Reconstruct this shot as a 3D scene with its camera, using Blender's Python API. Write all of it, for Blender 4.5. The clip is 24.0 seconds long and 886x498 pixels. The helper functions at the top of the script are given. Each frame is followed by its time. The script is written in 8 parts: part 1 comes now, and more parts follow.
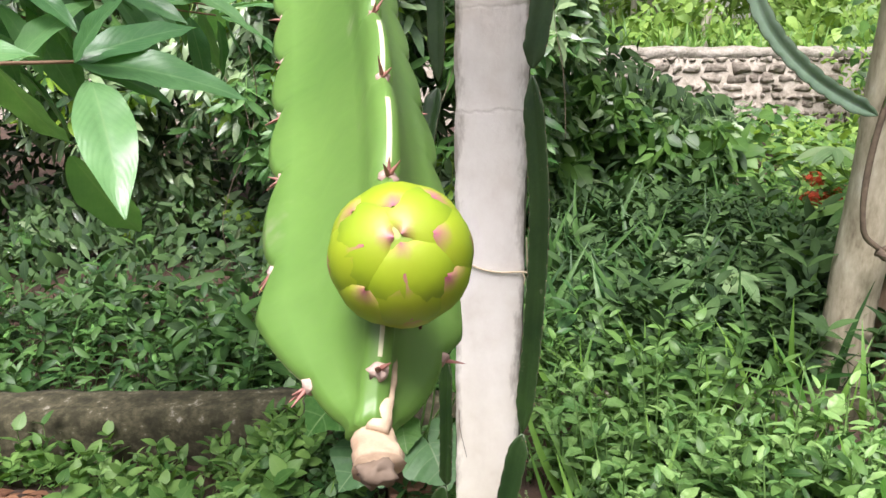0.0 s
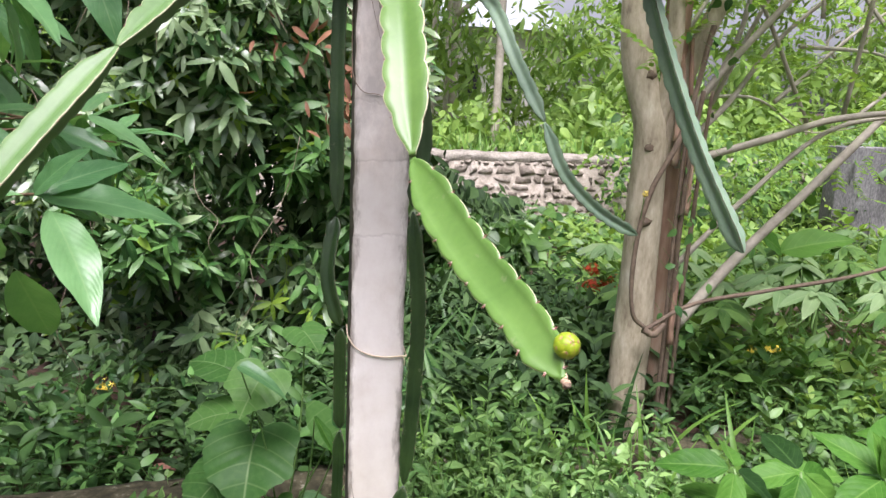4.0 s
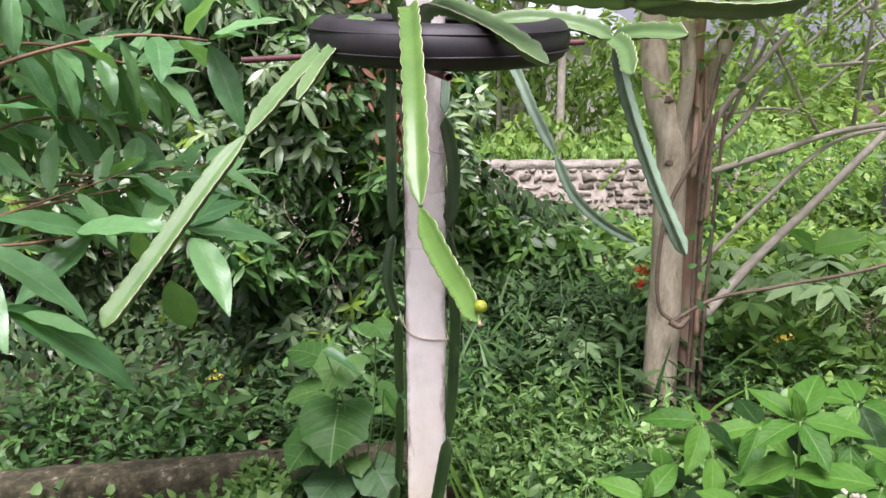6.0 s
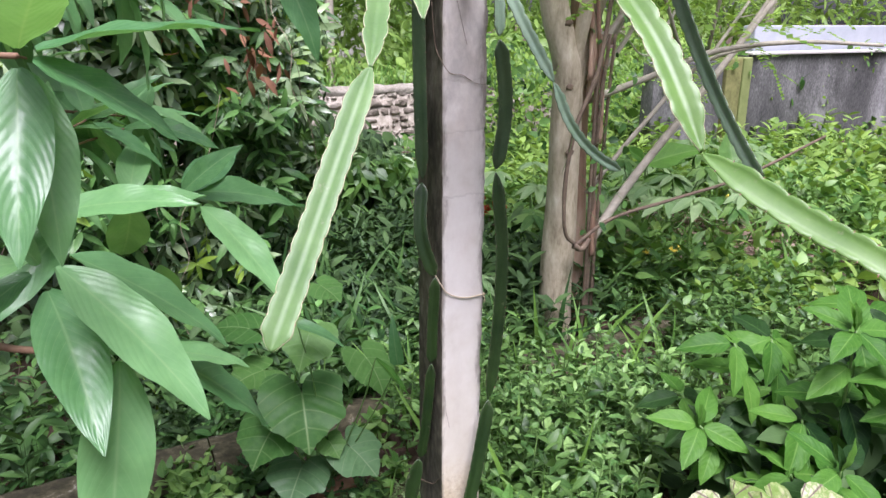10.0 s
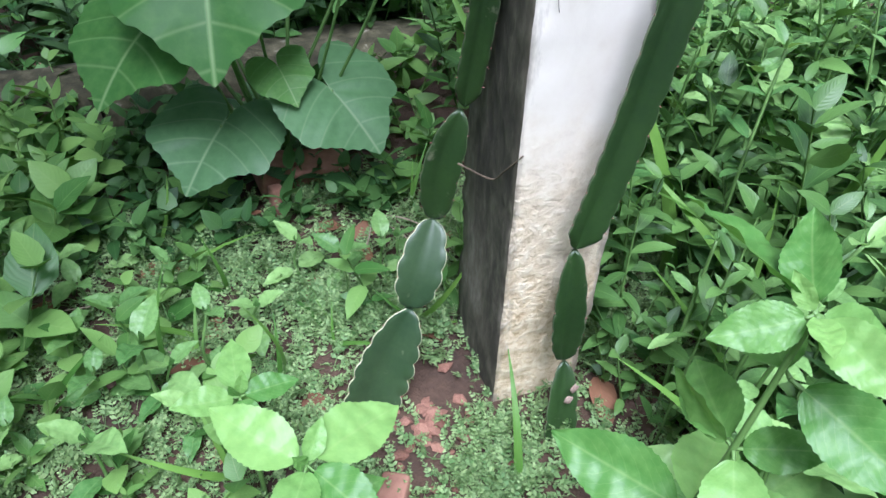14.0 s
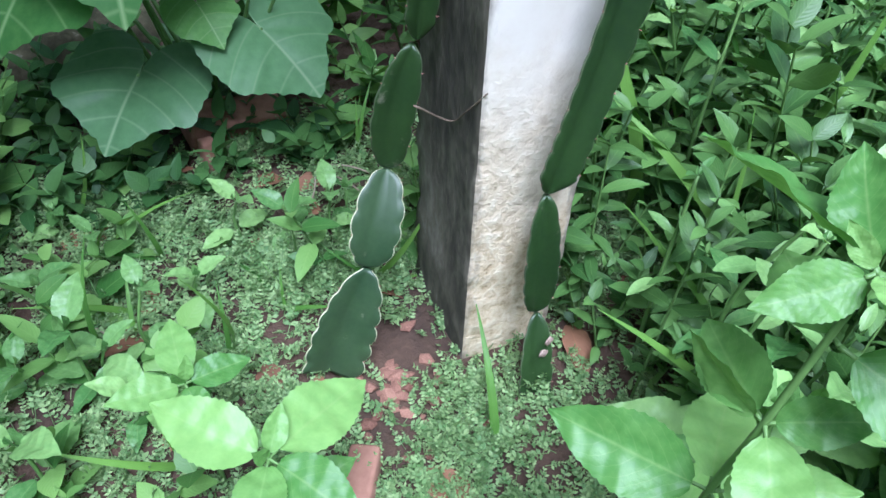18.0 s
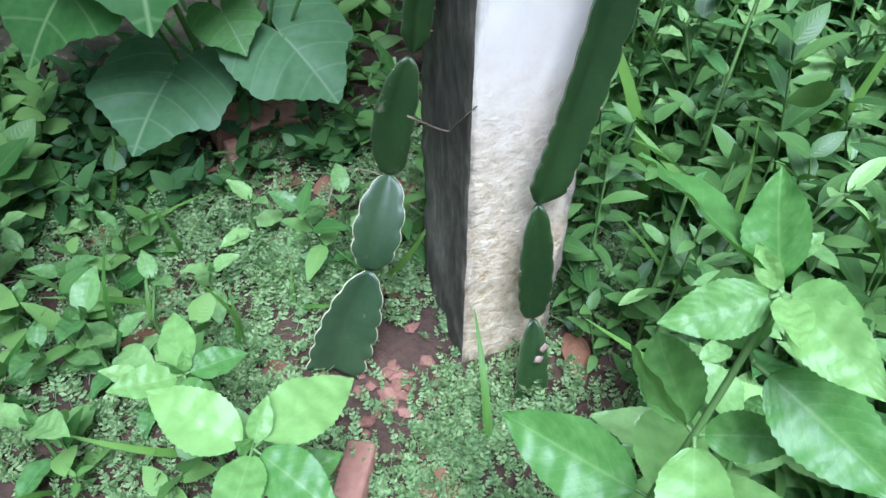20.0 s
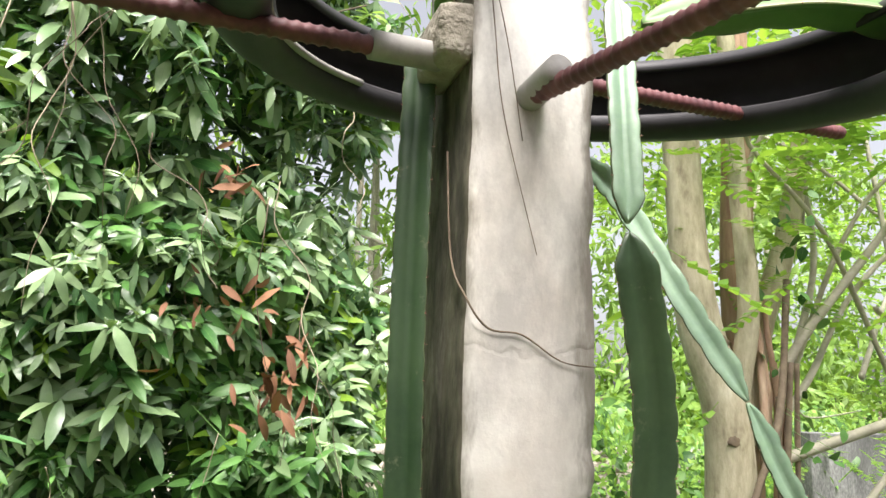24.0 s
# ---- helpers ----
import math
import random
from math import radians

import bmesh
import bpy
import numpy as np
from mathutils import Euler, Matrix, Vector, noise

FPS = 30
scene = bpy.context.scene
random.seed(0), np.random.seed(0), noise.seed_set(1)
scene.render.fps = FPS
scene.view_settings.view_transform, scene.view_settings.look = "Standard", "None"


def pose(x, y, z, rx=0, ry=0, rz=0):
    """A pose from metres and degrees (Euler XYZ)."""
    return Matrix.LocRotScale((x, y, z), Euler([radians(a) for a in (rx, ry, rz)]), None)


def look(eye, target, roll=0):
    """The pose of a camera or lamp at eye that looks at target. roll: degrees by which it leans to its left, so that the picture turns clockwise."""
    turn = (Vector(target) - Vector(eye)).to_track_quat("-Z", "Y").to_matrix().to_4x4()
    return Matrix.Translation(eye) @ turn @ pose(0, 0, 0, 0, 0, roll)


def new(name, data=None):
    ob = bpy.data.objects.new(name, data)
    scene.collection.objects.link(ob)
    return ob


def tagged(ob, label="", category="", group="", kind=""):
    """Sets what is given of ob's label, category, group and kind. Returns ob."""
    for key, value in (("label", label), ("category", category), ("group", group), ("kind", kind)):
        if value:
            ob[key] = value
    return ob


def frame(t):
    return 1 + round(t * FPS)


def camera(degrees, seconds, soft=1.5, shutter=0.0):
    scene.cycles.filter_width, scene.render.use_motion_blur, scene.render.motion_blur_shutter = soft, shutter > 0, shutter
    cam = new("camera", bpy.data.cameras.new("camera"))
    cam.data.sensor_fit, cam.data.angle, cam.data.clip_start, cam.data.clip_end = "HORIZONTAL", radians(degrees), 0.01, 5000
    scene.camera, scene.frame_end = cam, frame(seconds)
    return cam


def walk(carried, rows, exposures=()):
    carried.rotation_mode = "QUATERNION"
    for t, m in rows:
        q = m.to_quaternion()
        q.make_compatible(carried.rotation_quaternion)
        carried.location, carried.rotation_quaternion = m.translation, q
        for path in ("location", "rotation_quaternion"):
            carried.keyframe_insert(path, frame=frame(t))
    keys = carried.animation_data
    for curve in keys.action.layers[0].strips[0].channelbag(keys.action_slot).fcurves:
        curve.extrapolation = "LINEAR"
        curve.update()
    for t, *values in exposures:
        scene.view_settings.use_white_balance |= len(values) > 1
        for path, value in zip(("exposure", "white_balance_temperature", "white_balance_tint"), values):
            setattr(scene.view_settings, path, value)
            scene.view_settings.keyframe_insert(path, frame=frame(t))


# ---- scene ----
cam = camera(62.4, 24.0)
PATH = [
    (0, (0.109, -1.167, 1.307), (-0.097, 0.715, 0.663), -0.6),
    (1, (0.099, -1.178, 1.313), (-0.008, 0.713, 0.67), 0.4),
    (1.5, (0.074, -1.19, 1.324), (0.106, 0.703, 0.679), 1.9),
    (2, (0.041, -1.2, 1.328), (0.222, 0.691, 0.705), 2.4),
    (2.5, (0.03, -1.224, 1.332), (0.333, 0.662, 0.739), 2.5),
    (3, (0.024, -1.271, 1.344), (0.39, 0.619, 0.799), 2.9),
    (3.5, (-0.021, -1.381, 1.384), (0.342, 0.527, 0.909), 2.9),
    (5.5, (-0.121, -1.935, 1.548), (0.037, 0.035, 1.24), -0.1),
    (6, (-0.016, -2.04, 1.553), (0.105, -0.084, 1.155), -0.2),
    (6.5, (0.041, -2.126, 1.516), (0.133, -0.195, 1.004), -0.1),
    (7, (0.045, -2.126, 1.506), (0.165, -0.211, 0.943), 0.3),
    (7.5, (0.005, -2.098, 1.507), (0.218, -0.186, 0.96), 0.5),
    (8, (-0.201, -1.979, 1.519), (0.143, -0.076, 1.006), 0.4),
    (8.5, (-0.39, -1.866, 1.53), (0.096, 0.013, 1.046), 0.4),
    (9, (-0.511, -1.775, 1.536), (0.105, 0.063, 1.046), 0.0),
    (9.5, (-0.632, -1.638, 1.55), (0.104, 0.145, 1.019), -0.2),
    (11.5, (-0.923, -1.509, 1.492), (-0.039, 0.07, 0.64), 2.7),
    (12, (-0.774, -1.406, 1.378), (-0.023, 0.174, 0.407), 2.8),
    (12.5, (-0.537, -1.188, 1.268), (0.041, 0.372, 0.159), 2.7),
    (13, (-0.438, -0.917, 1.151), (0.095, 0.609, -0.028), 3.1),
    (13.5, (-0.336, -0.645, 0.9), (0.165, 0.838, -0.345), 3.0),
    (14, (-0.249, -0.54, 0.745), (0.222, 0.905, -0.555), 1.7),
    (14.5, (-0.21, -0.503, 0.684), (0.29, 0.893, -0.659), 1.5),
    (15, (-0.211, -0.488, 0.666), (0.311, 0.878, -0.698), 1.6),
    (15.5, (-0.212, -0.479, 0.673), (0.301, 0.853, -0.728), 1.3),
    (16, (-0.196, -0.461, 0.699), (0.322, 0.857, -0.713), 1.0),
    (16.5, (-0.188, -0.465, 0.708), (0.347, 0.833, -0.717), 1.0),
    (17, (-0.243, -0.445, 0.703), (0.362, 0.833, -0.711), 2.5),
    (17.5, (-0.254, -0.459, 0.701), (0.352, 0.822, -0.71), 2.7),
    (19.5, (-0.188, -0.491, 0.731), (0.263, 0.794, -0.733), 0.2),
    (20, (-0.2, -0.503, 0.725), (0.263, 0.83, -0.692), 0.5),
    (20.5, (-0.191, -0.512, 0.76), (0.27, 0.889, -0.591), 0.6),
    (21, (-0.204, -0.549, 0.829), (0.303, 0.954, -0.389), 2.0),
    (21.5, (-0.234, -0.577, 0.905), (0.345, 1.03, -0.136), 3.5),
    (22, (-0.223, -0.597, 1.003), (0.362, 1.099, 0.119), 3.0),
    (22.5, (-0.232, -0.612, 1.105), (0.38, 1.158, 0.402), 3.1),
    (23, (-0.236, -0.605, 1.226), (0.4, 1.232, 0.77), 2.4),
    (23.5, (-0.221, -0.574, 1.345), (0.462, 1.298, 1.208), 2.1),
    (24, (-0.188, -0.565, 1.385), (0.371, 1.314, 1.763), 2.0),
]
EXPOSURES = [(0, 1.03, 6250, 22), (3, 0.98, 6100, 25), (7, 0.79, 6100, 31), (9, 0.82, 5700, 31), (12, 0.82, 6400, 24), (13.2, 1.04, 5900, 23), (14.2, 1.01, 5200, 20), (17, 0.99, 5000, 18), (20, 0.99, 4950, 19), (21, 1.17, 5400, 17), (22, 1.29, 6300, 17), (23, 1.57, 6100, 17), (24, 1.55, 6500, 14)]
walk(cam, [(t, look(eye, target, roll)) for t, eye, target, roll in PATH], EXPOSURES)

# world: bright overcast sky, one broad soft sun
world = bpy.data.worlds.new("overcast")
scene.world = world
world.use_nodes = True
wn, wl = world.node_tree.nodes, world.node_tree.links
sky = wn.new("ShaderNodeTexSky")
sky.sky_type, sky.sun_disc = "NISHITA", False
sky.sun_elevation, sky.sun_rotation = radians(63), radians(190)
sky.air_density, sky.dust_density, sky.ozone_density = 1.0, 4.0, 1.0
grey = wn.new("ShaderNodeHueSaturation")
grey.inputs["Saturation"].default_value = 0.25
wl.new(sky.outputs[0], grey.inputs["Color"])
wl.new(grey.outputs[0], wn["Background"].inputs["Color"])
wn["Background"].inputs["Strength"].default_value = 0.09
sun = new("sun", bpy.data.lights.new("sun", "SUN"))
sun.data.energy, sun.data.angle, sun.data.color = 3.9, radians(32), (1.0, 0.97, 0.92)
sun.matrix_world = look((-0.4, -2.2, 5.0), (0, 0, 0))


# ---- materials ----
def material(name):
    m = bpy.data.materials.new(name)
    m.use_nodes = True
    n, l = m.node_tree.nodes, m.node_tree.links
    return m, n, l, n["Principled BSDF"]


def ramp(n, stops):
    r = n.new("ShaderNodeValToRGB")
    e = r.color_ramp.elements
    while len(e) < len(stops):
        e.new(0.5)
    for k, (p, c) in zip(e, stops):
        k.position, k.color = p, (*c, 1)
    return r


def noise_node(n, l, scale, detail=5.0, rough=0.6, vec=None, stretch=None):
    t = n.new("ShaderNodeTexNoise")
    t.inputs["Scale"].default_value, t.inputs["Detail"].default_value, t.inputs["Roughness"].default_value = scale, detail, rough
    if vec is None:
        vec = n.new("ShaderNodeTexCoord").outputs["Object"]
    if stretch:
        mp = n.new("ShaderNodeMapping")
        mp.inputs["Scale"].default_value = stretch
        l.new(vec, mp.inputs["Vector"])
        vec = mp.outputs[0]
    l.new(vec, t.inputs["Vector"])
    return t


def maths(n, l, op, a, b=None):
    k = n.new("ShaderNodeMath")
    k.operation = op
    for i, v in enumerate((a, b)):
        if v is None:
            continue
        if isinstance(v, (int, float)):
            k.inputs[i].default_value = v
        else:
            l.new(v, k.inputs[i])
    return k.outputs[0]


def mix_rgb(n, l, fac, a, b, blend="MIX"):
    k = n.new("ShaderNodeMix")
    k.data_type, k.blend_type = "RGBA", blend
    for s, v in ((0, fac), (6, a), (7, b)):
        if isinstance(v, (int, float)):
            k.inputs[s].default_value = v
        elif isinstance(v, tuple):
            k.inputs[s].default_value = (*v, 1)
        else:
            l.new(v, k.inputs[s])
    return k.outputs[2]


def bump(n, l, bsdf, height, strength, distance):
    b = n.new("ShaderNodeBump")
    b.inputs["Strength"].default_value, b.inputs["Distance"].default_value = strength, distance
    l.new(height, b.inputs["Height"])
    l.new(b.outputs[0], bsdf.inputs["Normal"])
    return b


def leaf_material(name, dark, light, vein, glow=0.3, rough=0.42, veins=9.0, by_object=False, vein_amount=0.5, blotch=None, quilt=0.12, rib=26.0, gloss=0.35):
    """A leaf with midrib and side veins along its UV (u across, v to the tip), thin enough to let light through."""
    m, n, l, p = material(name)
    warm = lambda c: (min(1.0, c[0] * 1.1), c[1], c[2] * 0.95)
    dark, light, vein = warm(dark), warm(light), warm(vein)
    uv = n.new("ShaderNodeSeparateXYZ")
    l.new(n.new("ShaderNodeTexCoord").outputs["UV"], uv.inputs[0])
    across = maths(n, l, "ABSOLUTE", maths(n, l, "SUBTRACT", uv.outputs[0], 0.5))
    mid = maths(n, l, "SUBTRACT", 1.0, maths(n, l, "MULTIPLY", across, rib))
    sweep = maths(n, l, "ADD", maths(n, l, "MULTIPLY", across, 0.3), maths(n, l, "MULTIPLY", maths(n, l, "MULTIPLY", across, across), 0.75))
    wave = maths(n, l, "SINE", maths(n, l, "MULTIPLY", maths(n, l, "SUBTRACT", uv.outputs[1], sweep), veins * 6.283))
    side = maths(n, l, "POWER", maths(n, l, "MAXIMUM", wave, 0.0), 26.0)
    line = maths(n, l, "MAXIMUM", maths(n, l, "MAXIMUM", mid, 0.0), maths(n, l, "MULTIPLY", side, 0.42))
    rnd = n.new("ShaderNodeObjectInfo").outputs["Random"] if by_object else n.new("ShaderNodeNewGeometry").outputs["Random Per Island"]
    nz = noise_node(n, l, 9.0, 4.0)
    fac = maths(n, l, "ADD", maths(n, l, "MULTIPLY", rnd, 0.8), maths(n, l, "MULTIPLY", maths(n, l, "SUBTRACT", nz.outputs[0], 0.4), 0.7))
    body = ramp(n, [(0.05, dark), (0.95, light)])
    l.new(fac, body.inputs[0])
    col = mix_rgb(n, l, maths(n, l, "MULTIPLY", line, vein_amount), body.outputs[0], vein)
    if blotch:
        nb = noise_node(n, l, 30.0, 3.0)
        br = ramp(n, [(0.62, (0, 0, 0)), (0.72, (1, 1, 1))])
        l.new(nb.outputs[0], br.inputs[0])
        col = mix_rgb(n, l, br.outputs[0], col, blotch)
    l.new(col, p.inputs["Base Color"])
    p.inputs["Roughness"].default_value = rough
    p.inputs["Specular IOR Level"].default_value = gloss
    bump(n, l, p, maths(n, l, "ADD", maths(n, l, "MULTIPLY", wave, -quilt), maths(n, l, "MULTIPLY", nz.outputs[0], 0.8)), 0.3, 0.0022)
    tr = n.new("ShaderNodeBsdfTranslucent")
    l.new(mix_rgb(n, l, 1.0, col, (1.0, 1.0, 0.45), "MULTIPLY"), tr.inputs["Color"])
    ms = n.new("ShaderNodeMixShader")
    ms.inputs[0].default_value = glow
    l.new(p.outputs[0], ms.inputs[1])
    l.new(tr.outputs[0], ms.inputs[2])
    l.new(ms.outputs[0], n["Material Output"].inputs["Surface"])
    return m


def caladium_material():
    """Cream leaf with a green net and edge, purple along the midrib near the stalk."""
    m, n, l, p = material("caladium_leaf")
    tc = n.new("ShaderNodeTexCoord").outputs["UV"]
    uv = n.new("ShaderNodeSeparateXYZ")
    l.new(tc, uv.inputs[0])
    across = maths(n, l, "ABSOLUTE", maths(n, l, "SUBTRACT", uv.outputs[0], 0.5))
    vor = n.new("ShaderNodeTexVoronoi")
    vor.feature = "DISTANCE_TO_EDGE"
    vor.inputs["Scale"].default_value = 10.0
    mx = n.new("ShaderNodeVectorMath")
    mx.operation = "MULTIPLY_ADD"
    l.new(noise_node(n, l, 7.0, 3.0, vec=tc).outputs[1], mx.inputs[0])
    mx.inputs[1].default_value = (0.14, 0.14, 0.14)
    l.new(tc, mx.inputs[2])
    l.new(mx.outputs[0], vor.inputs["Vector"])
    net = ramp(n, [(0.02, (1, 1, 1)), (0.12, (0, 0, 0))])
    l.new(vor.outputs["Distance"], net.inputs[0])
    nz = noise_node(n, l, 6.0, 3.0, vec=tc)
    rnd = n.new("ShaderNodeObjectInfo").outputs["Random"]
    cream = ramp(n, [(0.34, (0.16, 0.26, 0.05)), (0.5, (0.36, 0.42, 0.18)), (0.68, (0.56, 0.55, 0.38))])
    l.new(maths(n, l, "ADD", nz.outputs[0], maths(n, l, "MULTIPLY", maths(n, l, "SUBTRACT", rnd, 0.5), 0.25)), cream.inputs[0])
    col = mix_rgb(n, l, maths(n, l, "MULTIPLY", net.outputs[0], 0.8), cream.outputs[0], (0.17, 0.3, 0.06))
    rim = ramp(n, [(0.4, (0, 0, 0)), (0.47, (1, 1, 1))])
    l.new(across, rim.inputs[0])
    col = mix_rgb(n, l, maths(n, l, "MULTIPLY", rim.outputs[0], 0.7), col, (0.26, 0.4, 0.1))
    # purple veins fanning out from the stalk
    ang = maths(n, l, "ARCTAN2", maths(n, l, "SUBTRACT", uv.outputs[0], 0.5), maths(n, l, "ADD", uv.outputs[1], 0.04))
    fan = maths(n, l, "POWER", maths(n, l, "ABSOLUTE", maths(n, l, "COSINE", maths(n, l, "MULTIPLY", ang, 6.0))), 30.0)
    near = ramp(n, [(0.06, (0.95, 0.95, 0.95)), (0.5, (0, 0, 0))])
    l.new(uv.outputs[1], near.inputs[0])
    col = mix_rgb(n, l, maths(n, l, "MULTIPLY", fan, near.outputs[0]), col, (0.1, 0.025, 0.06))
    l.new(col, p.inputs["Base Color"])
    p.inputs["Roughness"].default_value = 0.5
    bump(n, l, p, maths(n, l, "MULTIPLY", net.outputs[0], -1.0), 0.25, 0.0015)
    tr = n.new("ShaderNodeBsdfTranslucent")
    l.new(col, tr.inputs["Color"])
    ms = n.new("ShaderNodeMixShader")
    ms.inputs[0].default_value = 0.25
    l.new(p.outputs[0], ms.inputs[1])
    l.new(tr.outputs[0], ms.inputs[2])
    l.new(ms.outputs[0], n["Material Output"].inputs["Surface"])
    return m


def plain(name, stops, scale=8.0, rough=0.7, bump_amount=0.3, distance=0.004, stretch=None, metal=0.0, detail=6.0, fine=60.0, by_object=False):
    """A mottled solid surface: broad stains, fine grain and relief."""
    m, n, l, p = material(name)
    a = noise_node(n, l, scale, detail, 0.65, stretch=stretch)
    b = noise_node(n, l, fine, 3.0, 0.6, stretch=stretch)
    f = maths(n, l, "ADD", maths(n, l, "MULTIPLY", a.outputs[0], 0.7), maths(n, l, "MULTIPLY", b.outputs[0], 0.3))
    if by_object:
        f = maths(n, l, "ADD", f, maths(n, l, "MULTIPLY", maths(n, l, "SUBTRACT", n.new("ShaderNodeObjectInfo").outputs["Random"], 0.5), 0.3))
    r = ramp(n, stops)
    l.new(f, r.inputs[0])
    l.new(r.outputs[0], p.inputs["Base Color"])
    p.inputs["Roughness"].default_value, p.inputs["Metallic"].default_value = rough, metal
    bump(n, l, p, f, bump_amount, distance)
    return m


LEAF_WEED = leaf_material("weed_leaf", (0.075, 0.21, 0.055), (0.29, 0.52, 0.175), (0.3, 0.48, 0.2), glow=0.25, rough=0.36, by_object=True, vein_amount=0.25, quilt=0.05)
LEAF_WEED_MASS = leaf_material("weed_mass_leaf", (0.022, 0.09, 0.022), (0.155, 0.37, 0.1), (0.22, 0.38, 0.13), glow=0.22, rough=0.36, vein_amount=0.35)
LEAF_BED = leaf_material("bed_weed_leaf", (0.024, 0.08, 0.018), (0.145, 0.31, 0.08), (0.2, 0.35, 0.11), glow=0.22, rough=0.4, vein_amount=0.35)
LEAF_BANK = leaf_material("bank_leaf", (0.022, 0.08, 0.018), (0.13, 0.29, 0.06), (0.18, 0.34, 0.1), glow=0.25, rough=0.4, vein_amount=0.3)
# Weed green darkened by colour for shaded ground near post, tree and kerb.
LEAF_HALF_SHADE = leaf_material("weed_leaf_half_shade", (0.016, 0.065, 0.016), (0.09, 0.21, 0.055), (0.12, 0.24, 0.08), glow=0.18, rough=0.45, vein_amount=0.25)
# Darker copy of the long leaf: backlight and shade painted as colour.
LEAF_LONG_BACKLIT = leaf_material("long_leaf_backlit", (0.018, 0.065, 0.026), (0.058, 0.16, 0.06), (0.14, 0.28, 0.12), glow=0.2, rough=0.3, gloss=0.6, veins=12.0, by_object=True, vein_amount=0.35)
LEAF_LOW = leaf_material("low_weed_leaf", (0.05, 0.16, 0.032), (0.25, 0.47, 0.13), (0.28, 0.46, 0.16), rough=0.4, vein_amount=0.3)
LEAF_LOW_ONE = leaf_material("low_weed_single_leaf", (0.085, 0.24, 0.05), (0.25, 0.48, 0.14), (0.3, 0.48, 0.18), rough=0.4, by_object=True, vein_amount=0.3, quilt=0.05)
LEAF_HEDGE = leaf_material("hedge_leaf", (0.06, 0.145, 0.062), (0.34, 0.52, 0.27), (0.18, 0.28, 0.14), glow=0.22, rough=0.27, vein_amount=0.3, gloss=0.65)
# Green darkened for leaves deep in hedge, shrub and undergrowth: shade in the colour.
LEAF_SHADE_COLOUR = leaf_material("shade_coloured_leaf", (0.013, 0.042, 0.012), (0.068, 0.15, 0.042), (0.1, 0.2, 0.07), glow=0.15, rough=0.7, vein_amount=0.25)
LEAF_BRIGHT = leaf_material("bright_leaf", (0.15, 0.32, 0.03), (0.27, 0.48, 0.06), (0.3, 0.48, 0.12), glow=0.4)
LEAF_LONG = leaf_material("long_leaf", (0.075, 0.24, 0.085), (0.21, 0.48, 0.19), (0.36, 0.58, 0.3), glow=0.35, rough=0.33, gloss=0.7, veins=12.0, by_object=True, vein_amount=0.3)
LEAF_HEART = leaf_material("heart_leaf", (0.05, 0.16, 0.035), (0.14, 0.32, 0.085), (0.26, 0.43, 0.19), gloss=0.2, glow=0.28, rough=0.42, veins=5.0, by_object=True, vein_amount=0.7, quilt=0.3, rib=70.0)
LEAF_HEART_GREY = leaf_material("grey_heart_leaf", (0.035, 0.1, 0.042), (0.1, 0.225, 0.095), (0.24, 0.37, 0.21), gloss=0.25, glow=0.22, rough=0.42, veins=5.0, by_object=True, vein_amount=0.7, quilt=0.3, rib=70.0)
LEAF_IXORA = leaf_material("shrub_leaf", (0.006, 0.028, 0.007), (0.034, 0.1, 0.022), (0.09, 0.2, 0.06), glow=0.15, rough=0.5, gloss=0.15, veins=8.0, by_object=True)
LEAF_YOUNG = leaf_material("young_shrub_leaf", (0.04, 0.15, 0.018), (0.11, 0.29, 0.045), (0.26, 0.48, 0.13), glow=0.3, rough=0.5, gloss=0.2, veins=7.0, by_object=True, vein_amount=0.4, quilt=0.3)
LEAF_CALADIUM = caladium_material()
LEAF_CROTON = leaf_material("croton_leaf", (0.5, 0.42, 0.12), (0.6, 0.5, 0.2), (0.5, 0.18, 0.08), rough=0.4, by_object=True, vein_amount=0.8, blotch=(0.5, 0.16, 0.08))
LEAF_FAR = leaf_material("far_leaf", (0.11, 0.24, 0.045), (0.32, 0.54, 0.13), (0.25, 0.42, 0.1), glow=0.38)
LEAF_PALE = leaf_material("pale_lobed_leaf", (0.16, 0.32, 0.13), (0.34, 0.52, 0.26), (0.4, 0.56, 0.32), glow=0.3, rough=0.45)
LEAF_FEATHER = leaf_material("feathery_leaf", (0.15, 0.33, 0.06), (0.36, 0.6, 0.14), (0.22, 0.4, 0.1), glow=0.5)
LEAF_TINY = leaf_material("tiny_leaf", (0.115, 0.25, 0.085), (0.36, 0.54, 0.24), (0.22, 0.36, 0.16), glow=0.25)
LEAF_DRY = leaf_material("dry_leaf", (0.12, 0.06, 0.035), (0.32, 0.18, 0.1), (0.3, 0.16, 0.08), glow=0.1, rough=0.75)
LEAF_STRAW = leaf_material("bleached_straw", (0.26, 0.2, 0.16), (0.55, 0.47, 0.4), (0.4, 0.32, 0.26), glow=0.1, rough=0.8)
GRASS = leaf_material("grass_blade", (0.06, 0.18, 0.03), (0.18, 0.38, 0.07), (0.2, 0.4, 0.1), vein_amount=0.2)
PETAL_RED = leaf_material("red_petal", (0.62, 0.012, 0.02), (0.85, 0.03, 0.04), (0.7, 0.02, 0.03), glow=0.25, rough=0.5, vein_amount=0.1)
PETAL_ORANGE = leaf_material("orange_petal", (0.5, 0.06, 0.02), (0.65, 0.12, 0.05), (0.5, 0.08, 0.03), glow=0.25, vein_amount=0.1)
PETAL_YELLOW = leaf_material("yellow_petal", (0.7, 0.6, 0.05), (0.8, 0.72, 0.15), (0.7, 0.6, 0.1), glow=0.3, vein_amount=0.1)
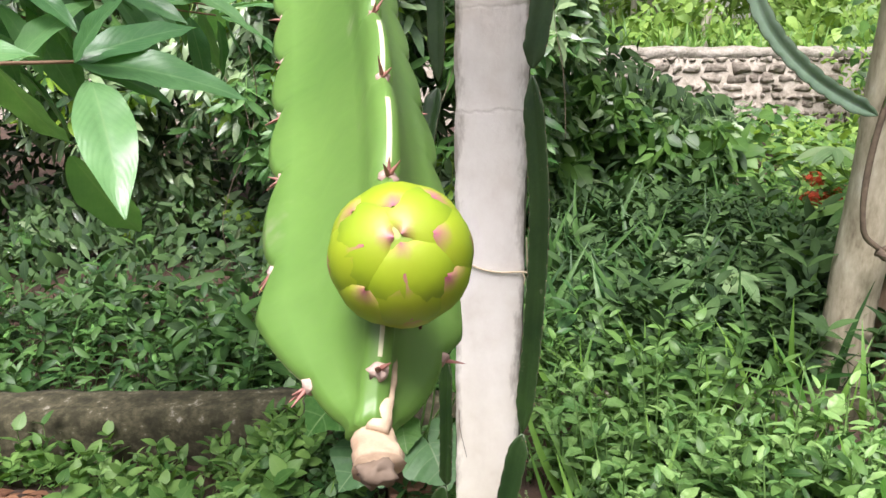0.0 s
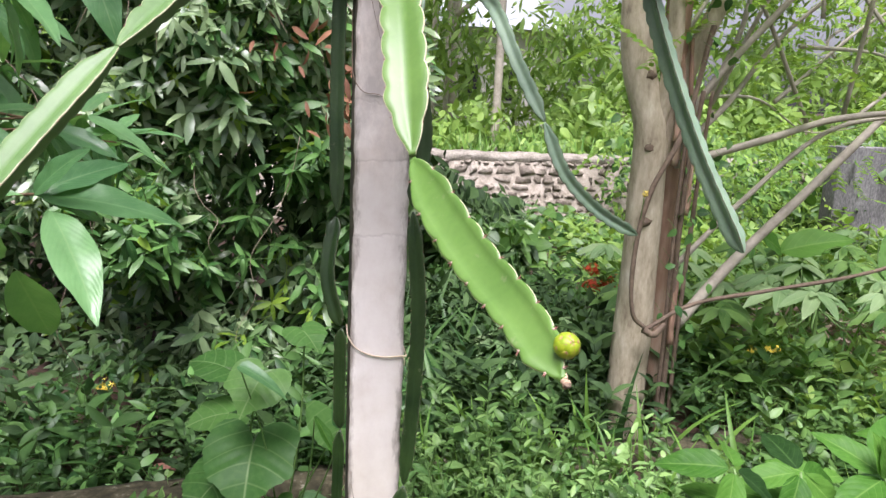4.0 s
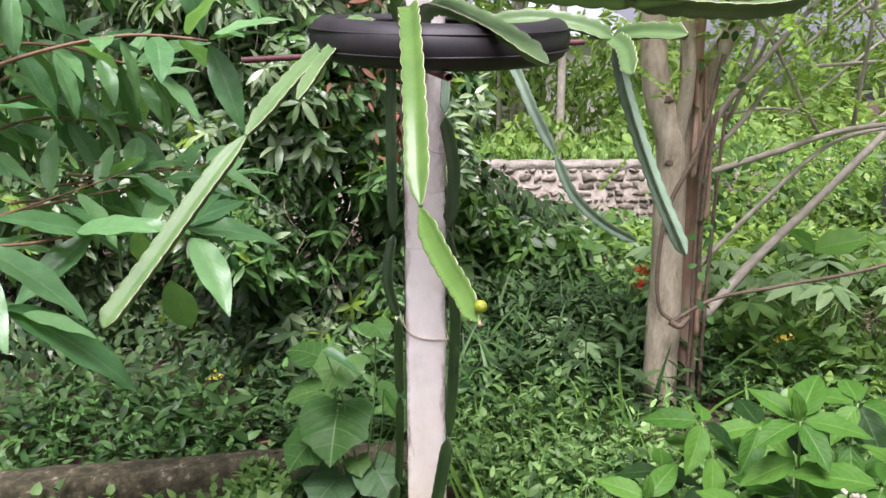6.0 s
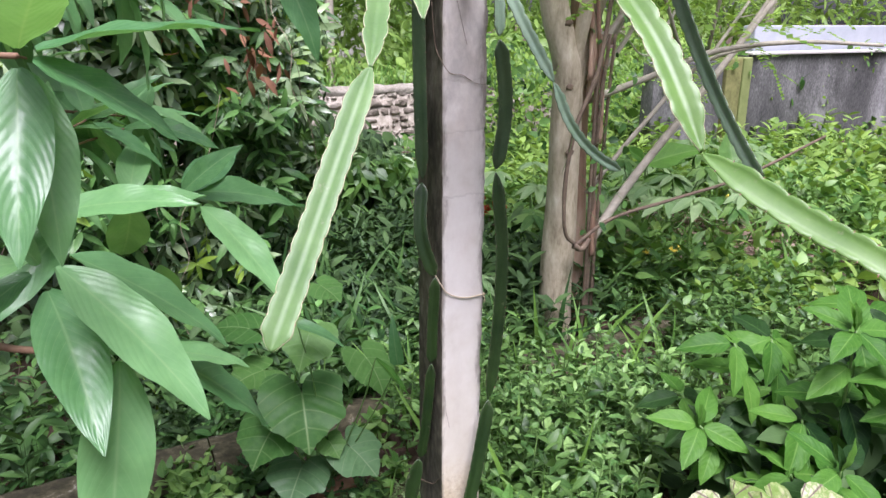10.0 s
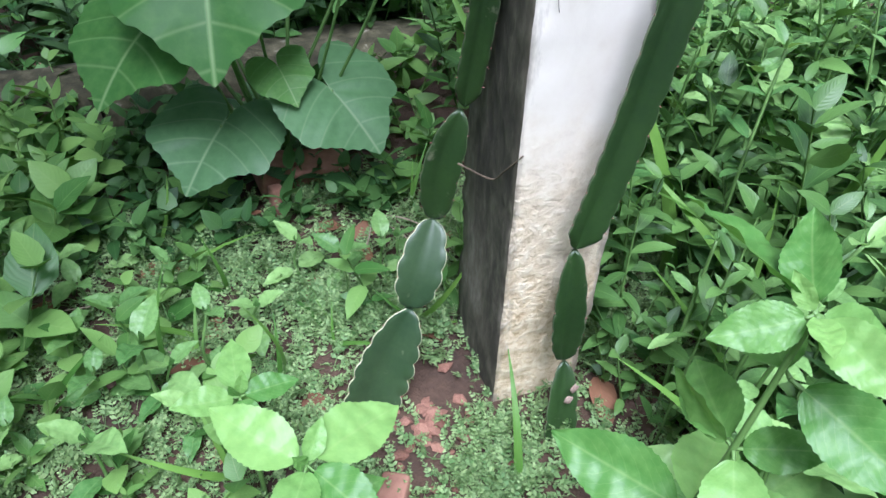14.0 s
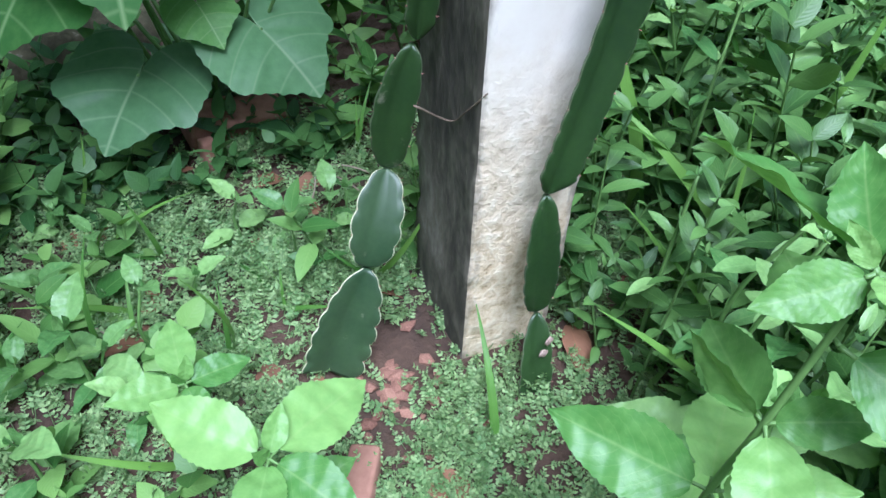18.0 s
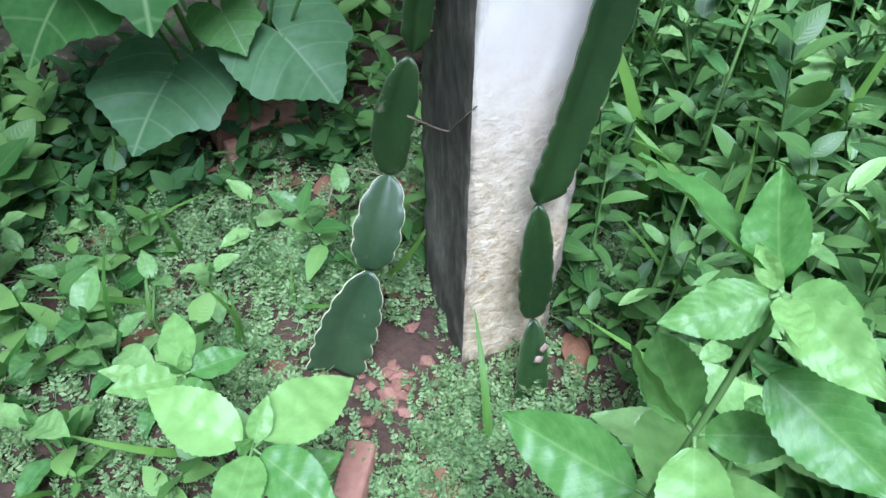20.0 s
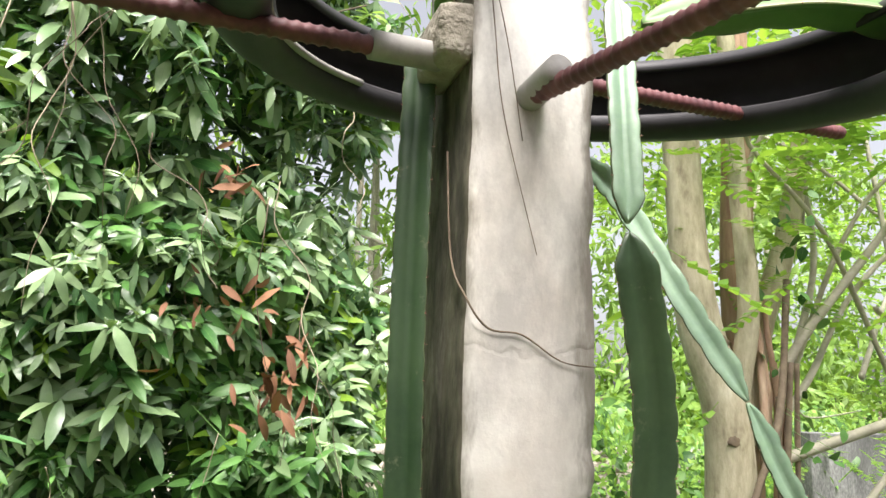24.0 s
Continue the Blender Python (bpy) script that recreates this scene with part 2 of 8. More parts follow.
PETAL_WHITE = leaf_material("white_petal", (0.7, 0.72, 0.6), (0.8, 0.8, 0.72), (0.7, 0.7, 0.6), glow=0.2, vein_amount=0.1)
STEM_GREEN = plain("green_stem", [(0.3, (0.1, 0.2, 0.05)), (0.7, (0.17, 0.3, 0.08))], 20, 0.5)
TWIG = plain("brown_twig", [(0.3, (0.16, 0.09, 0.05)), (0.7, (0.32, 0.2, 0.12))], 20, 0.75)
BARK = plain("grey_brown_bark", [(0.3, (0.2, 0.16, 0.11)), (0.43, (0.43, 0.375, 0.255)), (0.56, (0.57, 0.51, 0.365)), (0.7, (0.73, 0.69, 0.55))], 21, 0.85, 1.0, 0.008, stretch=(1, 1, 0.35))
BARK_RED = plain("reddish_stripped_bark", [(0.3, (0.16, 0.085, 0.055)), (0.5, (0.4, 0.26, 0.175)), (0.68, (0.56, 0.44, 0.33))], 8, 0.85, 0.7, 0.008, stretch=(1, 1, 0.15))
VINE = plain("woody_vine", [(0.3, (0.09, 0.065, 0.045)), (0.7, (0.24, 0.18, 0.12))], 15, 0.8, 0.5)
BRANCH = plain("pale_branch", [(0.3, (0.26, 0.24, 0.18)), (0.7, (0.58, 0.54, 0.43))], 10, 0.8, 0.5)
SOIL = plain("red_brown_soil", [(0.3, (0.03, 0.019, 0.013)), (0.55, (0.075, 0.045, 0.028)), (0.8, (0.15, 0.09, 0.055))], 6, 0.95, 0.9, 0.02, fine=90)
CONCRETE_OLD = plain("mossy_concrete", [(0.3, (0.015, 0.014, 0.007)), (0.47, (0.05, 0.046, 0.022)), (0.59, (0.11, 0.1, 0.055)), (0.67, (0.4, 0.37, 0.3))], 18, 0.95, 0.6, 0.012, fine=45)
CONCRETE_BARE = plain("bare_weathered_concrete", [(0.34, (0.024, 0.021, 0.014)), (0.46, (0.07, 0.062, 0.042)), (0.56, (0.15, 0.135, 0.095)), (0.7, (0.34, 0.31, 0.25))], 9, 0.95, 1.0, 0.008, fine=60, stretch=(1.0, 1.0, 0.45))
WALL_STONE = plain("wall_stone", [(0.3, (0.17, 0.145, 0.11)), (0.48, (0.33, 0.295, 0.235)), (0.68, (0.5, 0.455, 0.38))], 14, 0.95, 0.8, 0.03, by_object=True, fine=40)
WALL_MORTAR = plain("wall_mortar", [(0.35, (0.2, 0.175, 0.13)), (0.5, (0.32, 0.29, 0.23)), (0.64, (0.44, 0.4, 0.33))], 12, 0.95, 0.8, 0.03, fine=30)
WALL_CAP = plain("wall_cap_plaster", [(0.34, (0.12, 0.11, 0.08)), (0.48, (0.27, 0.25, 0.2)), (0.66, (0.42, 0.39, 0.33))], 5, 0.95, 0.8, 0.03, fine=40)
MOULD_WALL = plain("mouldy_plaster", [(0.35, (0.03, 0.032, 0.03)), (0.5, (0.12, 0.12, 0.115)), (0.66, (0.36, 0.36, 0.35))], 1.3, 0.95, 0.3, 0.01, stretch=(1, 1, 0.4))
# Shaded and lit copies of the pillar's green paint.
PILLAR_SHADED = plain("pillar_paint_shaded", [(0.3, (0.09, 0.09, 0.03)), (0.5, (0.2, 0.2, 0.07)), (0.7, (0.3, 0.29, 0.11))], 7, 0.85, 0.4, fine=30)
PILLAR_LIT = plain("old_green_paint_lit", [(0.3, (0.16, 0.2, 0.06)), (0.7, (0.28, 0.32, 0.12))], 4, 0.8)
SHEET = plain("grey_roof_sheet", [(0.3, (0.36, 0.4, 0.44)), (0.7, (0.55, 0.58, 0.62))], 3, 0.6)
HOUSE_WALL = plain("pale_house_wall", [(0.3, (0.5, 0.48, 0.44)), (0.7, (0.7, 0.68, 0.64))], 2, 0.9)
ROOF_RED = plain("red_roof_tile", [(0.3, (0.4, 0.1, 0.05)), (0.7, (0.6, 0.2, 0.12))], 5, 0.85)
GLASS_DARK = plain("dark_window", [(0.3, (0.02, 0.02, 0.022)), (0.7, (0.05, 0.05, 0.055))], 3, 0.2)
RUBBER = plain("black_tyre_rubber", [(0.3, (0.012, 0.011, 0.012)), (0.7, (0.035, 0.032, 0.034))], 10, 0.55, 0.3, 0.002)
ROD = plain("dark_red_ribbed_rod", [(0.3, (0.07, 0.022, 0.026)), (0.7, (0.19, 0.07, 0.07))], 30, 0.6)
PVC = plain("grey_plastic_sleeve", [(0.3, (0.24, 0.23, 0.21)), (0.7, (0.42, 0.4, 0.37))], 20, 0.6)
STRING = plain("twine", [(0.3, (0.46, 0.37, 0.24)), (0.7, (0.66, 0.56, 0.4))], 60, 0.9)
TERRACOTTA = plain("broken_terracotta", [(0.3, (0.14, 0.06, 0.038)), (0.7, (0.38, 0.2, 0.135))], 12, 0.9, 0.5, by_object=True)
POT = plain("dark_plastic_pot", [(0.3, (0.02, 0.016, 0.018)), (0.7, (0.05, 0.035, 0.04))], 8, 0.6)
STRAW = plain("dry_straw", [(0.3, (0.22, 0.17, 0.11)), (0.7, (0.5, 0.42, 0.3))], 15, 0.9)
SPINE = plain("brown_spine", [(0.3, (0.2, 0.08, 0.06)), (0.7, (0.42, 0.2, 0.15))], 80, 0.6)
AREOLE = plain("woolly_areole", [(0.3, (0.3, 0.19, 0.14)), (0.7, (0.58, 0.45, 0.37))], 200, 0.95)
CUT_END = plain("dried_cut_end", [(0.3, (0.2, 0.11, 0.06)), (0.55, (0.5, 0.38, 0.25)), (0.8, (0.66, 0.56, 0.42))], 130, 0.8, 0.6, 0.001)
RIM = plain("corky_rim", [(0.3, (0.38, 0.4, 0.2)), (0.7, (0.62, 0.6, 0.42))], 90, 0.75)
RIM_DARK = plain("dull_rim", [(0.3, (0.03, 0.06, 0.02)), (0.7, (0.12, 0.14, 0.07))], 90, 0.75)


def flesh(name, dark, light, rough=0.35):
    m, n, l, p = material(name)
    a = noise_node(n, l, 9.0, 4.0)
    b = noise_node(n, l, 160.0, 2.0)
    r = ramp(n, [(0.3, dark), (0.7, light)])
    l.new(maths(n, l, "ADD", maths(n, l, "MULTIPLY", a.outputs[0], 0.8), maths(n, l, "MULTIPLY", b.outputs[0], 0.2)), r.inputs[0])
    c = noise_node(n, l, 38.0, 4.0, 0.7)
    spot = ramp(n, [(0.64, (0, 0, 0)), (0.74, (0.45, 0.45, 0.45))])
    l.new(c.outputs[0], spot.inputs[0])
    l.new(mix_rgb(n, l, spot.outputs[0], r.outputs[0], (0.3, 0.29, 0.2)), p.inputs["Base Color"])
    p.inputs["Roughness"].default_value = rough
    p.inputs["Subsurface Weight"].default_value = 0.15
    p.inputs["Subsurface Radius"].default_value = (0.004, 0.006, 0.002)
    p.inputs["Subsurface Scale"].default_value = 0.5
    bump(n, l, p, b.outputs[0], 0.1, 0.0006)
    return m


CACTUS_LIGHT = flesh("cactus_light_green", (0.066, 0.155, 0.024), (0.122, 0.238, 0.044), 0.42)
CACTUS_MID = flesh("cactus_mid_green", (0.075, 0.16, 0.045), (0.14, 0.25, 0.08), 0.5)
CACTUS_GREY = flesh("cactus_grey_green", (0.15, 0.25, 0.16), (0.27, 0.39, 0.26), 0.45)
CACTUS_DARK = flesh("cactus_dark_green", (0.01, 0.03, 0.008), (0.034, 0.074, 0.018), 0.42)
CACTUS_OLIVE = flesh("cactus_olive_green", (0.022, 0.052, 0.02), (0.058, 0.1, 0.042), 0.42)


def bud_material():
    m, n, l, p = material("bud_lime")
    uv = n.new("ShaderNodeSeparateXYZ")
    l.new(n.new("ShaderNodeTexCoord").outputs["UV"], uv.inputs[0])
    nz = noise_node(n, l, 190.0, 3.0)
    tipmask = maths(n, l, "ADD", uv.outputs[1], maths(n, l, "MULTIPLY", maths(n, l, "SUBTRACT", nz.outputs[0], 0.5), 0.3))
    r = ramp(n, [(0.0, (0.12, 0.22, 0.008)), (0.5, (0.24, 0.34, 0.008)), (0.78, (0.28, 0.36, 0.012)), (0.88, (0.33, 0.24, 0.08)), (0.98, (0.36, 0.11, 0.15))])
    l.new(tipmask, r.inputs[0])
    # reddish brown margin of the scales
    edge = maths(n, l, "ABSOLUTE", maths(n, l, "SUBTRACT", uv.outputs[0], 0.5))
    er = ramp(n, [(0.4, (0, 0, 0)), (0.5, (0.55, 0.55, 0.55))])
    l.new(edge, er.inputs[0])
    upper = ramp(n, [(0.35, (0, 0, 0)), (0.7, (1, 1, 1))])
    l.new(tipmask, upper.inputs[0])
    l.new(mix_rgb(n, l, maths(n, l, "MULTIPLY", er.outputs[0], upper.outputs[0]), r.outputs[0], (0.3, 0.12, 0.07)), p.inputs["Base Color"])
    p.inputs["Roughness"].default_value = 0.48
    p.inputs["Subsurface Weight"].default_value = 0.2
    p.inputs["Subsurface Radius"].default_value = (0.003, 0.004, 0.001)
    bump(n, l, p, nz.outputs[0], 0.15, 0.0006)
    return m


BUD = bud_material()


def post_paint():
    """Limewash on concrete: white above, cracked plaster, yellowed and flaking rough coat near the foot."""
    m, n, l, p = material("limewashed_post")
    co = n.new("ShaderNodeTexCoord").outputs["Object"]
    z = n.new("ShaderNodeSeparateXYZ")
    l.new(co, z.inputs[0])
    big = noise_node(n, l, 5.0, 6.0, 0.65, co)
    fine = noise_node(n, l, 70.0, 5.0, 0.7, co)
    streak = noise_node(n, l, 13.0, 6.0, 0.72, co, (1.0, 1.0, 0.3))
    low = maths(n, l, "ADD", z.outputs[2], maths(n, l, "MULTIPLY", maths(n, l, "SUBTRACT", big.outputs[0], 0.5), 0.35))
    lowr = ramp(n, [(0.16, (1, 1, 1)), (0.4, (0, 0, 0))])
    l.new(low, lowr.inputs[0])
    white = ramp(n, [(0.3, (0.6, 0.55, 0.48)), (0.48, (0.71, 0.68, 0.62)), (0.7, (0.8, 0.78, 0.73))])
    l.new(big.outputs[0], white.inputs[0])
    yellow = ramp(n, [(0.32, (0.42, 0.32, 0.19)), (0.48, (0.7, 0.6, 0.43)), (0.64, (0.82, 0.76, 0.62))])
    l.new(fine.outputs[0], yellow.inputs[0])
    col = mix_rgb(n, l, lowr.outputs[0], white.outputs[0], yellow.outputs[0])
    # cream tint of damp lower limewash
    damp = ramp(n, [(0.2, (0.75, 0.75, 0.75)), (0.85, (0, 0, 0))])
    l.new(low, damp.inputs[0])
    col = mix_rgb(n, l, damp.outputs[0], col, (0.97, 0.9, 0.76), "MULTIPLY")
    dirty = ramp(n, [(0.5, (0, 0, 0)), (0.72, (1, 1, 1))])
    l.new(streak.outputs[0], dirty.inputs[0])
    high = ramp(n, [(0.45, (0.12, 0.12, 0.12)), (0.8, (0.75, 0.75, 0.75))])
    l.new(maths(n, l, "MULTIPLY", z.outputs[2], 0.5), high.inputs[0])
    col = mix_rgb(n, l, maths(n, l, "MULTIPLY", dirty.outputs[0], high.outputs[0]), col, (0.3, 0.27, 0.24))
    # smudged grey weathering on the upper part
    smut = noise_node(n, l, 11.0, 7.0, 0.7, co, (1.0, 1.0, 0.55))
    smr = ramp(n, [(0.42, (0, 0, 0)), (0.64, (1, 1, 1))])
    l.new(smut.outputs[0], smr.inputs[0])
    upper = ramp(n, [(0.58, (0, 0, 0)), (0.72, (0.6, 0.6, 0.6))])
    l.new(maths(n, l, "MULTIPLY", z.outputs[2], 0.5), upper.inputs[0])
    col = mix_rgb(n, l, maths(n, l, "MULTIPLY", smr.outputs[0], upper.outputs[0]), col, (0.27, 0.26, 0.245))
    # dirt creeping in from the outer edges
    edge = maths(n, l, "ABSOLUTE", maths(n, l, "SUBTRACT", z.outputs[0], 0.06))
    edge = maths(n, l, "ADD", edge, maths(n, l, "MULTIPLY", maths(n, l, "SUBTRACT", streak.outputs[0], 0.5), 0.09))
    er = ramp(n, [(0.047, (0, 0, 0)), (0.06, (0.75, 0.75, 0.75))])
    l.new(edge, er.inputs[0])
    col = mix_rgb(n, l, er.outputs[0], col, (0.22, 0.19, 0.15))
    # a few level hairline cracks
    wav = noise_node(n, l, 16.0, 4.0, 0.6, co)
    cr = None
    for zc in (1.14, 1.296, 1.421):
        d = maths(n, l, "ABSOLUTE", maths(n, l, "ADD", maths(n, l, "SUBTRACT", z.outputs[2], zc), maths(n, l, "MULTIPLY", maths(n, l, "SUBTRACT", wav.outputs[0], 0.5), 0.05)))
        k = ramp(n, [(0.0, (1, 1, 1)), (0.0018, (0, 0, 0))])
        l.new(d, k.inputs[0])
        cr = k.outputs[0] if cr is None else maths(n, l, "MAXIMUM", cr, k.outputs[0])
    cr = maths(n, l, "MULTIPLY", cr, maths(n, l, "MULTIPLY", big.outputs[0], 0.4))
    col = mix_rgb(n, l, cr, col, (0.2, 0.17, 0.14))
    l.new(col, p.inputs["Base Color"])
    p.inputs["Roughness"].default_value = 0.85
    h = maths(n, l, "ADD", maths(n, l, "MULTIPLY", fine.outputs[0], maths(n, l, "ADD", 0.25, maths(n, l, "MULTIPLY", lowr.outputs[0], 2.2))), maths(n, l, "MULTIPLY", cr, -0.8))
    bump(n, l, p, h, 0.6, 0.004)
    return m


LIMEWASH = post_paint()


# ---- mesh helpers ----
def obj(name, mesh, mats, parent=None, label=""):
    ob = new(name, mesh)
    for mt in mats if isinstance(mats, (list, tuple)) else [mats]:
        if mt.name not in mesh.materials:
            mesh.materials.append(mt)
    if parent:
        ob.parent = parent
    if label:
        ob["label"] = label
    return ob


def part(name, bm, mat, parent=None, label="", smooth=True):
    me = bpy.data.meshes.new(name)
    bm.to_mesh(me)
    bm.free()
    if smooth:
        me.shade_smooth()
    return obj(name, me, mat, parent, label)


def mesh_from(name, verts, faces, uvs=None, smooth=True):
    """verts (n,3), faces (m,4) arrays, uvs per vertex."""
    me = bpy.data.meshes.new(name)
    verts, faces = np.asarray(verts, np.float32), np.asarray(faces, np.int32)
    me.vertices.add(len(verts))
    me.vertices.foreach_set("co", verts.ravel())
    k = faces.shape[1]
    me.loops.add(faces.size)
    me.loops.foreach_set("vertex_index", faces.ravel())
    me.polygons.add(len(faces))
    me.polygons.foreach_set("loop_start", np.arange(0, faces.size, k, dtype=np.int32))
    if uvs is not None:
        lay = me.uv_layers.new(name="UVMap")
        lay.data.foreach_set("uv", np.asarray(uvs, np.float32)[faces.ravel()].ravel())
    me.update(calc_edges=True)
    me.validate()
    if smooth:
        me.shade_smooth()
    return me


def thing(name, label, category, group="", at=(0, 0, 0), kind=""):
    e = new(name)
    e.location = at
    return tagged(e, label, category, group, kind)


def curve_points(pts, n):
    """Points along a smooth line through pts."""
    P = np.array(pts, float)
    if len(P) == 2:
        P = np.array([P[0], P[0] * 0.5 + P[1] * 0.5, P[1]])
    Q = np.vstack([2 * P[0] - P[1], P, 2 * P[-1] - P[-2]])
    out = []
    m = len(P) - 1
    for i in range(n + 1):
        u = i / n * m
        k = min(int(u), m - 1)
        t = u - k
        a, b, c, d = Q[k], Q[k + 1], Q[k + 2], Q[k + 3]
        out.append(0.5 * (2 * b + (c - a) * t + (2 * a - 5 * b + 4 * c - d) * t * t + (3 * b - a - 3 * c + d) * t ** 3))
    return np.array(out)


def frames_along(C, ref):
    T = np.gradient(C, axis=0)
    T /= np.linalg.norm(T, axis=1)[:, None]
    r = np.array(ref, float)
    out = []
    for t in T:
        r = r - t * (r @ t)
        r = r / np.linalg.norm(r)
        out.append((r.copy(), np.cross(t, r)))
    return T, out


def tube(name, pts, r0, r1, mat, parent=None, sides=8, n=None, wobble=0.0, label="", seed=1):
    """A tapered round stem through pts, with knobbly radius where wobble is set."""
    rng = random.Random(seed)
    length = sum(math.dist(a, b) for a, b in zip(pts, pts[1:]))
    n = n or max(4, min(60, int(length / max(r0, 0.004) / 1.5)))
    C = curve_points(pts, n)
    T, F = frames_along(C, (0.31, 0.22, 0.9) if abs(C[-1][2] - C[0][2]) < 0.7 * length else (0.9, 0.3, 0.1))
    V, U = [], []
    ph = [rng.uniform(0, 6.3) for _ in range(4)]
    for i, (c, (a, b)) in enumerate(zip(C, F)):
        s = i / n
        r = r0 + (r1 - r0) * s
        for k in range(sides):
            an = 2 * math.pi * k / sides
            rr = r * (1 + wobble * (math.sin(3 * an + ph[0] + 4 * s) * 0.5 + math.sin(11 * s + ph[1] + an) * 0.5 + 0.5 * math.sin(29 * s + ph[2] + 2 * an)))
            V.append(c + rr * (a * math.cos(an) + b * math.sin(an)))
            U.append((k / sides, s))
    Fc = []
    for i in range(n):
        for k in range(sides):
            k2 = (k + 1) % sides
            Fc.append((i * sides + k, i * sides + k2, (i + 1) * sides + k2, (i + 1) * sides + k))
    me = mesh_from(name, V, Fc, U)
    bm = bmesh.new()
    bm.from_mesh(me)
    bm.verts.ensure_lookup_table()
    for base, flip in ((0, True), (n * sides, False)):
        ring = [bm.verts[base + k] for k in range(sides)]
        bm.faces.new(ring[::-1] if flip else ring)
    bm.to_mesh(me)
    bm.free()
    me.shade_smooth()
    return obj(name, me, mat, parent, label)


def lump(bm, size, at=(0, 0, 0), rough=0.15, seed=0, sub=2, squash=(1, 1, 1)):
    rng = random.Random(seed)
    res = bmesh.ops.create_icosphere(bm, subdivisions=sub, radius=1.0)
    off = Vector((rng.uniform(0, 50), rng.uniform(0, 50), rng.uniform(0, 50)))
    for v in res["verts"]:
        k = 1 + rough * 2 * noise.noise(v.co * 1.6 + off) + rough * noise.noise(v.co * 4 + off)
        v.co = Vector((v.co.x * squash[0], v.co.y * squash[1], v.co.z * squash[2])) * size * k + Vector(at)
    return res["verts"]


def box(bm, lo, hi, bevel=0.0):
    lo, hi = Vector(lo), Vector(hi)
    res = bmesh.ops.create_cube(bm, size=1.0, matrix=Matrix.Translation((lo + hi) / 2) @ Matrix.Diagonal((*(hi - lo), 1)))
    vs = res["verts"]
    es = list({e for v in vs for e in v.link_edges})
    if bevel:
        bmesh.ops.bevel(bm, geom=es, offset=bevel, segments=2, affect="EDGES", profile=0.5)
    return vs


# ---- leaves ----
def outline(kind, v):
    if kind == "lance":
        return 1.9 * (v ** 0.75) * ((1 - v) ** 0.85)
    if kind == "pointed":
        return 2.1 * (v ** 0.8) * ((1 - v) ** 1.1)
    if kind == "ovate":
        return 1.8 * (v ** 0.52) * ((1 - v) ** 0.95)
    if kind == "acute":
        return 2.5 * (v ** 0.7) * ((1 - v) ** 1.1)
    if kind == "elliptic":
        return (4 * v * (1 - v)) ** 0.62
    if kind == "heart":
        return max(0.55 * (1 - v) ** 5, math.sin(math.pi * min(1.0, v) ** 0.5) ** 0.62 if v < 0.82 else (1 - v) * 2.3)
    if kind == "round_heart":
        return (1 - v ** 3) ** 0.6 * (0.8 + 0.4 * v)
    if kind == "blade":
        return min(1.0, v * 8 + 0.4) * (1 - v ** 2.2)
    return math.sin(math.pi * v) ** 0.8


def leaf_template(kind, width, fold=0.25, curl=0.25, nv=6, nu=4, ripple=0.0, seed=0, teeth=0.0, pucker=0.0):
    """A leaf of length 1 along +y, its face up, as vertices, quads and uvs. fold lifts the sides, curl bends the tip down."""
    rng = random.Random(seed)
    V, U, F = [], [], []
    ph = rng.uniform(0, 6.28)
    side = rng.uniform(-0.06, 0.06)
    for i in range(nv + 1):
        v = i / nv
        vv = v * 0.97 + 0.015
        w = width * 0.5 * max(outline(kind, vv), 0.012 if i in (0, nv) else 0.05) * (1 + (teeth if i % 2 else -teeth))
        for j in range(nu + 1):
            u = j / nu * 2 - 1
            x = u * w
            y = v
            if kind in ("heart", "round_heart"):
                y = v - 0.22 * (1 - v) ** 3 * abs(u) ** 1.2 * (1.3 - 0.5 * abs(u))
            z = fold * abs(x) - curl * v * v * 0.6 + ripple * math.sin(v * 17 + ph + (0 if u < 0 else 2.0)) * abs(u) ** 1.5 * width * 0.5
            if pucker:
                z += pucker * math.cos(6.283 * 5.5 * (v - 0.22 * abs(u) - 0.16 * u * u)) * min(1.0, 3 * abs(u)) * (1 - 0.5 * abs(u))
                z += pucker * 0.8 * math.sin(5 * u + ph) * math.sin(6 * v + ph)
            V.append((x + side * v * v, y * (1 - 0.12 * curl * v), z))
            U.append((j / nu, v))
    for i in range(nv):
        for j in range(nu):
            a = i * (nu + 1) + j
            F.append((a, a + 1, a + nu + 2, a + nu + 1))
    return np.array(V), np.array(F), np.array(U)


def bases(d, nrm):
    """Axes for leaves that point along d with their faces towards nrm, arrays (n,3)."""
    d = d / np.linalg.norm(d, axis=1)[:, None]
    x = np.cross(d, nrm)
    ln = np.linalg.norm(x, axis=1)[:, None]
    x = np.where(ln > 1e-4, x / np.maximum(ln, 1e-4), np.array([[1.0, 0, 0]]))
    z = np.cross(x, d)
    return x, d, z


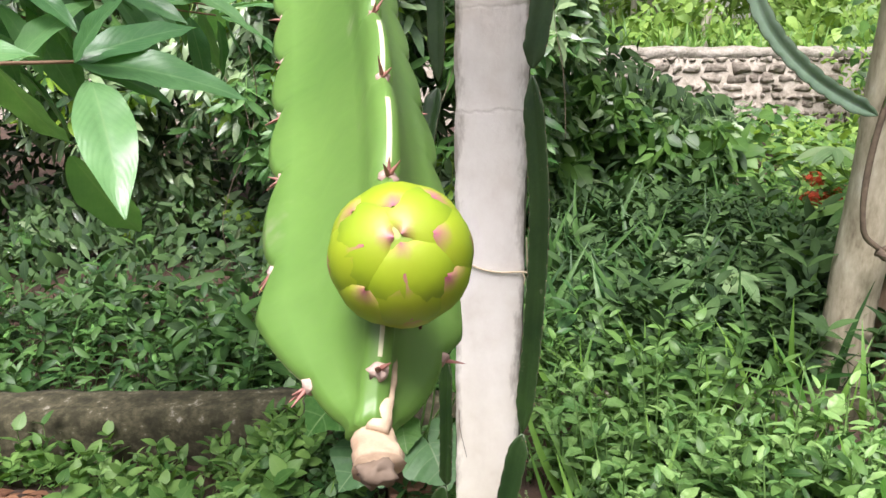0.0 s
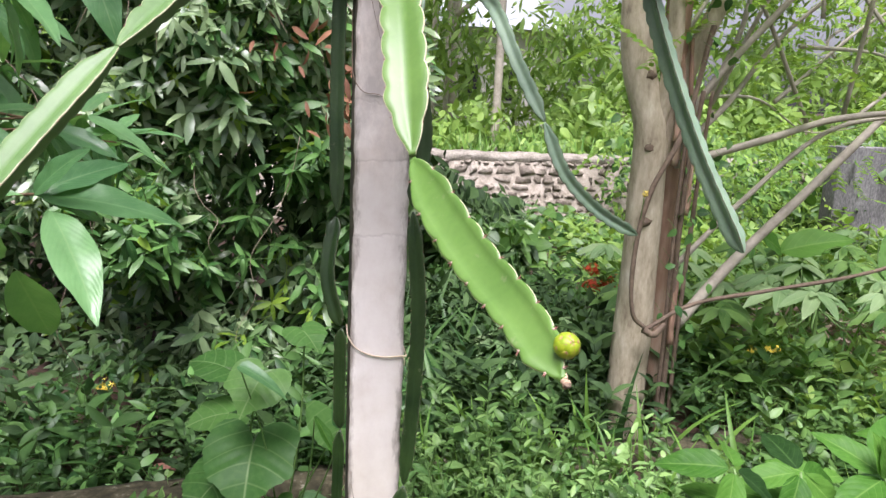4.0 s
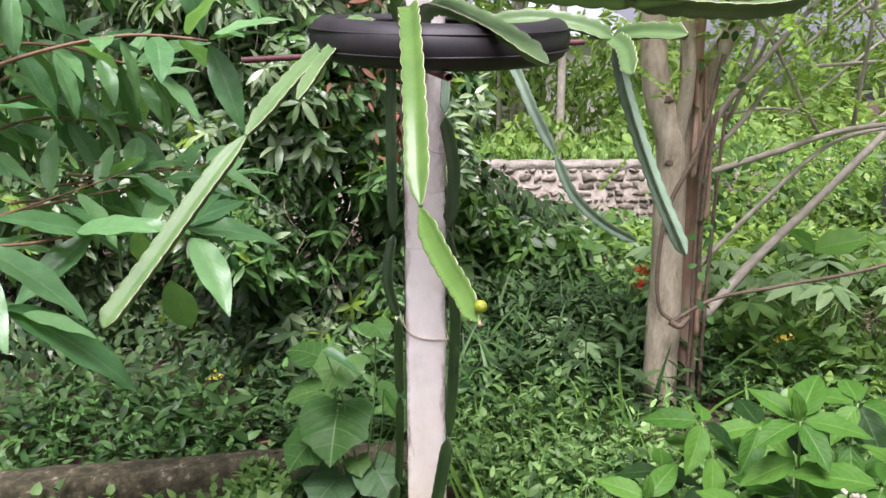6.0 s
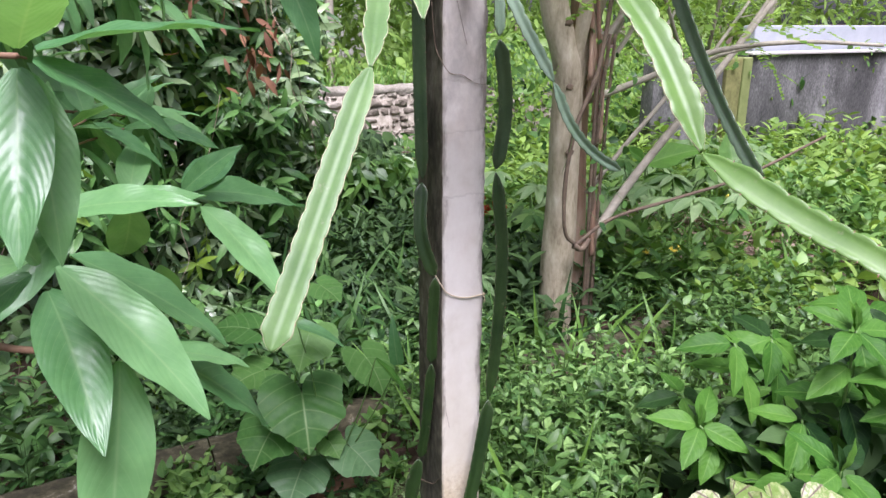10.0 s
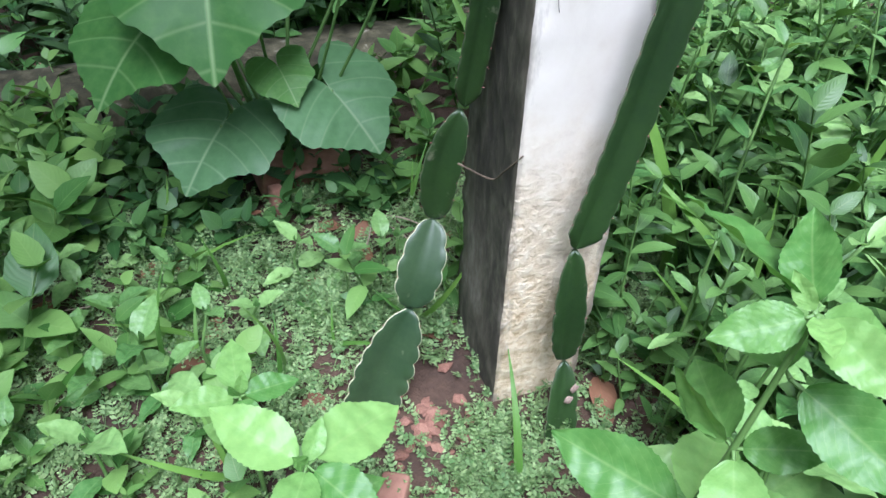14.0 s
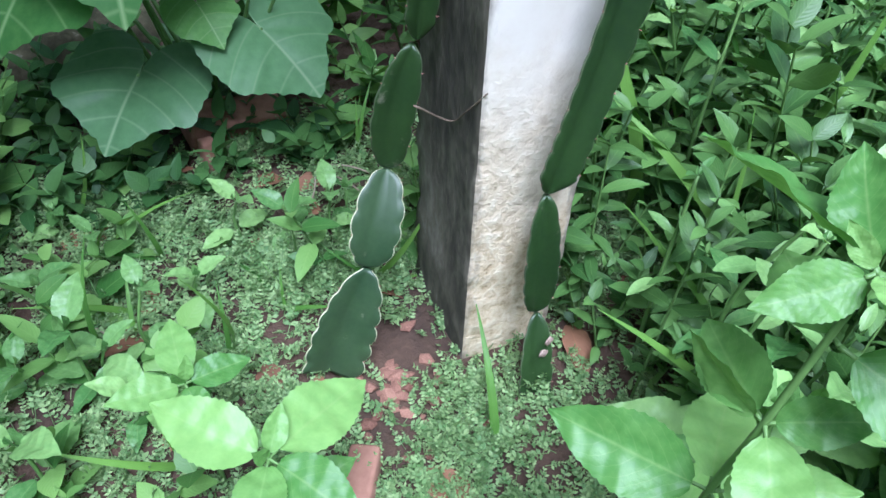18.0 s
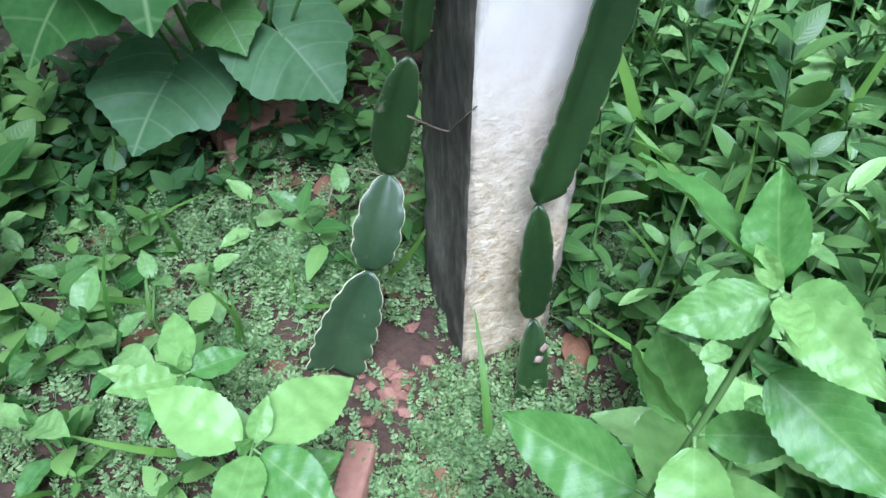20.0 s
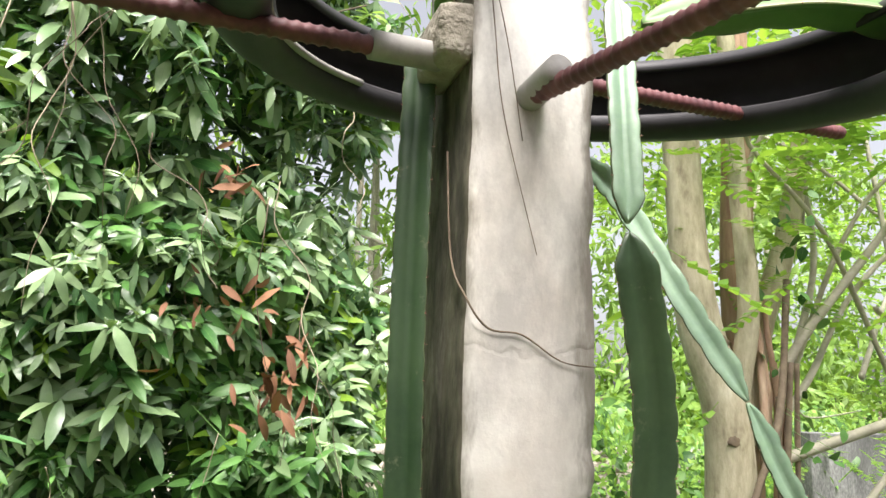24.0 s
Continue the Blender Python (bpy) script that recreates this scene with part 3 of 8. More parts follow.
class Foliage:
    """Gathers many leaves and stalks into one mesh."""

    def __init__(self):
        self.V, self.F, self.U, self.n = [], [], [], 0

    def leaves(self, tpl, base, d, nrm, length):
        V, F, U = tpl
        base, d, nrm, length = (np.asarray(a, float) for a in (base, d, nrm, length))
        if not len(base):
            return
        x, y, z = bases(d, nrm)
        P = base[:, None, :] + length[:, None, None] * (V[None, :, 0:1] * x[:, None, :] + V[None, :, 1:2] * y[:, None, :] + V[None, :, 2:3] * z[:, None, :])
        k = len(V)
        self.V.append(P.reshape(-1, 3))
        self.F.append((F[None] + (self.n + np.arange(len(base)) * k)[:, None, None]).reshape(-1, 4))
        self.U.append(np.tile(U, (len(base), 1)))
        self.n += k * len(base)

    def stalks(self, a, b, r):
        """Thin three-sided stalks from a to b."""
        a, b = np.asarray(a, float), np.asarray(b, float)
        if not len(a):
            return
        d = b - a
        x, y, z = bases(d + 1e-6, np.tile([[0.2, 1.0, 0.1]], (len(a), 1)))
        ring = [(math.cos(t), math.sin(t)) for t in (0, 2.1, 4.2)]
        P = np.stack([a + r * (c * x + s * z) for c, s in ring] + [b + 0.6 * r * (c * x + s * z) for c, s in ring], axis=1)
        Fb = np.array([(0, 1, 4, 3), (1, 2, 5, 4), (2, 0, 3, 5)])
        self.V.append(P.reshape(-1, 3))
        self.F.append((Fb[None] + (self.n + np.arange(len(a)) * 6)[:, None, None]).reshape(-1, 4))
        self.U.append(np.tile(np.array([[0.5, 0.5]]), (len(a) * 6, 1)))
        self.n += 6 * len(a)

    def make(self, name, mat, parent=None, label=""):
        me = mesh_from(name, np.vstack(self.V), np.vstack(self.F), np.vstack(self.U))
        return obj(name, me, mat, parent, label)


LEAF_MESHES = {}


def leaf_mesh(name, kind, width, variants=4, **kw):
    LEAF_MESHES[name] = [mesh_from(name + "_leaf", *leaf_template(kind, width, seed=s, **kw)) for s in range(variants)]


def leaf_matrix(base, tip, nrm):
    b, t = Vector(base), Vector(tip)
    y = t - b
    ln = y.length
    y.normalize()
    x = y.cross(Vector(nrm))
    if x.length < 1e-4:
        x = y.orthogonal()
    x.normalize()
    z = x.cross(y)
    m = Matrix((x, y, z)).transposed().to_4x4()
    return Matrix.Translation(b) @ m @ Matrix.Scale(ln, 4)


def add_leaf(meshes, base, tip, nrm, mat, parent, rng, name="leaf", label=""):
    ob = obj(name, rng.choice(LEAF_MESHES[meshes]), mat, parent, label)
    ob.matrix_local = Matrix.Translation(-Vector(parent.location)) @ leaf_matrix(base, tip, nrm)
    return ob


leaf_mesh("weed", "acute", 0.74, fold=0.26, curl=0.45, nv=30, nu=6, ripple=0.05, teeth=0.025, pucker=0.011)
leaf_mesh("weed_flat", "acute", 0.72, fold=0.24, curl=0.14, nv=30, nu=6, ripple=0.05, teeth=0.025, pucker=0.012)
leaf_mesh("weed_narrow", "lance", 0.56, fold=0.25, curl=0.35, nv=7, nu=4, ripple=0.04)
leaf_mesh("long_narrow", "pointed", 0.37, fold=0.25, curl=0.2, nv=24, nu=8, ripple=0.05, pucker=0.008)
leaf_mesh("long", "pointed", 0.54, fold=0.2, curl=0.3, nv=24, nu=8, ripple=0.04, pucker=0.005)


def broad_heart(seed, wide=1.0, wave=1.0, lift=0.14):
    """A broad, bluntly lobed heart leaf: its stalk joins at the origin, its tip lies at y = 1."""
    rng = random.Random(seed)
    keys = [(0, 0.9), (8, 0.8), (20, 0.73), (36, 0.71), (50, 0.74), (60, 0.76), (74, 0.7), (92, 0.7), (112, 0.72), (132, 0.72), (150, 0.62), (166, 0.38), (180, 0.07)]
    ks = {s: [r * rng.uniform(0.94, 1.06) if 0 < a < 170 else r for a, r in keys] for s in (-1, 1)}
    angles = [a for a, _ in keys]
    ph = rng.uniform(0, 6.28)
    na, nr = 72, 9
    V, U, F = [], [], []
    for q in range(na + 1):
        a = -180 + 360 * q / na
        s = 1 if a >= 0 else -1
        R = float(np.interp(abs(a), angles, ks[s])) * (1 + (0.012 if q % 2 else -0.012))
        for i in range(nr + 1):
            f = 0.02 + 0.98 * i / nr
            x, y = wide * R * f * math.sin(radians(a)), R * f * math.cos(radians(a))
            vein = math.cos(6.283 * 4.2 * (y - 0.62 * abs(x) + 0.1)) * min(1.0, 4 * abs(x)) * (1 - 0.3 * f)
            z = lift * abs(x) - 0.28 * max(y, 0) ** 2 - 0.22 * x * x + 0.009 * vein + 0.03 * wave * math.sin(radians(a) * 5 + ph) * f * f + 0.03 * math.sin(3 * x + ph) * f
            V.append((x, y, z))
            U.append((0.5 + x * 0.6, (y + 0.45) / 1.45))
    k = nr + 1
    for q in range(na):
        for i in range(nr):
            F.append((q * k + i, q * k + i + 1, (q + 1) * k + i + 1, (q + 1) * k + i))
    return mesh_from("heart_leaf", V, F, U)


LEAF_MESHES["heart"] = [broad_heart(s) for s in range(5)]
leaf_mesh("shrub", "acute", 0.62, fold=0.2, curl=0.35, nv=22, nu=8, ripple=0.04, pucker=0.009)
LEAF_MESHES["caladium"] = [broad_heart(s, 0.95, 1.0, 0.34) for s in range(5, 10)]
leaf_mesh("strap", "blade", 0.28, fold=0.3, curl=0.5, nv=12, nu=4)

T_WEED = [leaf_template("ovate", 0.66, 0.22, 0.35, 5, 2, seed=s) for s in range(3)]
T_NARROW = [leaf_template("lance", 0.5, 0.28, 0.5, 5, 2, seed=s) for s in range(3)]
T_HEDGE = [leaf_template("lance", 0.41, 0.16, 0.4, 5, 2, seed=s, ripple=0.06) for s in range(3)]
T_ROUND = [leaf_template("ovate", 0.95, 0.15, 0.25, 4, 2, seed=s) for s in range(3)]
T_BLADE = [leaf_template("blade", 0.07, 0.3, 0.9, 6, 2, seed=s) for s in range(3)]
T_TINY = leaf_template("elliptic", 0.6, 0.1, 0.1, 2, 2)
T_LEAFLET = leaf_template("elliptic", 0.62, 0.0, 0.2, 2, 1)
T_PETAL = leaf_template("elliptic", 0.5, 0.1, 0.3, 3, 2)


def nrand(rng, n, *shape):
    return rng.standard_normal((n, *shape))


# ---- ground ----
def smooth(a, b, x):
    t = min(1.0, max(0.0, (x - a) / (b - a)))
    return t * t * (3 - 2 * t)


def kerb_front(x):
    return 0.8 + 0.1 * (x + 1.05)


def ground_z(x, y):
    back = smooth(0.0, 0.35, y - kerb_front(x) - 0.1)
    left = 1 - smooth(-0.6, 1.1, x)
    z = -0.3 * back * left * (1 - smooth(3.5, 6.5, y))
    z -= 0.13 * smooth(0.35, 0.78, y) * (1 - smooth(-0.9, -0.35, x)) * (1 - back)
    z += 0.72 * smooth(6.98, 7.12, y)
    z += 0.05 * smooth(2.0, 6.0, x) - 0.02
    z += 0.018 * noise.noise(Vector((x * 3, y * 3, 0))) + 0.03 * noise.noise(Vector((x * 0.7, y * 0.7, 3)))
    return z


def build_ground():
    xs = np.concatenate([[-400, -120, -40, -16], np.linspace(-8, -2, 25), np.linspace(-1.95, 2.5, 90), np.linspace(2.6, 9, 33), [16, 40, 120, 400]])
    ys = np.concatenate([[-400, -120, -40, -12], np.linspace(-5, -2.0, 13), np.linspace(-1.95, 2.5, 90), np.linspace(2.6, 6.9, 30), np.linspace(6.95, 7.2, 6), np.linspace(7.4, 14, 20), [25, 60, 150, 500]])
    V = [(x, y, ground_z(x, y)) for y in ys for x in xs]
    w = len(xs)
    F = [(j * w + i, j * w + i + 1, (j + 1) * w + i + 1, (j + 1) * w + i) for j in range(len(ys) - 1) for i in range(w - 1)]
    g = obj("ground", mesh_from("ground", V, F), SOIL)
    tagged(g, "red-brown garden soil with leaf litter", "ground", kind="structure")


build_ground()


def build_kerb():
    """Low mossy concrete wall along the bed, its upper edge worn round."""
    e = thing("kerb_wall", "low mossy weathered concrete kerb wall", "low wall", kind="structure")
    for x0, x1, seed in ((-6.0, -3.2, 1), (-3.2, -1.95, 2), (-1.95, -0.5, 3), (-0.5, 0.75, 4), (0.75, 2.4, 5), (2.4, 4.5, 6)):
        n = max(10, int((x1 - x0) / 0.025))
        prof = [(-0.012, -0.4), (-0.006, -0.2), (-0.002, -0.1), (0.0, -0.03), (0.004, 0.006), (0.014, 0.026), (0.034, 0.034), (0.1, 0.036), (0.16, 0.034), (0.182, 0.026), (0.188, -0.06), (0.19, -0.6)]
        V, F = [], []
        for i in range(n + 1):
            x = x0 + (x1 - x0 - 0.006) * i / n
            for k, (py, pz) in enumerate(prof):
                q = Vector((x * 6, k * 1.7, seed))
                d = 0.008 * noise.noise(q) + 0.007 * noise.noise(q * 2.7)
                V.append((x, kerb_front(x) + py + d * 0.7, pz + d))
        k = len(prof)
        for i in range(n):
            for j in range(k - 1):
                F.append((i * k + j, (i + 1) * k + j, (i + 1) * k + j + 1, i * k + j + 1))
        obj("concrete_length", mesh_from("concrete_length", V, F), CONCRETE_OLD, e)


build_kerb()


# ---- the post with its tyre ----
PW, PD, PH = 0.12, 0.155, 1.9


def build_post():
    e = thing("concrete_post", "limewashed square concrete post with bare sides and flaking foot", "post")
    # shaft as a grid, chipped along its edges
    nz = 190
    ring = [(u * PW, 0.0) for u in np.linspace(0, 1, 15)] + [(PW, u * PD) for u in np.linspace(0, 1, 13)][1:] + [(u * PW, PD) for u in np.linspace(1, 0, 15)][1:] + [(0.0, u * PD) for u in np.linspace(1, 0, 13)][1:-1]
    m = len(ring)
    V, F = [], []
    for i in range(nz + 1):
        z = -0.12 + (PH + 0.12) * i / nz
        for x, y in ring:
            cx, cy = x - PW / 2, y - PD / 2
            corner = max(0.0, abs(cx) / (PW / 2) + abs(cy) / (PD / 2) - 1.62) / 0.38
            q = Vector((x * 9, y * 9, z * 9))
            rough = 1.0 + 2.5 * (1 - smooth(0.1, 0.4, z)) + 0.6 * smooth(1.3, 1.6, z)
            d = 0.0009 * rough * (noise.noise(q) + 0.6 * noise.noise(q * 4))
            chip = corner * (0.002 + 0.007 * max(0.0, noise.noise(Vector((x * 3 + 5, y * 3, z * 16)))) + 0.006 * max(0.0, noise.noise(Vector((x * 3, y * 7, z * 45)))))
            r = math.hypot(cx, cy)
            V.append((x - cx / r * chip + (d if abs(cx) > PW * 0.499 else 0) * (1 if cx > 0 else -1), y - cy / r * chip + (d if abs(cy) > PD * 0.499 else 0) * (1 if cy > 0 else -1), z))
    for i in range(nz):
        for k in range(m):
            F.append((i * m + k, i * m + (k + 1) % m, (i + 1) * m + (k + 1) % m, (i + 1) * m + k))
    me = mesh_from("shaft", V, F)
    bm = bmesh.new()
    bm.from_mesh(me)
    bm.verts.ensure_lookup_table()
    bm.faces.new([bm.verts[nz * m + k] for k in range(m)])
    bm.faces.ensure_lookup_table()
    for i, f in enumerate(bm.faces):
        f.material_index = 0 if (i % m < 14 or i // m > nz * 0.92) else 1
    bm.to_mesh(me)
    bm.free()
    me.shade_smooth()
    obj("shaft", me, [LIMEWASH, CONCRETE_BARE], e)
    # mortar lump where the side sleeve enters
    bm = bmesh.new()
    box(bm, (-0.03, -0.003, 1.67), (0.004, 0.09, 1.722), bevel=0.008)
    for v in bm.verts:
        v.co += 0.006 * noise.noise_vector(v.co * 25)
    part("mortar_lump", bm, WALL_MORTAR, e, "pale rough mortar lump")
    for a, b in (((0.056, 0.004, 1.643), (0.06, -0.052, 1.648)), ((-0.01, 0.037, 1.684), (-0.085, 0.0245, 1.6795))):
        tube("sleeve", [a, b], 0.0135, 0.0135, PVC, e, sides=14, label="grey plastic sleeve")
    tube("tendril", [(0.012, -0.003, 1.78), (0.02, -0.004, 1.7), (0.03, -0.004, 1.62), (0.062, -0.004, 1.5)], 0.0007, 0.0004, VINE, e, sides=5, n=24, wobble=0.2)
    tube("tendril", [(0.005, -0.003, 1.8), (0.03, -0.004, 1.7), (0.048, -0.003, 1.6)], 0.0007, 0.0004, VINE, e, sides=5, n=20, wobble=0.2)
    tube("tendril", [(-0.004, 0.05, 1.6), (-0.004, 0.03, 1.5), (0.0, -0.003, 1.46), (0.02, -0.003, 1.436), (0.05, -0.003, 1.432), (0.085, -0.003, 1.412), (0.118, -0.003, 1.408)], 0.0012, 0.0006, VINE, e, sides=5, n=30, wobble=0.2)
    tube("tendril", [(0.008, -0.003, 0.6), (0.01, -0.004, 0.56), (0.022, -0.003, 0.5)], 0.0006, 0.0004, VINE, e, sides=4, n=12)
    tube("tendril", [(-0.05, 0.03, 0.34), (-0.006, 0.05, 0.3), (-0.004, 0.02, 0.33), (0.004, -0.002, 0.36)], 0.0012, 0.0008, VINE, e, sides=5, n=18)
    return e


build_post()


def rod_mesh(name, a, b, r, parent):
    """A ribbed reinforcing rod."""
    a, b = Vector(a), Vector(b)
    n, sides = int((b - a).length / 0.0035), 10
    C = [a.lerp(b, i / n) for i in range(n + 1)]
    T = (b - a).normalized()
    u = T.orthogonal().normalized()
    w = T.cross(u)
    V, F = [], []
    for i, c in enumerate(C):
        rr = r * (1.1 if i % 3 == 0 else 0.93)
        for k in range(sides):
            t = 2 * math.pi * k / sides
            V.append(c + rr * (u * math.cos(t) + w * math.sin(t)))
    for i in range(n):
        for k in range(sides):
            F.append((i * sides + k, i * sides + (k + 1) % sides, (i + 1) * sides + (k + 1) % sides, (i + 1) * sides + k))
    return obj(name, mesh_from(name, V, F), ROD, parent)


rods = thing("support_rods", "dark red ribbed rods crossing the post under the tyre", "rod")
rod_mesh("side_rod", (-0.42, -0.03, 1.658), (0.53, 0.125, 1.717), 0.0085, rods)
rod_mesh("cross_rod", (0.102, -0.37, 1.603), (0.02, 0.26, 1.668), 0.0085, rods)


def build_tyre():
    """A bald scooter tyre lying tilted on the rods, open to the inside, its sidewalls rounded."""
    e = thing("tyre", "bald black rubber tyre lying on the rods round the post", "tyre")
    cx, cy, zc = 0.1, -0.02, 1.721

    def at(r, t, z):
        x, y = r * math.cos(t), r * math.sin(t)
        return (cx + x, cy + y, zc + z + 0.15 * y)

    prof = [(0.236, -0.03), (0.241, -0.046), (0.255, -0.055), (0.274, -0.055), (0.292, -0.044), (0.304, -0.022), (0.308, 0.0), (0.305, 0.022), (0.293, 0.04), (0.274, 0.05), (0.255, 0.049), (0.241, 0.042), (0.236, 0.03),
            (0.24, 0.027), (0.248, 0.036), (0.265, 0.041), (0.286, 0.034), (0.295, 0.012), (0.295, -0.012), (0.286, -0.034), (0.265, -0.045), (0.248, -0.04), (0.24, -0.027)]
    n, k = 96, len(prof)
    V, F = [], []
    for i in range(n):
        t = 2 * math.pi * i / n
        for r, z in prof:
            V.append(at(r + 0.037 + 0.004 * math.sin(3 * t + 1), t, z + 0.003 * math.sin(2 * t + 0.6)))
    for i in range(n):
        for j in range(k):
            F.append((i * k + j, ((i + 1) % n) * k + j, ((i + 1) % n) * k + (j + 1) % k, i * k + (j + 1) % k))
    obj("casing", mesh_from("casing", V, F), RUBBER, e)
    for z in (0.025, -0.025):
        tube("tread_rib", [at(0.342, t, z) for t in np.linspace(0, 2 * math.pi, 40)], 0.003, 0.003, RUBBER, e, sides=6, n=96)
    tube("bead", [at(0.276, t, -0.034) for t in np.linspace(2.2, 4.4, 14)], 0.0045, 0.0045, PVC, e, sides=6, n=40, label="worn grey bead edge")


build_tyre()

tw = thing("twine", "thin twine tied round the post", "string")
tube("loop", [(-0.006, 0.03, 0.935), (-0.004, 0.002, 0.918), (0.012, -0.004, 0.893), (0.04, -0.004, 0.877), (0.075, -0.004, 0.87), (0.116, -0.004, 0.872), (0.124, 0.002, 0.87), (0.124, 0.05, 0.872), (0.123, 0.158, 0.88)], 0.0016, 0.0016, STRING, tw, sides=6, n=70, wobble=0.12)
tube("tail", [(0.116, -0.004, 0.872), (0.12, -0.007, 0.862), (0.119, -0.006, 0.85)], 0.0016, 0.001, STRING, tw, sides=5, n=8)


# ---- dragon fruit cactus ----
def env(s, a, b):
    return min(1.0, (s / a) ** 0.55 if s < a else 1.0, ((1 - s) / b) ** 0.6 if s > 1 - b else 1.0)


def cactus_segment(parent, pts, R, mat, rib_dir=(0, 0, 1), lobe=0.036, amp=0.2, split=False, thick=0.0042, twist=0.0, a=0.12, b=0.1, rim=RIM, spines=True, neck=0.16, cut=False, valley=0.24, label="", seed=0, oval=None, taper=0.0):
    """One three-winged stem segment with scalloped, corky rims and spine clusters in the notches."""
    length = sum(math.dist(p, q) for p, q in zip(pts, pts[1:]))
    n = max(34, int(length / (0.0016 if split else 0.0045)))
    C = curve_points(pts, n)
    T, F = frames_along(C, rib_dir)
    rng = random.Random(seed * 31 + int(length * 1000))
    V, faces, rims, notches = [], [], [], []
    ph = [rng.uniform(0, 0.35), 0.33 + rng.uniform(0, 0.2), 0.66 + rng.uniform(0, 0.2)]
    for i, c in enumerate(C):
        s = i / n
        e = max(neck, env(max(s, 1e-4), a, b) if not (cut and s > 1 - b) else max(0.45, env(s, a, b)))
        if oval is not None:
            e = max(neck, (1 - (2 * (oval + (1 - oval) * s) - 1) ** 2) ** 0.42)
        e *= 1 - taper * s * s
        x, y = F[i]
        tw_ = radians(twist) * s
        for k in range(3):
            an = tw_ + k * 2 * math.pi / 3
            d = x * math.cos(an) + y * math.sin(an)
            p = -x * math.sin(an) + y * math.cos(an)
            u = s * length / lobe + ph[k]
            f = u - math.floor(u)
            bulge = max(0.0, math.sin(math.pi * f ** 1.25)) ** 0.5
            ro = R * e * (1.03 - amp + amp * bulge)
            t = thick * (0.5 + 0.5 * e)
            va = an - math.pi / 3
            vd = x * math.cos(va) + y * math.sin(va)
            rv = max(R * e * valley, R * 0.12)
            rb = R * e * (1.03 - amp)
            row = [(rb * 0.45, max(t * 0.95, rb * 0.2)), (rb * 0.8, max(t * 0.8, rb * 0.09)), (ro - t * (0.5 if split else 0.09), t * (0.62 if split else 0.26)), (ro, t * 0.13)]
            V += [c + vd * rv] + [c + d * h - p * w for h, w in row] + [c + d * h + p * w for h, w in row[::-1]]
            if i and math.floor(u) != math.floor((i - 1) / n * length / lobe + ph[k]) and 0.04 < s < 0.985:
                notches.append((c + d * ro, d, T[i]))
    m = 27
    for i in range(n):
        for k in range(m):
            k2 = (k + 1) % m
            faces.append((i * m + k, i * m + k2, (i + 1) * m + k2, (i + 1) * m + k))
            u = i / n * length / lobe + ph[k // 9]
            rims.append(1 if k % 9 in ((4,) if split else (3, 4, 5)) and (not split or 0.36 < u - math.floor(u) < 0.95) else 0)
    me = mesh_from("stem", V, faces)
    bm = bmesh.new()
    bm.from_mesh(me)
    bm.faces.ensure_lookup_table()
    for f, r in zip(bm.faces, rims):
        f.material_index = r
    bm.verts.ensure_lookup_table()
    rings = [[bm.verts[base + k] for k in range(m)] for base in (0, n * m)]
    for ring, end in zip(rings, (C[0], C[-1])):
        cv = bm.verts.new(end)
        for k in range(m):
            bm.faces.new((ring[k], ring[(k + 1) % m], cv))
    bmesh.ops.recalc_face_normals(bm, faces=bm.faces)
    bm.to_mesh(me)
    bm.free()
    me.shade_smooth()
    seg = obj("stem", me, [mat, rim], parent, label)
    if spines and notches:
        size = 0.00125 if split else 0.00095
        bs, ba = bmesh.new(), bmesh.new()
        for pos, d, t in notches:
            pos, d, t = Vector(pos), Vector(d), Vector(t)
            if split:
                ba = bmesh.new()
                lump(ba, size, pos - d * 0.0004, 0.3, len(bpy.data.meshes), 2)
            else:
                bmesh.ops.create_icosphere(ba, subdivisions=1, radius=size, matrix=Matrix.Translation(pos - d * 0.0006))
            for q in range(rng.choice((2, 3, 3))):
                way = (d * rng.uniform(0.6, 1.0) + t * rng.uniform(-0.3, 0.9) + d.cross(t) * rng.uniform(-0.5, 0.5)).normalized()
                ln = rng.uniform(0.0026, 0.0048) if split else rng.uniform(0.0016, 0.0034)
                mt = Matrix.Translation(pos + way * ln * 0.45) @ way.to_track_quat("Z", "Y").to_matrix().to_4x4()
                if split:
                    bs = bmesh.new()
                bmesh.ops.create_cone(bs, segments=6, radius1=size * 0.42, radius2=0.00006, depth=ln, matrix=mt)
                if split:
                    part("spine", bs, SPINE, seg, "reddish brown spine")
            if split:
                part("areole", ba, AREOLE, seg)
        if not split:
            tagged(part("areole_row", ba, AREOLE, seg), kind="stuff")
            tagged(part("spine_row", bs, SPINE, seg), kind="stuff")
    return seg


hanging = thing("dragon_fruit_cactus", "dragon fruit cactus with long light green stems arching over the tyre", "cactus", at=(0, 0, 0))
RIB_BUD = (0.2, -0.1, 0.97)
low_seg = cactus_segment(hanging, [(0.023, -0.81, 1.372), (0.046, -0.905, 1.327), (0.064, -0.971, 1.2995), (0.0804, -1.0346, 1.279), (0.0915, -1.09, 1.2565)], 0.0228, CACTUS_LIGHT, RIB_BUD, lobe=0.0345, a=0.16, b=0.105, taper=0.24, thick=0.0034, cut=False, amp=0.16, neck=0.2, valley=0.4, split=True, label="broad light green stem with reddish spines, bearing the bud")
cactus_segment(hanging, [(0.018, -0.2, 1.772), (0.019, -0.4, 1.725), (0.022, -0.66, 1.55), (0.023, -0.805, 1.376)], 0.0275, CACTUS_LIGHT, (0.3, 0.6, -0.6), lobe=0.04, seed=2)
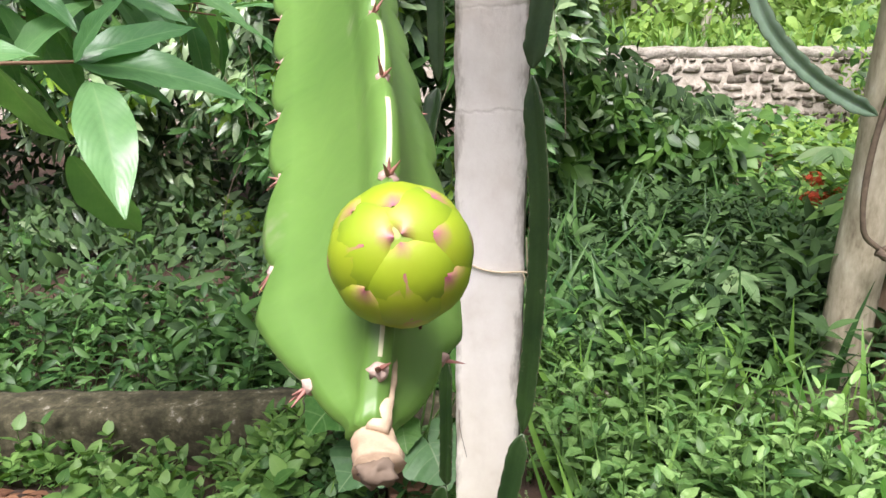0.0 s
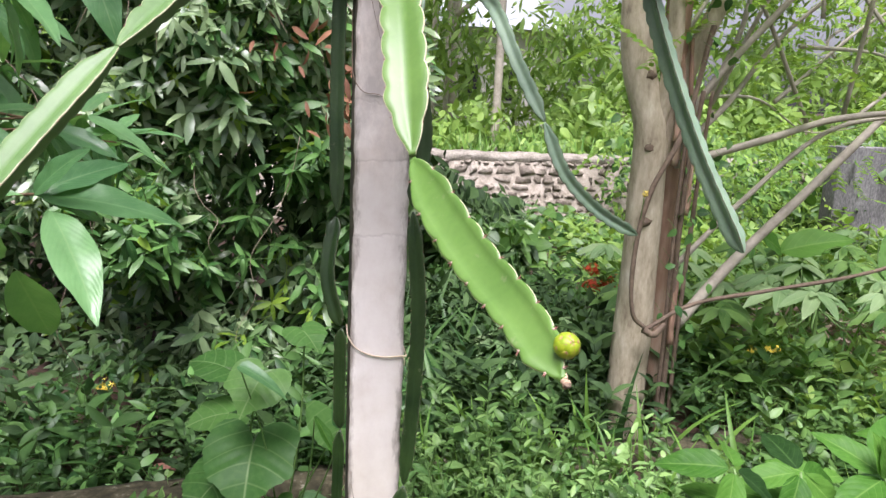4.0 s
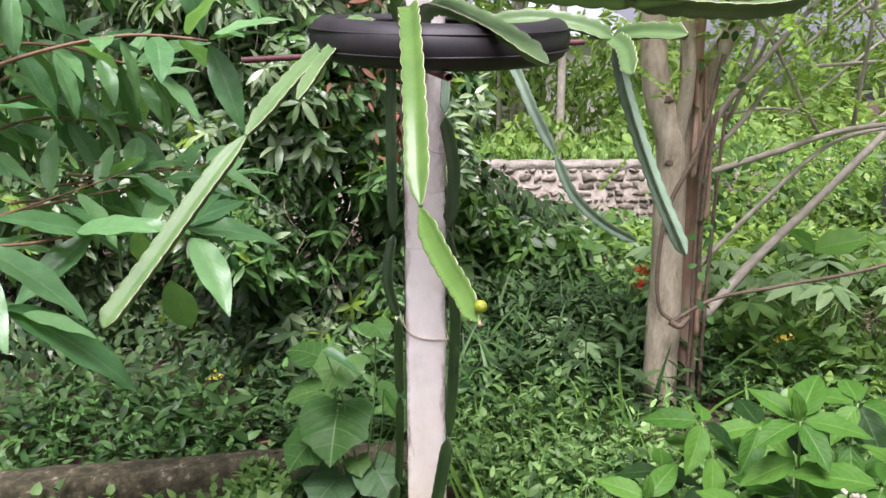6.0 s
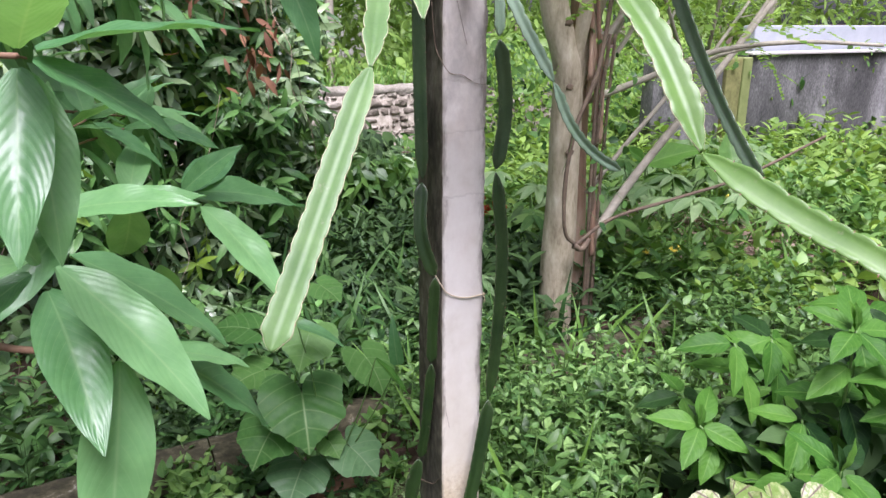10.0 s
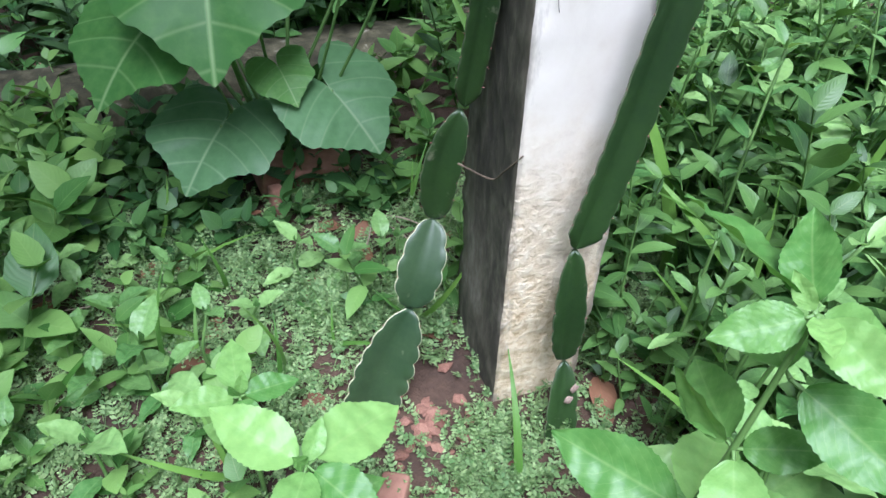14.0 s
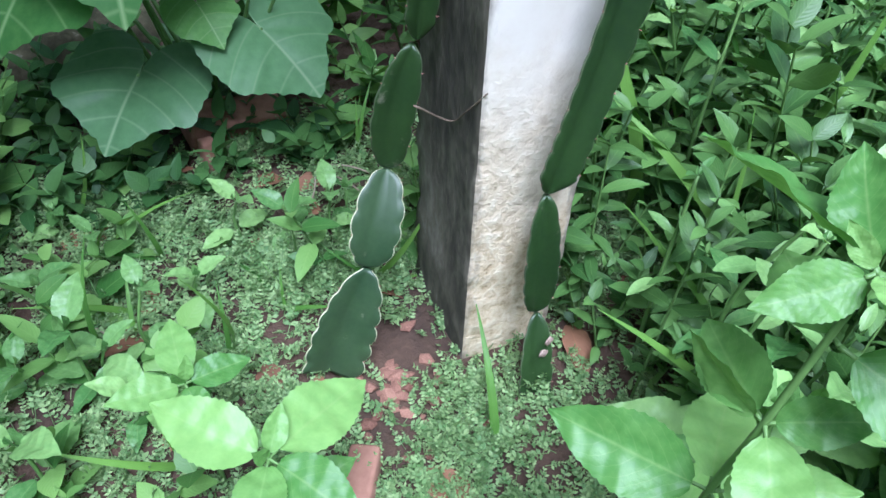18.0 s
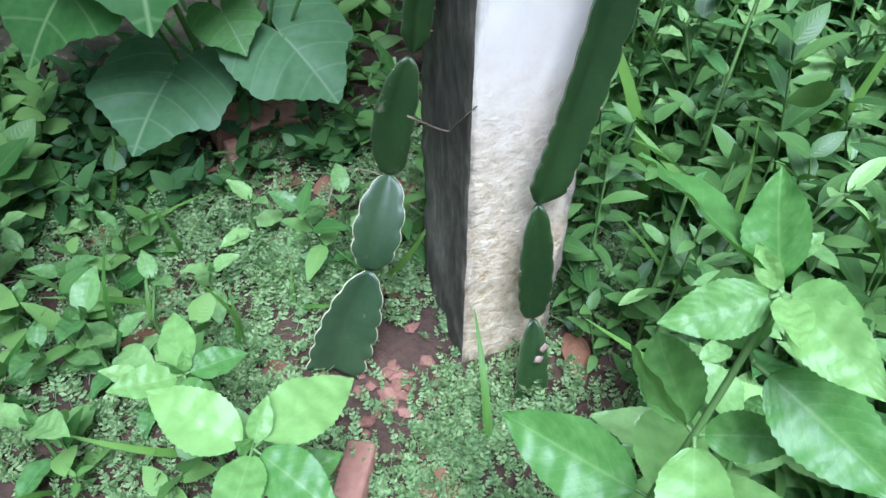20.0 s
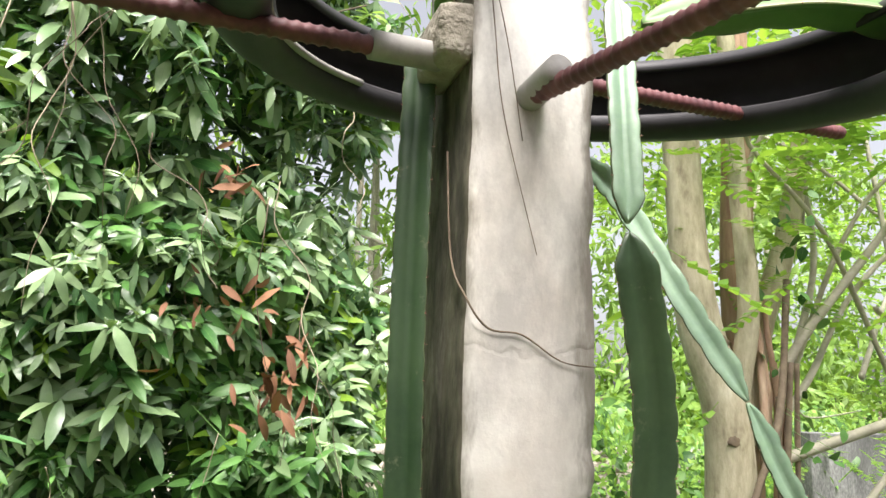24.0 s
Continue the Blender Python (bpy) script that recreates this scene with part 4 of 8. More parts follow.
cactus_segment(hanging, [(-0.08, 0.03, 1.765), (-0.13, -0.05, 1.745), (-0.24, -0.25, 1.62), (-0.337, -0.444, 1.481)], 0.024, CACTUS_MID, (0.6, -0.5, 0.2), lobe=0.04, seed=3)
cactus_segment(hanging, [(-0.337, -0.444, 1.48), (-0.42, -0.53, 1.36), (-0.5, -0.61, 1.24), (-0.573, -0.684, 1.135)], 0.024, CACTUS_MID, (0.6, -0.5, 0.2), lobe=0.034, seed=4, b=0.05, amp=0.14)
cactus_segment(hanging, [(-0.07, 0.0, 1.765), (-0.12, -0.12, 1.725), (-0.18, -0.27, 1.65), (-0.23, -0.411, 1.554)], 0.018, CACTUS_MID, (0.5, -0.6, 0.2), lobe=0.03, seed=5)
cactus_segment(hanging, [(0.0, 0.1, 1.74), (-0.005, -0.05, 1.81), (0.06, -0.22, 1.83), (0.26, -0.48, 1.775), (0.49, -0.717, 1.724)], 0.026, CACTUS_LIGHT, (0, 0.2, -1), lobe=0.045, seed=6)
cactus_segment(hanging, [(0.4, -0.66, 1.735), (0.55, -0.63, 1.725), (0.7, -0.57, 1.73), (0.84, -0.507, 1.755)], 0.022, CACTUS_MID, (0, 0.2, -1), lobe=0.045, seed=7)
cactus_segment(hanging, [(0.05, -0.05, 1.755), (0.085, -0.2, 1.778), (0.2, -0.34, 1.715), (0.302, -0.484, 1.626)], 0.027, CACTUS_MID, (0.5, 0.3, 0.8), lobe=0.04, seed=8)
cactus_segment(hanging, [(0.17, 0.0, 1.735), (0.32, -0.05, 1.76), (0.45, -0.08, 1.745), (0.55, -0.093, 1.711)], 0.028, CACTUS_MID, (0, 0, 1), lobe=0.045, seed=9)
cactus_segment(hanging, [(0.55, -0.095, 1.712), (0.6, -0.2, 1.715), (0.663, -0.314, 1.701)], 0.026, CACTUS_MID, (0, 0, 1), lobe=0.04, seed=10)
cactus_segment(hanging, [(0.55, -0.1, 1.708), (0.54, -0.25, 1.67), (0.509, -0.402, 1.608)], 0.026, CACTUS_MID, (0.4, 0, 1), lobe=0.04, seed=11)
cactus_segment(hanging, [(0.552, -0.1, 1.7), (0.575, -0.17, 1.55), (0.62, -0.26, 1.36), (0.671, -0.363, 1.187)], 0.0215, CACTUS_GREY, (0.8, 0.3, 0.3), lobe=0.034, seed=12, rim=RIM_DARK, b=0.05)
cactus_segment(hanging, [(0.28, 0.34, 1.72), (0.36, 0.36, 1.66), (0.42, 0.31, 1.52), (0.483, 0.26, 1.384)], 0.021, CACTUS_GREY, (0.7, -0.5, 0.3), lobe=0.04, seed=13, rim=RIM_DARK)
cactus_segment(hanging, [(0.483, 0.26, 1.382), (0.54, 0.25, 1.26), (0.64, 0.26, 1.165), (0.765, 0.278, 1.096)], 0.019, CACTUS_GREY, (0.5, -0.5, 0.6), lobe=0.036, seed=14, rim=RIM_DARK)

# the dried cut end below the bud
AX_ = Vector((0.22, -0.9, -0.38)).normalized()
RIDGE = [(0.0925, -1.079, 1.2625), (0.0928, -1.0835, 1.261), (0.0928, -1.088, 1.2592), (0.0922, -1.091, 1.2572)]
C_ = Vector((0.0918, -1.09, 1.2555))
tube("cut_end", [tuple(C_ + AX_ * d_) for d_ in (-0.007, -0.004, -0.001, 0.002, 0.004)], 0.0018, 0.0033, CUT_END, low_seg, sides=12, n=26, wobble=0.12, label="dried tan cut end of the stem")
bm = bmesh.new()
lump(bm, 0.0026, C_ + AX_ * 0.0042, 0.35, 3, 3, (1, 0.7, 0.8))
part("dark_tip", bm, VINE, low_seg, "blackened tip of the cut stem")
tube("dry_ridge", RIDGE, 0.0006, 0.0016, CUT_END, low_seg, sides=9, n=22, wobble=0.16)
for q_ in range(7):
    a_ = q_ * 0.9
    st_ = Vector((0.0955, -1.0745, 1.2685))
    tube("dry_stamen", [tuple(st_), tuple(st_ + Vector((0.0022 * math.cos(a_) - 0.001, -0.002, 0.0012 * math.sin(a_) - 0.001))), tuple(st_ + Vector((0.0036 * math.cos(a_) - 0.0018, -0.003, 0.0022 * math.sin(a_) - 0.002)))], 0.0004, 0.0002, ROD, low_seg, sides=5, n=6, wobble=0.2, seed=q_)


def build_bud():
    """A round lime bud of overlapping scales with purplish tips."""
    c = Vector((0.0945, -1.0825, 1.2772))
    axis = Vector((0.12, -0.84, 0.52)).normalized()
    m = Matrix.Translation(c) @ axis.to_track_quat("Z", "Y").to_matrix().to_4x4()
    V, F, U = [], [], []
    n, k = 18, 24
    R = 0.0084
    for i in range(n + 1):
        t = math.pi * i / n
        for j in range(k):
            p = 2 * math.pi * j / k
            r = R * math.sin(t) * (1 + 0.03 * math.cos(5 * p))
            z = -R * 1.02 * math.cos(t)
            V.append(m @ Vector((r * math.cos(p), r * math.sin(p), z)))
            U.append((j / k, 0.2 + 0.1 * i / n))
    for i in range(n):
        for j in range(k):
            F.append((i * k + j, i * k + (j + 1) % k, (i + 1) * k + (j + 1) % k, (i + 1) * k + j))
    bud = obj("flower_bud", mesh_from("flower_bud", V, F, U), BUD, low_seg, "round lime green bud with purplish scale tips")
    # scales: rows from the base up
    for row, (t0, t1, cnt, off, w) in enumerate(((0.3, 1.95, 4, 0.1, 1.0), (0.75, 2.3, 4, 0.6, 0.95), (1.25, 2.68, 4, 0.1, 0.85), (1.8, 3.08, 3, 0.45, 1.05))):
        for q in range(cnt):
            p0 = 2 * math.pi * (q + off) / cnt
            V, F, U = [], [], []
            nv, nu = 12, 8
            for i in range(nv + 1):
                v = i / nv
                t = t0 + (t1 - t0) * v
                wid = w * (1 - v ** 2.2) ** 0.75 + 0.05
                for j in range(nu + 1):
                    u = j / nu * 2 - 1
                    p = p0 + u * min(1.5, wid / max(0.3, math.sin(t)))
                    lift = 0.975 + 0.02 * (3 - row) / 3 + 0.085 * v ** 4 * (1 - u * u) + 0.1 * (1 - u * u) * math.sin(math.pi * min(1.0, 0.12 + v * 0.86))
                    V.append(m @ (Vector((R * math.sin(t) * math.cos(p), R * math.sin(t) * math.sin(p), -R * 1.02 * math.cos(t))) * lift))
                    U.append((j / nu, v * (1 - 0.1 * abs(u))))
            for i in range(nv):
                for j in range(nu):
                    a = i * (nu + 1) + j
                    F.append((a, a + 1, a + nu + 2, a + nu + 1))
            obj("bud_scale", mesh_from("bud_scale", V, F, U), BUD, bud)


build_bud()

left_climber = thing("climbing_cactus", "dark green jointed cactus climbing the bare side of the post", "cactus", "climbing cactus stems")
for i_, (pts_, R_, m_) in enumerate((
        ([(-0.15, 0.05, -0.02), (-0.122, 0.057, 0.05), (-0.092, 0.064, 0.116)], 0.041, CACTUS_OLIVE),
        ([(-0.091, 0.065, 0.118), (-0.075, 0.08, 0.165), (-0.052, 0.105, 0.214)], 0.031, CACTUS_OLIVE),
        ([(-0.05, 0.105, 0.216), (-0.046, 0.098, 0.29), (-0.03, 0.088, 0.365)], 0.024, CACTUS_DARK),
        ([(-0.026, 0.087, 0.37), (-0.02, 0.06, 0.5), (-0.017, 0.03, 0.685)], 0.0155, CACTUS_DARK),
        ([(-0.017, 0.03, 0.69), (-0.018, 0.02, 0.8), (-0.018, 0.004, 0.935)], 0.016, CACTUS_DARK),
        ([(-0.02, 0.003, 0.94), (-0.046, 0.025, 1.05), (-0.03, 0.055, 1.17)], 0.019, CACTUS_DARK),
        ([(-0.028, 0.055, 1.18), (-0.03, 0.065, 1.45), (-0.024, 0.08, 1.73)], 0.018, CACTUS_OLIVE))):
    cactus_segment(left_climber, pts_, R_, m_, (0.35, 0.95, 0.1), amp=0.17 if i_ < 2 else 0.1, lobe=0.026 if i_ < 2 else 0.03, seed=20 + i_, rim=RIM if i_ < 2 else RIM_DARK, neck=0.14, a=0.06 if i_ == 0 else 0.3 if i_ < 3 else 0.1, b=0.4 if i_ < 3 else 0.08, oval=(0.3 if i_ == 0 else 0.0) if i_ < 3 else None)
right_climber = thing("climbing_cactus", "dark green jointed cactus climbing up in front of the post edge", "cactus", "climbing cactus stems")
for i_, (pts_, R_, m_) in enumerate((
        ([(0.06, -0.075, -0.04), (0.066, -0.055, 0.02), (0.074, -0.032, 0.075)], 0.022, CACTUS_DARK),
        ([(0.072, -0.03, 0.078), (0.068, -0.03, 0.15), (0.064, -0.026, 0.248)], 0.021, CACTUS_DARK),
        ([(0.064, -0.027, 0.252), (0.09, -0.03, 0.38), (0.124, -0.03, 0.574)], 0.0215, CACTUS_DARK),
        ([(0.124, -0.03, 0.578), (0.138, -0.044, 0.8), (0.141, -0.05, 1.0), (0.123, -0.046, 1.2)], 0.0185, CACTUS_DARK),
        ([(0.123, -0.046, 1.21), (0.139, -0.052, 1.36), (0.113, -0.066, 1.512)], 0.02, CACTUS_OLIVE),
        ([(0.112, -0.066, 1.52), (0.12, -0.045, 1.62), (0.135, -0.01, 1.75)], 0.015, CACTUS_GREY))):
    cactus_segment(right_climber, pts_, R_, m_, (0.25, 1.0, 0.1), amp=0.12, lobe=0.028, seed=40 + i_, rim=RIM_DARK, neck=0.14, a=0.3 if i_ < 2 else 0.1, b=0.35 if i_ < 2 else 0.08, oval=(0.3 if i_ == 0 else 0.0) if i_ < 2 else None)
for i_, (x_, y_, z_) in enumerate(((0.066, -0.076, 0.05), (0.074, -0.07, 0.06))):
    bm = bmesh.new()
    lump(bm, 0.005, (x_, y_ + 0.006, z_), 0.3, i_, 2, (1.0, 0.25, 1.4))
    part("scar", bm, AREOLE, right_climber, "pale corky scar")


# ---- tree behind ----
tree = thing("tree", "forked tree with smooth pale bark, stripped reddish strips and twining vines", "tree", at=(0, 0, 0))
tube("trunk", [(1.285, 1.35, -0.1), (1.275, 1.34, 0.25), (1.27, 1.32, 0.6), (1.255, 1.3, 1.0), (1.24, 1.29, 1.35), (1.16, 1.3, 1.65), (1.14, 1.32, 2.1), (1.12, 1.35, 3.2)], 0.09, 0.05, BARK, tree, sides=20, n=70, wobble=0.05, seed=3)
tube("second_stem", [(1.43, 1.42, -0.1), (1.42, 1.41, 0.4), (1.4, 1.4, 0.9), (1.36, 1.36, 1.4), (1.33, 1.33, 1.75), (1.36, 1.34, 2.4), (1.4, 1.4, 3.3)], 0.058, 0.045, BARK_RED, tree, sides=16, n=60, wobble=0.09, seed=4)
tube("fork_stem", [(1.3, 1.32, 1.2), (1.4, 1.32, 1.6), (1.55, 1.34, 1.95), (1.75, 1.4, 2.6), (1.9, 1.5, 3.4)], 0.042, 0.03, BARK, tree, sides=12, n=40, wobble=0.06, seed=5)
tube("thin_stem", [(1.27, 1.28, 1.35), (1.28, 1.22, 1.65), (1.25, 1.2, 2.0), (1.22, 1.2, 2.6)], 0.035, 0.025, BARK, tree, sides=10, n=30, wobble=0.05, seed=6)
for i_, (pts_, r0_, r1_) in enumerate((
        ([(1.46, 1.32, 0.5), (1.7, 1.33, 0.78), (2.0, 1.34, 1.08), (2.3, 1.33, 1.4), (2.6, 1.3, 1.75)], 0.036, 0.02),
        ([(1.36, 1.28, 1.2), (1.7, 1.2, 1.32), (2.0, 1.15, 1.42), (2.4, 1.05, 1.46), (3.0, 1.0, 1.44)], 0.024, 0.013),
        ([(1.4, 1.3, 0.75), (1.65, 1.25, 1.05), (1.95, 1.2, 1.35), (2.3, 1.15, 1.45)], 0.018, 0.012),
        ([(1.36, 1.3, 1.3), (1.5, 1.28, 1.55), (1.72, 1.2, 1.85), (2.1, 1.15, 2.3)], 0.024, 0.014),
        ([(1.38, 1.32, 1.25), (1.6, 1.35, 1.45), (1.85, 1.4, 1.75), (2.3, 1.45, 2.1)], 0.02, 0.01),
        ([(1.5, 1.3, 1.5), (1.62, 1.32, 1.8), (1.64, 1.35, 2.05), (1.58, 1.38, 2.25)], 0.016, 0.012))):
    tube("branch", pts_, r0_ * 0.72, r1_ * 0.72, BRANCH, tree, sides=8, n=30, wobble=0.08, seed=10 + i_)
vines = thing("twining_vine", "brown woody vines twining round the tree trunk", "vine", at=(0, 0, 0))
for i_, (pts_, r_) in enumerate((
        ([(1.45, 1.25, 1.75), (1.33, 1.17, 1.35), (1.2, 1.14, 1.1), (1.16, 1.14, 0.85), (1.18, 1.15, 0.62), (1.25, 1.16, 0.54)], 0.011),
        ([(1.25, 1.16, 0.54), (1.45, 1.15, 0.65), (1.75, 1.1, 0.72), (2.1, 1.0, 0.82), (2.6, 0.95, 1.0)], 0.009),
        ([(1.38, 1.25, 0.0), (1.365, 1.22, 0.5), (1.36, 1.22, 1.0), (1.37, 1.22, 1.4)], 0.009),
        ([(1.41, 1.26, 0.05), (1.4, 1.25, 0.6), (1.385, 1.22, 1.1), (1.42, 1.22, 1.5)], 0.012),
        ([(1.455, 1.28, 0.1), (1.45, 1.27, 0.6), (1.46, 1.26, 1.1), (1.48, 1.26, 1.5)], 0.01),
        ([(1.24, 1.16, 0.54), (1.28, 1.15, 0.52), (1.33, 1.16, 0.56)], 0.016))):
    tube("vine_stem", pts_, r_, r_ * 0.8, VINE, vines, sides=7, n=40, wobble=0.15, seed=30 + i_)


def strip_bark():
    for i, (x, z0, z1) in enumerate(((1.35, 1.2, 1.62), (1.38, 1.1, 1.7), (1.41, 1.0, 1.5), (1.33, 1.3, 1.75), (1.395, 0.45, 1.0))):
        tube("bark_strip", [(x, 1.26 - 0.01 * i, z0), (x + 0.01, 1.25, (z0 + z1) / 2), (x - 0.005, 1.27, z1)], 0.014, 0.008, BARK_RED, tree, sides=7, n=16, wobble=0.3, seed=60 + i)
    for i, (x, y, z) in enumerate(((1.225, 1.222, 1.27), (1.235, 1.222, 0.97), (1.2, 1.23, 1.55))):
        bm = bmesh.new()
        lump(bm, 0.021, (x, y + 0.006, z), 0.35, i, 3, (1, 0.3, 0.75))
        part("knot", bm, VINE, tree, "dark scarred knot in the bark")


strip_bark()

# ---- walls and distance ----
def build_stone_wall():
    e = thing("stone_wall", "old rubble stone boundary wall with a pale plaster cap", "wall", kind="structure")
    y0 = 6.95
    n = 170
    V, F = [], []
    prof = [(-0.002, -0.6), (-0.002, 0.7), (0.34, 0.7), (0.34, -0.6)]
    for i in range(n + 1):
        x = -8 + 17.0 * i / n
        for k, (py, pz) in enumerate(prof):
            q = Vector((x * 2, k, 0))
            V.append((x, y0 + py + 0.02 * noise.noise(q), pz + 0.02 * noise.noise(q * 2)))
    for i in range(n):
        for j in range(3):
            F.append((i * 4 + j, (i + 1) * 4 + j, (i + 1) * 4 + j + 1, i * 4 + j + 1))
    obj("mortar_core", mesh_from("mortar_core", V, F), WALL_MORTAR, e)
    V, F = [], []
    prof = [(0.0, 0.715), (-0.012, 0.75), (0.0, 0.785), (0.06, 0.805), (0.2, 0.81), (0.33, 0.8), (0.4, 0.76), (0.4, 0.6), (0.04, 0.6)]
    m = len(prof)
    for i in range(n + 1):
        x = -8 + 17.0 * i / n
        for k, (py, pz) in enumerate(prof):
            q = Vector((x * 3, k * 2, 5))
            V.append((x, y0 + py + 0.03 * noise.noise(q * 2), pz + 0.035 * noise.noise(q * 2.5)))
    for i in range(n):
        for j in range(m):
            F.append((i * m + j, (i + 1) * m + j, (i + 1) * m + (j + 1) % m, i * m + (j + 1) % m))
    obj("wall_cap", mesh_from("wall_cap", V, F), WALL_CAP, e, "pale plastered wall cap")
    # rubble: rows of uneven blocks whose corners are knocked about, a few dozen shapes set in the mortar
    rng = random.Random(8)
    far_v, far_f, count = [], [], 0
    z = -0.14
    while z < 0.7:
        h = rng.uniform(0.06, 0.12)
        x = 0.2 + rng.uniform(0, 0.2)
        while x < 8.9:
            w = h * rng.uniform(0.6, 2.6)
            if rng.random() < 0.16:
                x += w * 0.6
                continue
            lo, hi, up, gap = x, x + w, h * rng.uniform(0.75, 1.12), rng.uniform(0.004, 0.014)
            jit = lambda a: a + rng.uniform(-0.3, 0.3) * h
            ring = [(jit(lo + gap), jit(z + gap)), (jit((lo + hi) / 2), z + gap - 0.08 * h), (jit(hi - gap), jit(z + gap)), (hi - gap, jit(z + up / 2)), (jit(hi - gap), jit(z + up - gap)), (jit((lo + hi) / 2), z + up - gap + 0.05 * h), (jit(lo + gap), jit(z + up - gap)), (lo + gap, jit(z + up / 2))]
            cx, cz = sum(p[0] for p in ring) / 8, sum(p[1] for p in ring) / 8
            out = rng.uniform(0.0, 0.022)
            V = [(px, y0 + 0.06, pz) for px, pz in ring] + [(cx + (px - cx) * 0.9, y0 + 0.004 - out, cz + (pz - cz) * 0.9) for px, pz in ring] + [(cx + (px - cx) * 0.45 + rng.uniform(-0.01, 0.01), y0 - 0.008 - out + rng.uniform(-0.012, 0.012), cz + (pz - cz) * 0.45) for px, pz in ring] + [(cx, y0 - 0.006 - out, cz)]
            F = [(a + k, a + (k + 1) % 8, a + 8 + (k + 1) % 8, a + 8 + k) for a in (0, 8) for k in range(8)] + [(16 + k, 16 + (k + 1) % 8, 16 + (k + 2) % 8, 24) for k in (0, 2, 4, 6)]
            if x > 2.6:
                far_f.append(np.array(F) + count)
                far_v.append(np.array(V))
                count += len(V)
            else:
                obj("stone", mesh_from("stone", V, F, smooth=False), WALL_STONE, e)
            x += w
        z += h
    rest = obj("stone_courses", mesh_from("stone_courses", np.vstack(far_v), np.vstack(far_f), smooth=False), WALL_STONE, e)
    tagged(rest, kind="stuff")


